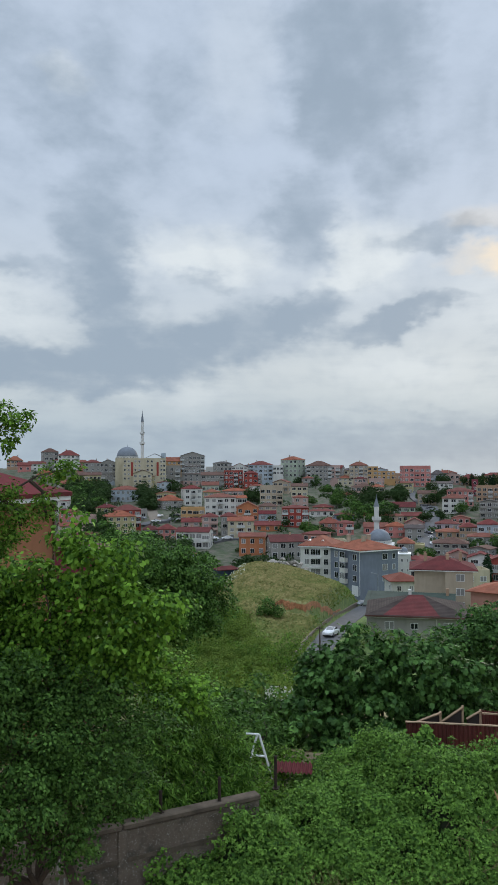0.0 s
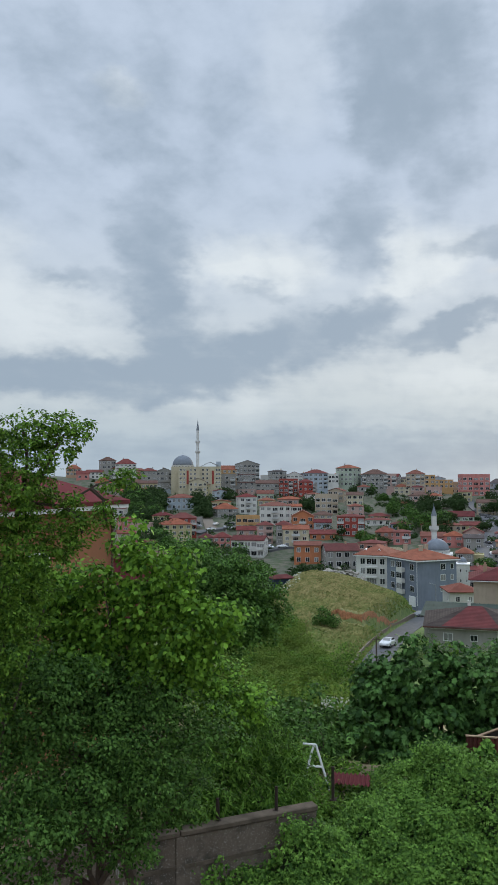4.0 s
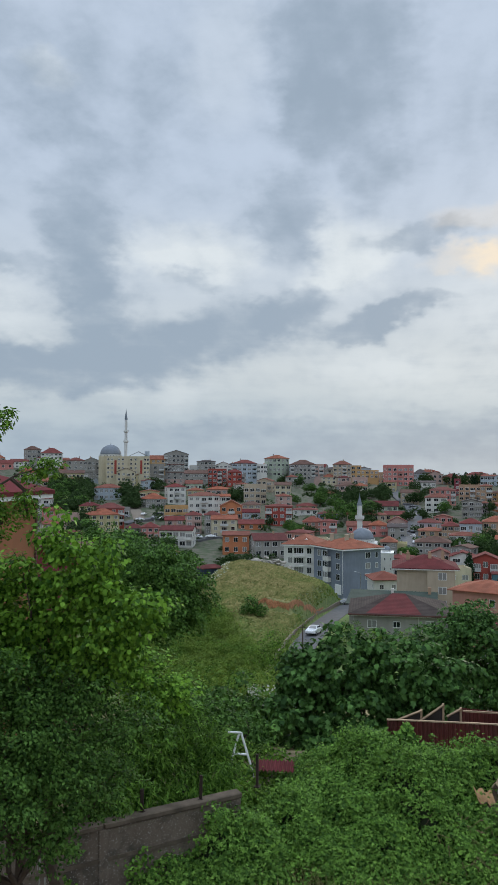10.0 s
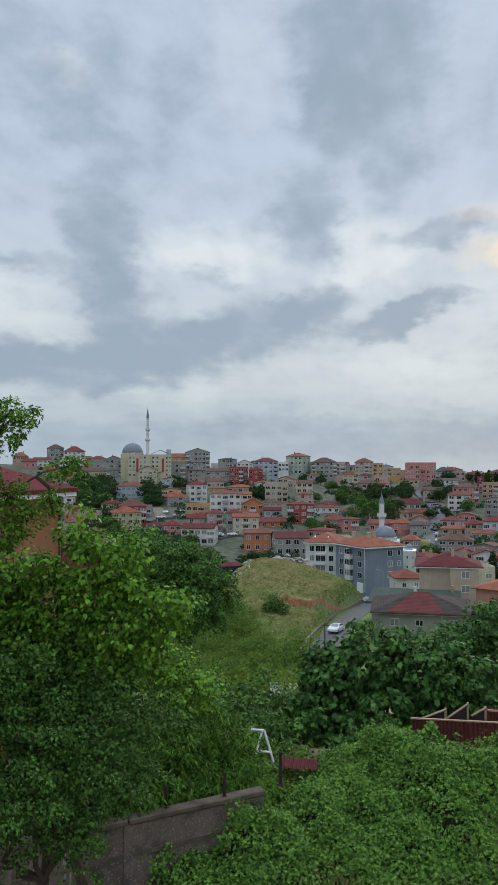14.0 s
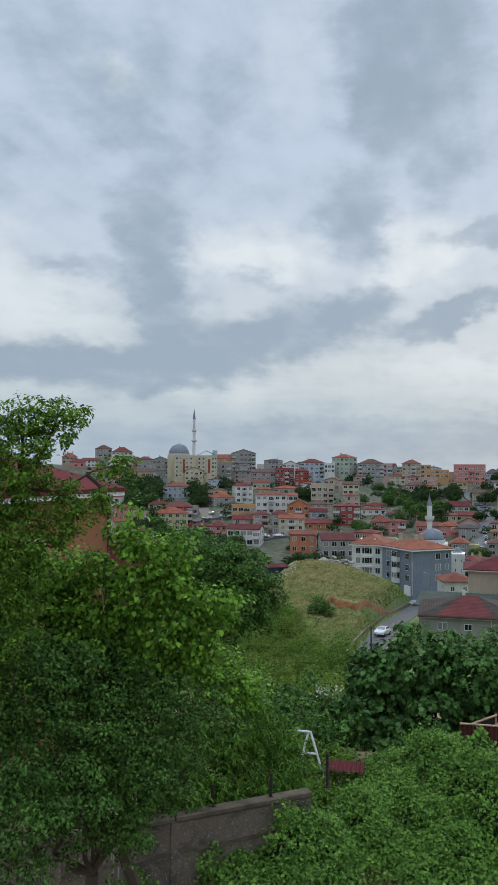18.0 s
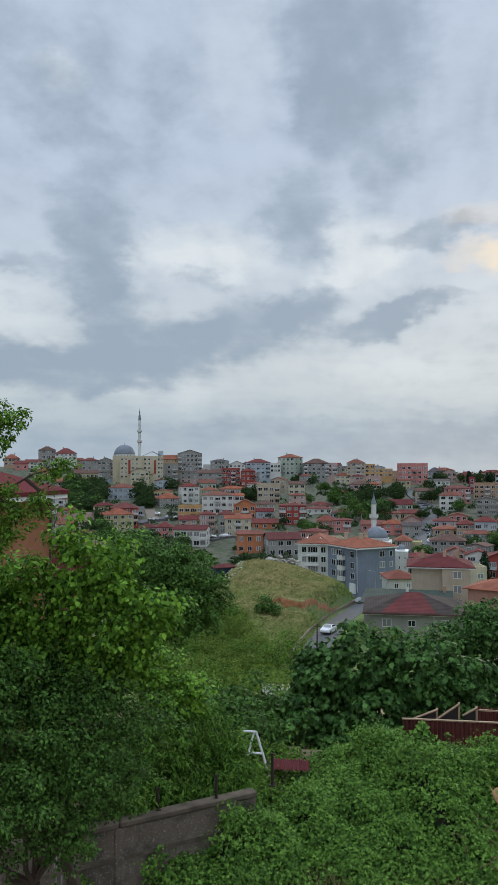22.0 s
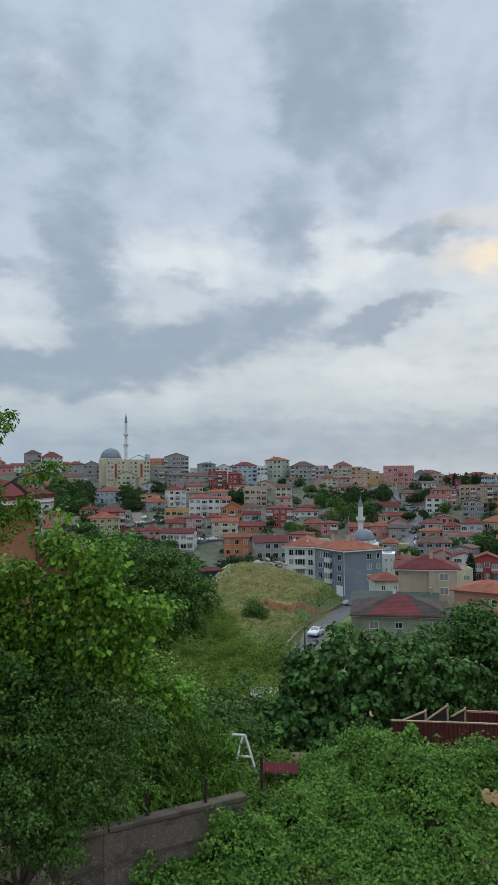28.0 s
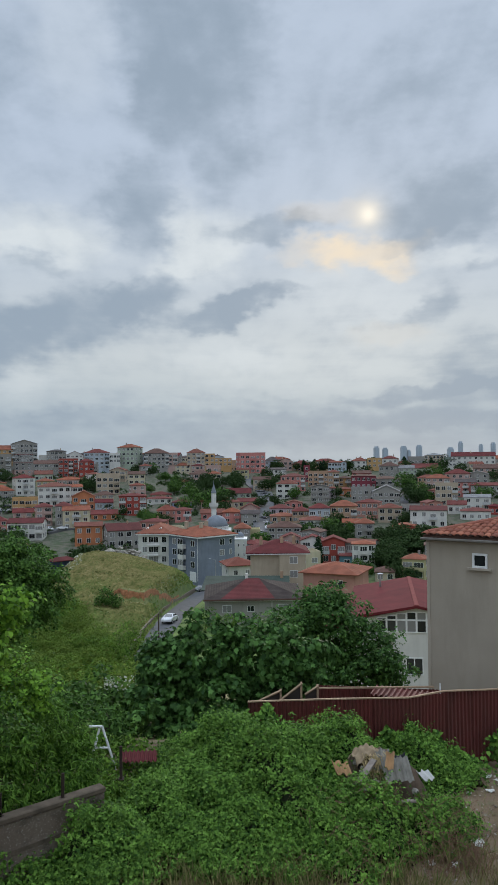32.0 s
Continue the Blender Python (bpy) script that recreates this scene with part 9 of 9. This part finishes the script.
grow(0, -18.9, 411.6, -17.7, 6.8, 0.98)
grow(0, -39.6, 408.1, -17.8, 8.5, 0.86)
grow(4, -28.6, 352.8, -23.8, 6.0, 1.04)
grow(4, -19.8, 413.5, -17.5, 6.8, 1.20)
grow(2, -40.4, 404.0, -18.5, 7.6, 1.11)
grow(4, -28.0, 399.0, -18.2, 9.3, 0.97)
grow(4, -31.4, 346.6, -24.0, 5.7, 1.11)
grow(2, -39.4, 392.0, -19.0, 8.3, 0.96)
grow(2, -21.7, 361.3, -22.3, 6.3, 1.03)
grow(2, -17.6, 357.6, -22.7, 7.5, 0.88)
grow(4, -24.2, 415.3, -17.8, 9.4, 0.94)
grow(2, -19.6, 359.5, -22.5, 8.3, 1.04)
grow(0, -20.4, 359.4, -22.6, 6.9, 0.94)
grow(2, -23.6, 527.5, -8.5, 5.7, 1.17)
grow(2, -24.6, 559.5, -8.9, 6.9, 0.86)
grow(2, 3.6, 416.0, -16.2, 5.7, 1.14)
grow(0, 5.0, 424.0, -16.1, 7.0, 1.10)
grow(2, 4.4, 414.0, -16.4, 6.7, 1.12)
grow(0, 17.9, 441.6, -14.5, 6.3, 1.14)
grow(0, 13.3, 425.8, -15.6, 6.4, 0.88)
grow(4, 10.0, 443.9, -15.1, 6.5, 1.19)
grow(0, 10.3, 451.9, -14.1, 9.1, 0.97)
grow(0, 10.2, 405.9, -17.6, 7.6, 1.06)
grow(4, 8.5, 405.9, -17.5, 7.6, 1.14)
grow(0, 12.2, 359.8, -22.7, 4.5, 1.13)
grow(0, 11.5, 361.8, -22.5, 5.1, 0.94)
grow(2, 22.9, 379.3, -20.1, 5.8, 1.16)
grow(2, 21.5, 375.4, -21.1, 5.8, 1.08)
grow(2, -56.0, 402.1, -18.2, 5.8, 1.05)
grow(2, -52.4, 400.6, -18.2, 4.5, 1.12)
grow(4, -42.1, 319.2, -26.5, 5.0, 1.16)
grow(2, -40.8, 313.3, -26.7, 4.2, 1.03)
grow(4, -35.4, 312.0, -26.9, 5.0, 1.24)
grow(2, -41.7, 307.2, -27.1, 5.6, 0.93)
grow(2, -38.9, 315.6, -26.7, 4.5, 1.04)
grow(2, -46.3, 322.7, -26.2, 4.7, 1.17)
grow(2, -45.4, 322.8, -26.2, 5.3, 1.14)
grow(0, 4.1, 350.0, -22.7, 4.7, 1.12)
grow(0, 5.5, 348.0, -22.9, 5.5, 1.24)
grow(0, 20.8, 283.2, -29.9, 3.8, 0.86)
grow(0, 19.9, 293.3, -29.2, 4.2, 1.23)
grow(0, 24.2, 285.0, -30.1, 5.5, 0.88)
grow(2, 29.3, 292.5, -28.8, 6.0, 0.95)
grow(2, 23.0, 279.1, -30.3, 4.8, 0.96)
grow(4, 35.0, 285.9, -29.6, 3.9, 1.17)
grow(4, 30.3, 286.4, -29.9, 5.6, 0.96)
grow(0, 37.2, 287.6, -29.3, 4.9, 1.10)
grow(2, 37.7, 283.5, -29.7, 5.3, 0.96)
grow(2, 31.1, 290.3, -29.1, 4.6, 1.16)
grow(0, 43.6, 377.5, -20.6, 6.3, 1.16)
grow(0, 44.0, 381.5, -19.8, 5.1, 0.94)
grow(2, 1.7, 272.0, -30.8, 3.8, 1.24)
grow(2, 1.4, 272.0, -30.8, 3.6, 1.20)
grow(2, 3.6, 270.0, -31.0, 4.7, 1.25)
grow(2, 5.6, 271.9, -30.8, 4.0, 1.20)
grow(3, 21.1, 235.1, -34.4, 9.7, 0.70)
grow(0, 50.4, 557.7, -8.3, 5.1, 0.86)
grow(4, 73.0, 555.2, -8.6, 5.9, 1.23)
grow(0, 27.2, 559.3, -9.5, 5.4, 1.11)
grow(4, 34.0, 559.0, -8.9, 6.1, 1.19)
grow(4, 19.6, 559.7, -8.6, 5.4, 1.14)
grow(0, 51.6, 557.6, -8.1, 4.3, 1.04)
grow(4, 48.3, 557.9, -8.6, 5.9, 1.02)
grow(4, 58.0, 557.0, -7.4, 6.2, 0.88)
grow(0, 39.1, 558.6, -8.7, 5.7, 0.93)
grow(0, 33.8, 261.8, -31.6, 6.2, 0.94)
grow(0, 30.8, 260.2, -31.8, 5.1, 0.94)
grow(0, 29.4, 258.3, -32.1, 5.1, 1.00)
grow(0, 32.1, 252.0, -32.6, 5.3, 0.87)
grow(0, 31.9, 559.1, -9.1, 6.9, 1.20)
grow(4, 59.5, 556.8, -7.4, 6.8, 1.10)
grow(4, 44.3, 558.2, -8.8, 6.7, 0.86)
grow(4, 33.7, 559.0, -8.9, 7.0, 1.02)
grow(0, 29.2, 559.2, -9.4, 5.9, 0.89)
grow(4, 45.8, 558.1, -8.8, 5.3, 0.96)
grow(0, 53.9, 557.4, -7.8, 5.5, 1.18)
grow(4, 47.2, 558.0, -8.7, 6.0, 0.88)
grow(4, 22.3, 559.6, -9.1, 5.9, 0.95)
grow(4, 119.7, 547.0, -8.3, 6.1, 1.10)
grow(4, 117.2, 547.6, -8.4, 7.4, 1.05)
grow(0, 103.9, 550.3, -8.0, 6.2, 1.07)
grow(0, 121.4, 546.7, -8.2, 7.8, 0.86)
grow(4, 119.0, 547.2, -8.3, 8.7, 0.87)
grow(0, 109.0, 549.3, -8.1, 6.1, 1.02)
grow(0, 104.4, 550.2, -8.0, 7.6, 1.09)
grow(0, 127.9, 545.2, -8.0, 6.3, 1.23)
grow(3, 130.9, 544.5, -8.3, 6.8, 1.00)
grow(3, 138.4, 542.6, -8.9, 6.1, 1.10)
grow(3, 132.1, 544.2, -8.4, 6.7, 0.91)
grow(0, 131.3, 544.4, -8.3, 6.3, 1.10)
grow(3, 137.9, 542.8, -8.9, 6.0, 1.18)
grow(0, 125.7, 490.1, -9.5, 8.8, 1.21)
grow(0, 139.8, 515.4, -9.2, 9.6, 0.92)
grow(0, 134.4, 512.7, -9.1, 8.8, 1.12)
grow(4, 120.7, 466.7, -11.1, 6.4, 1.19)
grow(4, 139.3, 515.5, -9.2, 8.9, 0.98)
grow(4, 137.5, 526.3, -8.4, 8.3, 1.13)
grow(0, 152.0, 539.0, -8.0, 7.9, 1.05)
grow(0, 138.2, 532.4, -8.1, 9.8, 0.95)
grow(4, 135.4, 481.3, -10.3, 7.4, 1.14)
grow(4, 81.7, 360.9, -21.5, 7.8, 1.17)
grow(4, 89.4, 420.6, -16.9, 8.9, 1.04)
grow(0, 78.0, 369.9, -20.4, 6.7, 1.22)
grow(2, 79.5, 387.9, -18.4, 10.6, 1.23)
grow(4, 81.3, 379.4, -19.5, 7.7, 0.89)
grow(4, 82.9, 354.4, -22.5, 7.2, 0.92)
grow(2, 82.7, 364.7, -21.1, 8.9, 1.10)
grow(4, 88.1, 367.6, -21.1, 9.0, 1.19)
grow(4, 88.1, 365.5, -21.4, 6.8, 0.95)
grow(2, 105.1, 427.3, -15.0, 10.5, 1.17)
grow(0, 97.9, 424.9, -15.3, 9.2, 1.02)
grow(4, 89.7, 367.2, -21.0, 6.9, 1.11)
grow(2, 84.2, 352.1, -22.9, 6.6, 0.96)
grow(4, 78.5, 355.4, -22.7, 8.6, 1.05)
grow(2, 66.4, 269.9, -30.0, 5.0, 1.23)
grow(2, 65.1, 270.3, -30.0, 3.9, 1.16)
grow(4, 52.2, 264.9, -30.9, 9.4, 0.86)
grow(0, 48.6, 265.6, -31.0, 6.3, 1.05)
grow(4, 61.7, 267.0, -30.8, 8.0, 1.12)
grow(4, 54.9, 258.2, -31.7, 8.2, 1.23)
grow(0, 43.8, 225.8, -34.9, 6.5, 1.02)
grow(0, 52.9, 256.6, -32.0, 8.8, 0.98)
grow(4, 59.7, 261.3, -31.4, 9.7, 0.96)
grow(0, 42.3, 226.1, -34.9, 6.9, 1.21)
grow(0, 43.7, 227.8, -34.8, 8.4, 1.12)
grow(4, 52.5, 248.5, -33.0, 9.2, 1.23)
grow(0, 40.8, 236.5, -34.1, 5.8, 0.90)
grow(4, 40.0, 230.6, -34.5, 7.0, 1.13)
grow(0, 54.1, 246.1, -33.2, 6.8, 1.15)
grow(0, 49.7, 257.2, -32.1, 9.0, 0.98)
grow(4, 46.1, 262.0, -31.7, 9.1, 0.88)
grow(0, 39.9, 228.5, -34.7, 8.4, 0.97)
grow(0, 45.6, 249.9, -32.6, 5.9, 1.19)
grow(0, 45.8, 237.6, -33.9, 8.4, 1.00)
grow(0, 51.2, 259.0, -31.8, 6.7, 0.90)
grow(4, 42.0, 242.4, -33.4, 8.8, 1.09)
grow(0, 44.3, 244.0, -33.2, 6.8, 1.09)
grow(0, 42.9, 217.8, -34.9, 5.7, 0.95)
grow(0, 44.6, 209.3, -34.9, 4.5, 1.11)
grow(4, 40.8, 212.1, -35.1, 6.3, 0.95)
grow(4, 45.5, 217.3, -34.8, 5.3, 0.87)
grow(2, 35.9, 225.2, -35.0, 3.3, 1.24)
grow(2, 31.2, 213.7, -34.9, 3.9, 0.98)
grow(2, 34.4, 221.3, -35.2, 3.3, 1.09)
grow(2, 32.4, 227.7, -35.0, 4.6, 1.14)
grow(2, 33.0, 286.1, -29.7, 4.2, 0.89)
grow(0, 32.9, 292.2, -28.8, 5.4, 1.03)
grow(0, 34.5, 302.0, -27.9, 6.5, 1.22)
grow(2, 31.9, 290.2, -29.1, 6.0, 1.24)
grow(0, 61.8, 301.7, -27.6, 5.3, 1.19)
grow(0, 67.6, 314.8, -26.9, 4.9, 1.09)
grow(0, 63.5, 313.6, -27.3, 5.6, 0.92)
grow(2, 21.5, 287.2, -29.7, 3.8, 1.14)
grow(2, 22.8, 291.1, -29.5, 4.6, 1.13)
grow(0, 22.3, 291.2, -29.5, 4.2, 1.07)
grow(2, 113.2, 366.9, -20.2, 6.1, 1.12)
grow(0, 124.5, 382.2, -18.7, 6.7, 1.12)
grow(2, 109.0, 355.7, -20.7, 5.4, 1.02)
grow(2, 114.2, 360.3, -20.7, 6.0, 1.20)
grow(2, 111.4, 367.5, -20.4, 6.8, 0.93)
grow(0, 138.6, 423.9, -14.5, 6.6, 1.14)
grow(0, 140.5, 435.9, -13.4, 5.5, 1.19)
grow(4, 85.7, 521.0, -8.4, 10.2, 1.19)
grow(0, 86.6, 553.3, -9.2, 7.6, 1.13)
grow(4, 73.8, 474.3, -11.0, 7.1, 0.91)
grow(4, 33.4, 245.7, -33.1, 8.1, 0.88)
grow(4, 29.6, 246.2, -33.0, 6.5, 1.06)
grow(0, 32.5, 264.0, -31.4, 5.9, 1.04)
grow(0, 31.3, 264.2, -31.4, 8.6, 0.99)
grow(4, -152.5, 323.9, -22.3, 7.5, 1.10)
grow(4, -156.3, 353.0, -19.5, 11.2, 0.94)
grow(0, -175.8, 385.9, -16.8, 9.4, 0.86)
grow(0, -154.0, 332.0, -22.1, 9.9, 1.17)
grow(4, -179.3, 404.0, -14.5, 13.0, 0.93)
grow(4, -191.6, 405.0, -13.0, 13.7, 0.93)
grow(4, -183.7, 388.8, -15.4, 11.3, 1.17)
grow(4, -184.3, 408.4, -13.8, 9.2, 1.01)
grow(4, -178.9, 410.7, -13.1, 9.9, 1.06)
grow(4, -67.4, 210.2, on_land(-67.4, 210.2) - 0.3, 5.9, 0.94)
grow(4, -80.0, 227.6, on_land(-80.0, 227.6) - 0.3, 6.9, 1.21)
grow(4, -73.9, 229.1, on_land(-73.9, 229.1) - 0.3, 6.8, 1.23)
grow(0, -78.4, 247.2, on_land(-78.4, 247.2) - 0.3, 7.0, 1.22)
grow(4, -53.1, 218.5, on_land(-53.1, 218.5) - 0.3, 5.4, 1.25)
grow(4, -55.1, 249.0, on_land(-55.1, 249.0) - 0.3, 4.8, 1.14)
grow(2, -60.3, 231.6, on_land(-60.3, 231.6) - 0.3, 5.2, 1.01)
grow(4, -55.3, 247.5, on_land(-55.3, 247.5) - 0.3, 4.5, 1.02)
grow(2, -57.1, 223.2, on_land(-57.1, 223.2) - 0.3, 5.7, 1.14)
grow(4, -62.9, 214.4, on_land(-62.9, 214.4) - 0.3, 5.3, 1.22)
grow(4, -76.9, 224.5, on_land(-76.9, 224.5) - 0.3, 6.1, 1.16)
grow(2, -55.3, 215.7, on_land(-55.3, 215.7) - 0.3, 4.7, 1.27)
grow(2, -60.6, 228.4, on_land(-60.6, 228.4) - 0.3, 5.6, 1.20)
grow(4, -71.3, 230.9, on_land(-71.3, 230.9) - 0.3, 4.8, 0.92)
grow(2, -76.9, 239.1, on_land(-76.9, 239.1) - 0.3, 4.9, 1.27)
grow(4, -64.9, 207.3, on_land(-64.9, 207.3) - 0.3, 6.6, 1.26)
grow(4, -54.2, 243.9, on_land(-54.2, 243.9) - 0.3, 4.6, 1.02)
grow(4, -54.2, 245.7, on_land(-54.2, 245.7) - 0.3, 7.1, 1.25)
grow(2, -55.1, 212.5, on_land(-55.1, 212.5) - 0.3, 7.2, 1.02)
grow(2, -73.9, 232.0, on_land(-73.9, 232.0) - 0.3, 5.5, 0.90)
grow(4, -73.5, 211.4, on_land(-73.5, 211.4) - 0.3, 7.5, 1.13)
grow(2, -63.3, 216.5, on_land(-63.3, 216.5) - 0.3, 4.8, 0.92)
grow(2, -70.9, 226.0, on_land(-70.9, 226.0) - 0.3, 5.9, 1.00)
grow(4, -57.0, 228.0, on_land(-57.0, 228.0) - 0.3, 6.6, 1.25)
grow(4, -67.3, 236.6, on_land(-67.3, 236.6) - 0.3, 5.8, 1.26)
grow(2, -60.2, 209.0, on_land(-60.2, 209.0) - 0.3, 5.6, 1.17)
grow(0, -58.7, 198.0, on_land(-58.7, 198.0) - 0.3, 5.4, 1.03)
grow(2, -64.8, 205.0, on_land(-64.8, 205.0) - 0.3, 6.4, 1.30)
grow(0, -62.7, 224.1, on_land(-62.7, 224.1) - 0.3, 7.0, 1.15)
grow(2, -67.4, 234.6, on_land(-67.4, 234.6) - 0.3, 6.8, 0.98)
grow(4, -57.8, 207.7, on_land(-57.8, 207.7) - 0.3, 6.8, 0.94)
grow(4, -49.3, 204.1, on_land(-49.3, 204.1) - 0.3, 5.4, 0.96)
grow(0, -64.2, 227.3, on_land(-64.2, 227.3) - 0.3, 6.5, 1.29)
grow(4, -65.5, 213.2, on_land(-65.5, 213.2) - 0.3, 6.7, 1.07)
grow(2, -53.6, 203.2, on_land(-53.6, 203.2) - 0.3, 6.4, 1.08)
grow(2, -57.6, 220.1, on_land(-57.6, 220.1) - 0.3, 6.7, 1.01)
grow(2, -65.2, 233.4, on_land(-65.2, 233.4) - 0.3, 8.3, 1.07)
grow(2, -64.2, 222.0, on_land(-64.2, 222.0) - 0.3, 5.9, 1.02)
grow(2, -68.2, 223.5, on_land(-68.2, 223.5) - 0.3, 7.8, 0.94)
grow(0, -64.4, 204.6, on_land(-64.4, 204.6) - 0.3, 8.4, 1.13)
grow(4, -70.1, 237.0, on_land(-70.1, 237.0) - 0.3, 8.5, 0.95)
grow(0, -53.3, 234.1, on_land(-53.3, 234.1) - 0.3, 5.8, 1.25)
grow(4, -61.9, 207.9, on_land(-61.9, 207.9) - 0.3, 6.0, 1.20)
grow(2, -63.6, 221.7, on_land(-63.6, 221.7) - 0.3, 6.8, 1.24)
grow(2, -61.5, 214.2, on_land(-61.5, 214.2) - 0.3, 6.9, 1.21)
grow(0, -69.1, 236.4, on_land(-69.1, 236.4) - 0.3, 5.9, 1.27)
grow(4, -58.9, 212.9, on_land(-58.9, 212.9) - 0.3, 7.8, 0.95)
grow(2, -75.1, 235.2, on_land(-75.1, 235.2) - 0.3, 5.9, 1.08)
grow(0, 20.1, 551.7, -8.6, 7.0, 0.90)
grow(3, 48.0, 554.4, -8.7, 7.7, 1.07)
grow(3, 37.0, 511.5, -9.8, 8.4, 0.92)
grow(3, 50.4, 533.2, -9.5, 7.0, 0.99)
grow(4, 62.8, 542.8, -8.9, 7.0, 0.81)
grow(3, 62.4, 512.8, -10.6, 9.2, 0.90)
grow(0, 32.0, 515.0, -9.2, 6.7, 0.93)
grow(0, 22.7, 532.1, -9.2, 7.9, 0.92)
grow(0, 53.5, 508.1, -9.8, 8.4, 0.78)
grow(4, 20.4, 536.7, -9.4, 6.7, 0.84)
grow(4, 43.0, 504.2, -10.4, 9.3, 0.69)
grow(4, 38.8, 548.2, -9.2, 7.6, 0.72)
grow(0, 17.7, 514.5, -10.2, 8.9, 1.05)
grow(0, 39.3, 514.0, -10.0, 8.2, 1.03)
grow(0, 67.7, 511.9, -9.9, 8.9, 0.86)
grow(4, 69.5, 522.8, -10.0, 8.4, 0.94)
grow(3, 19.5, 552.8, -8.6, 7.3, 0.76)
grow(3, 52.4, 529.2, -9.9, 8.2, 0.88)
grow(4, 43.4, 524.9, -9.1, 8.1, 0.82)
grow(0, 61.0, 518.9, -10.3, 7.6, 0.76)
grow(4, 60.2, 517.3, -10.6, 8.3, 0.69)
grow(0, 19.7, 508.8, -10.2, 8.7, 0.96)
grow(3, 65.9, 512.3, -10.1, 7.9, 0.76)
grow(0, 132.8, 526.1, -9.2, 8.0, 1.07)
grow(0, 116.6, 495.4, -9.7, 7.8, 0.70)
grow(4, 127.4, 503.3, -10.1, 8.4, 0.88)
grow(3, 121.0, 499.9, -9.2, 8.7, 0.70)
grow(0, 125.2, 523.4, -9.3, 9.0, 1.01)
grow(3, 99.1, 516.9, -9.7, 9.4, 0.88)
grow(3, 106.5, 516.8, -9.4, 9.5, 0.85)
grow(4, 104.8, 499.2, -9.8, 9.0, 1.04)
grow(0, 122.9, 505.7, -9.9, 9.1, 0.92)
for t in FAR:
    for o in (*t.children, t):
        bpy.data.objects.remove(o)
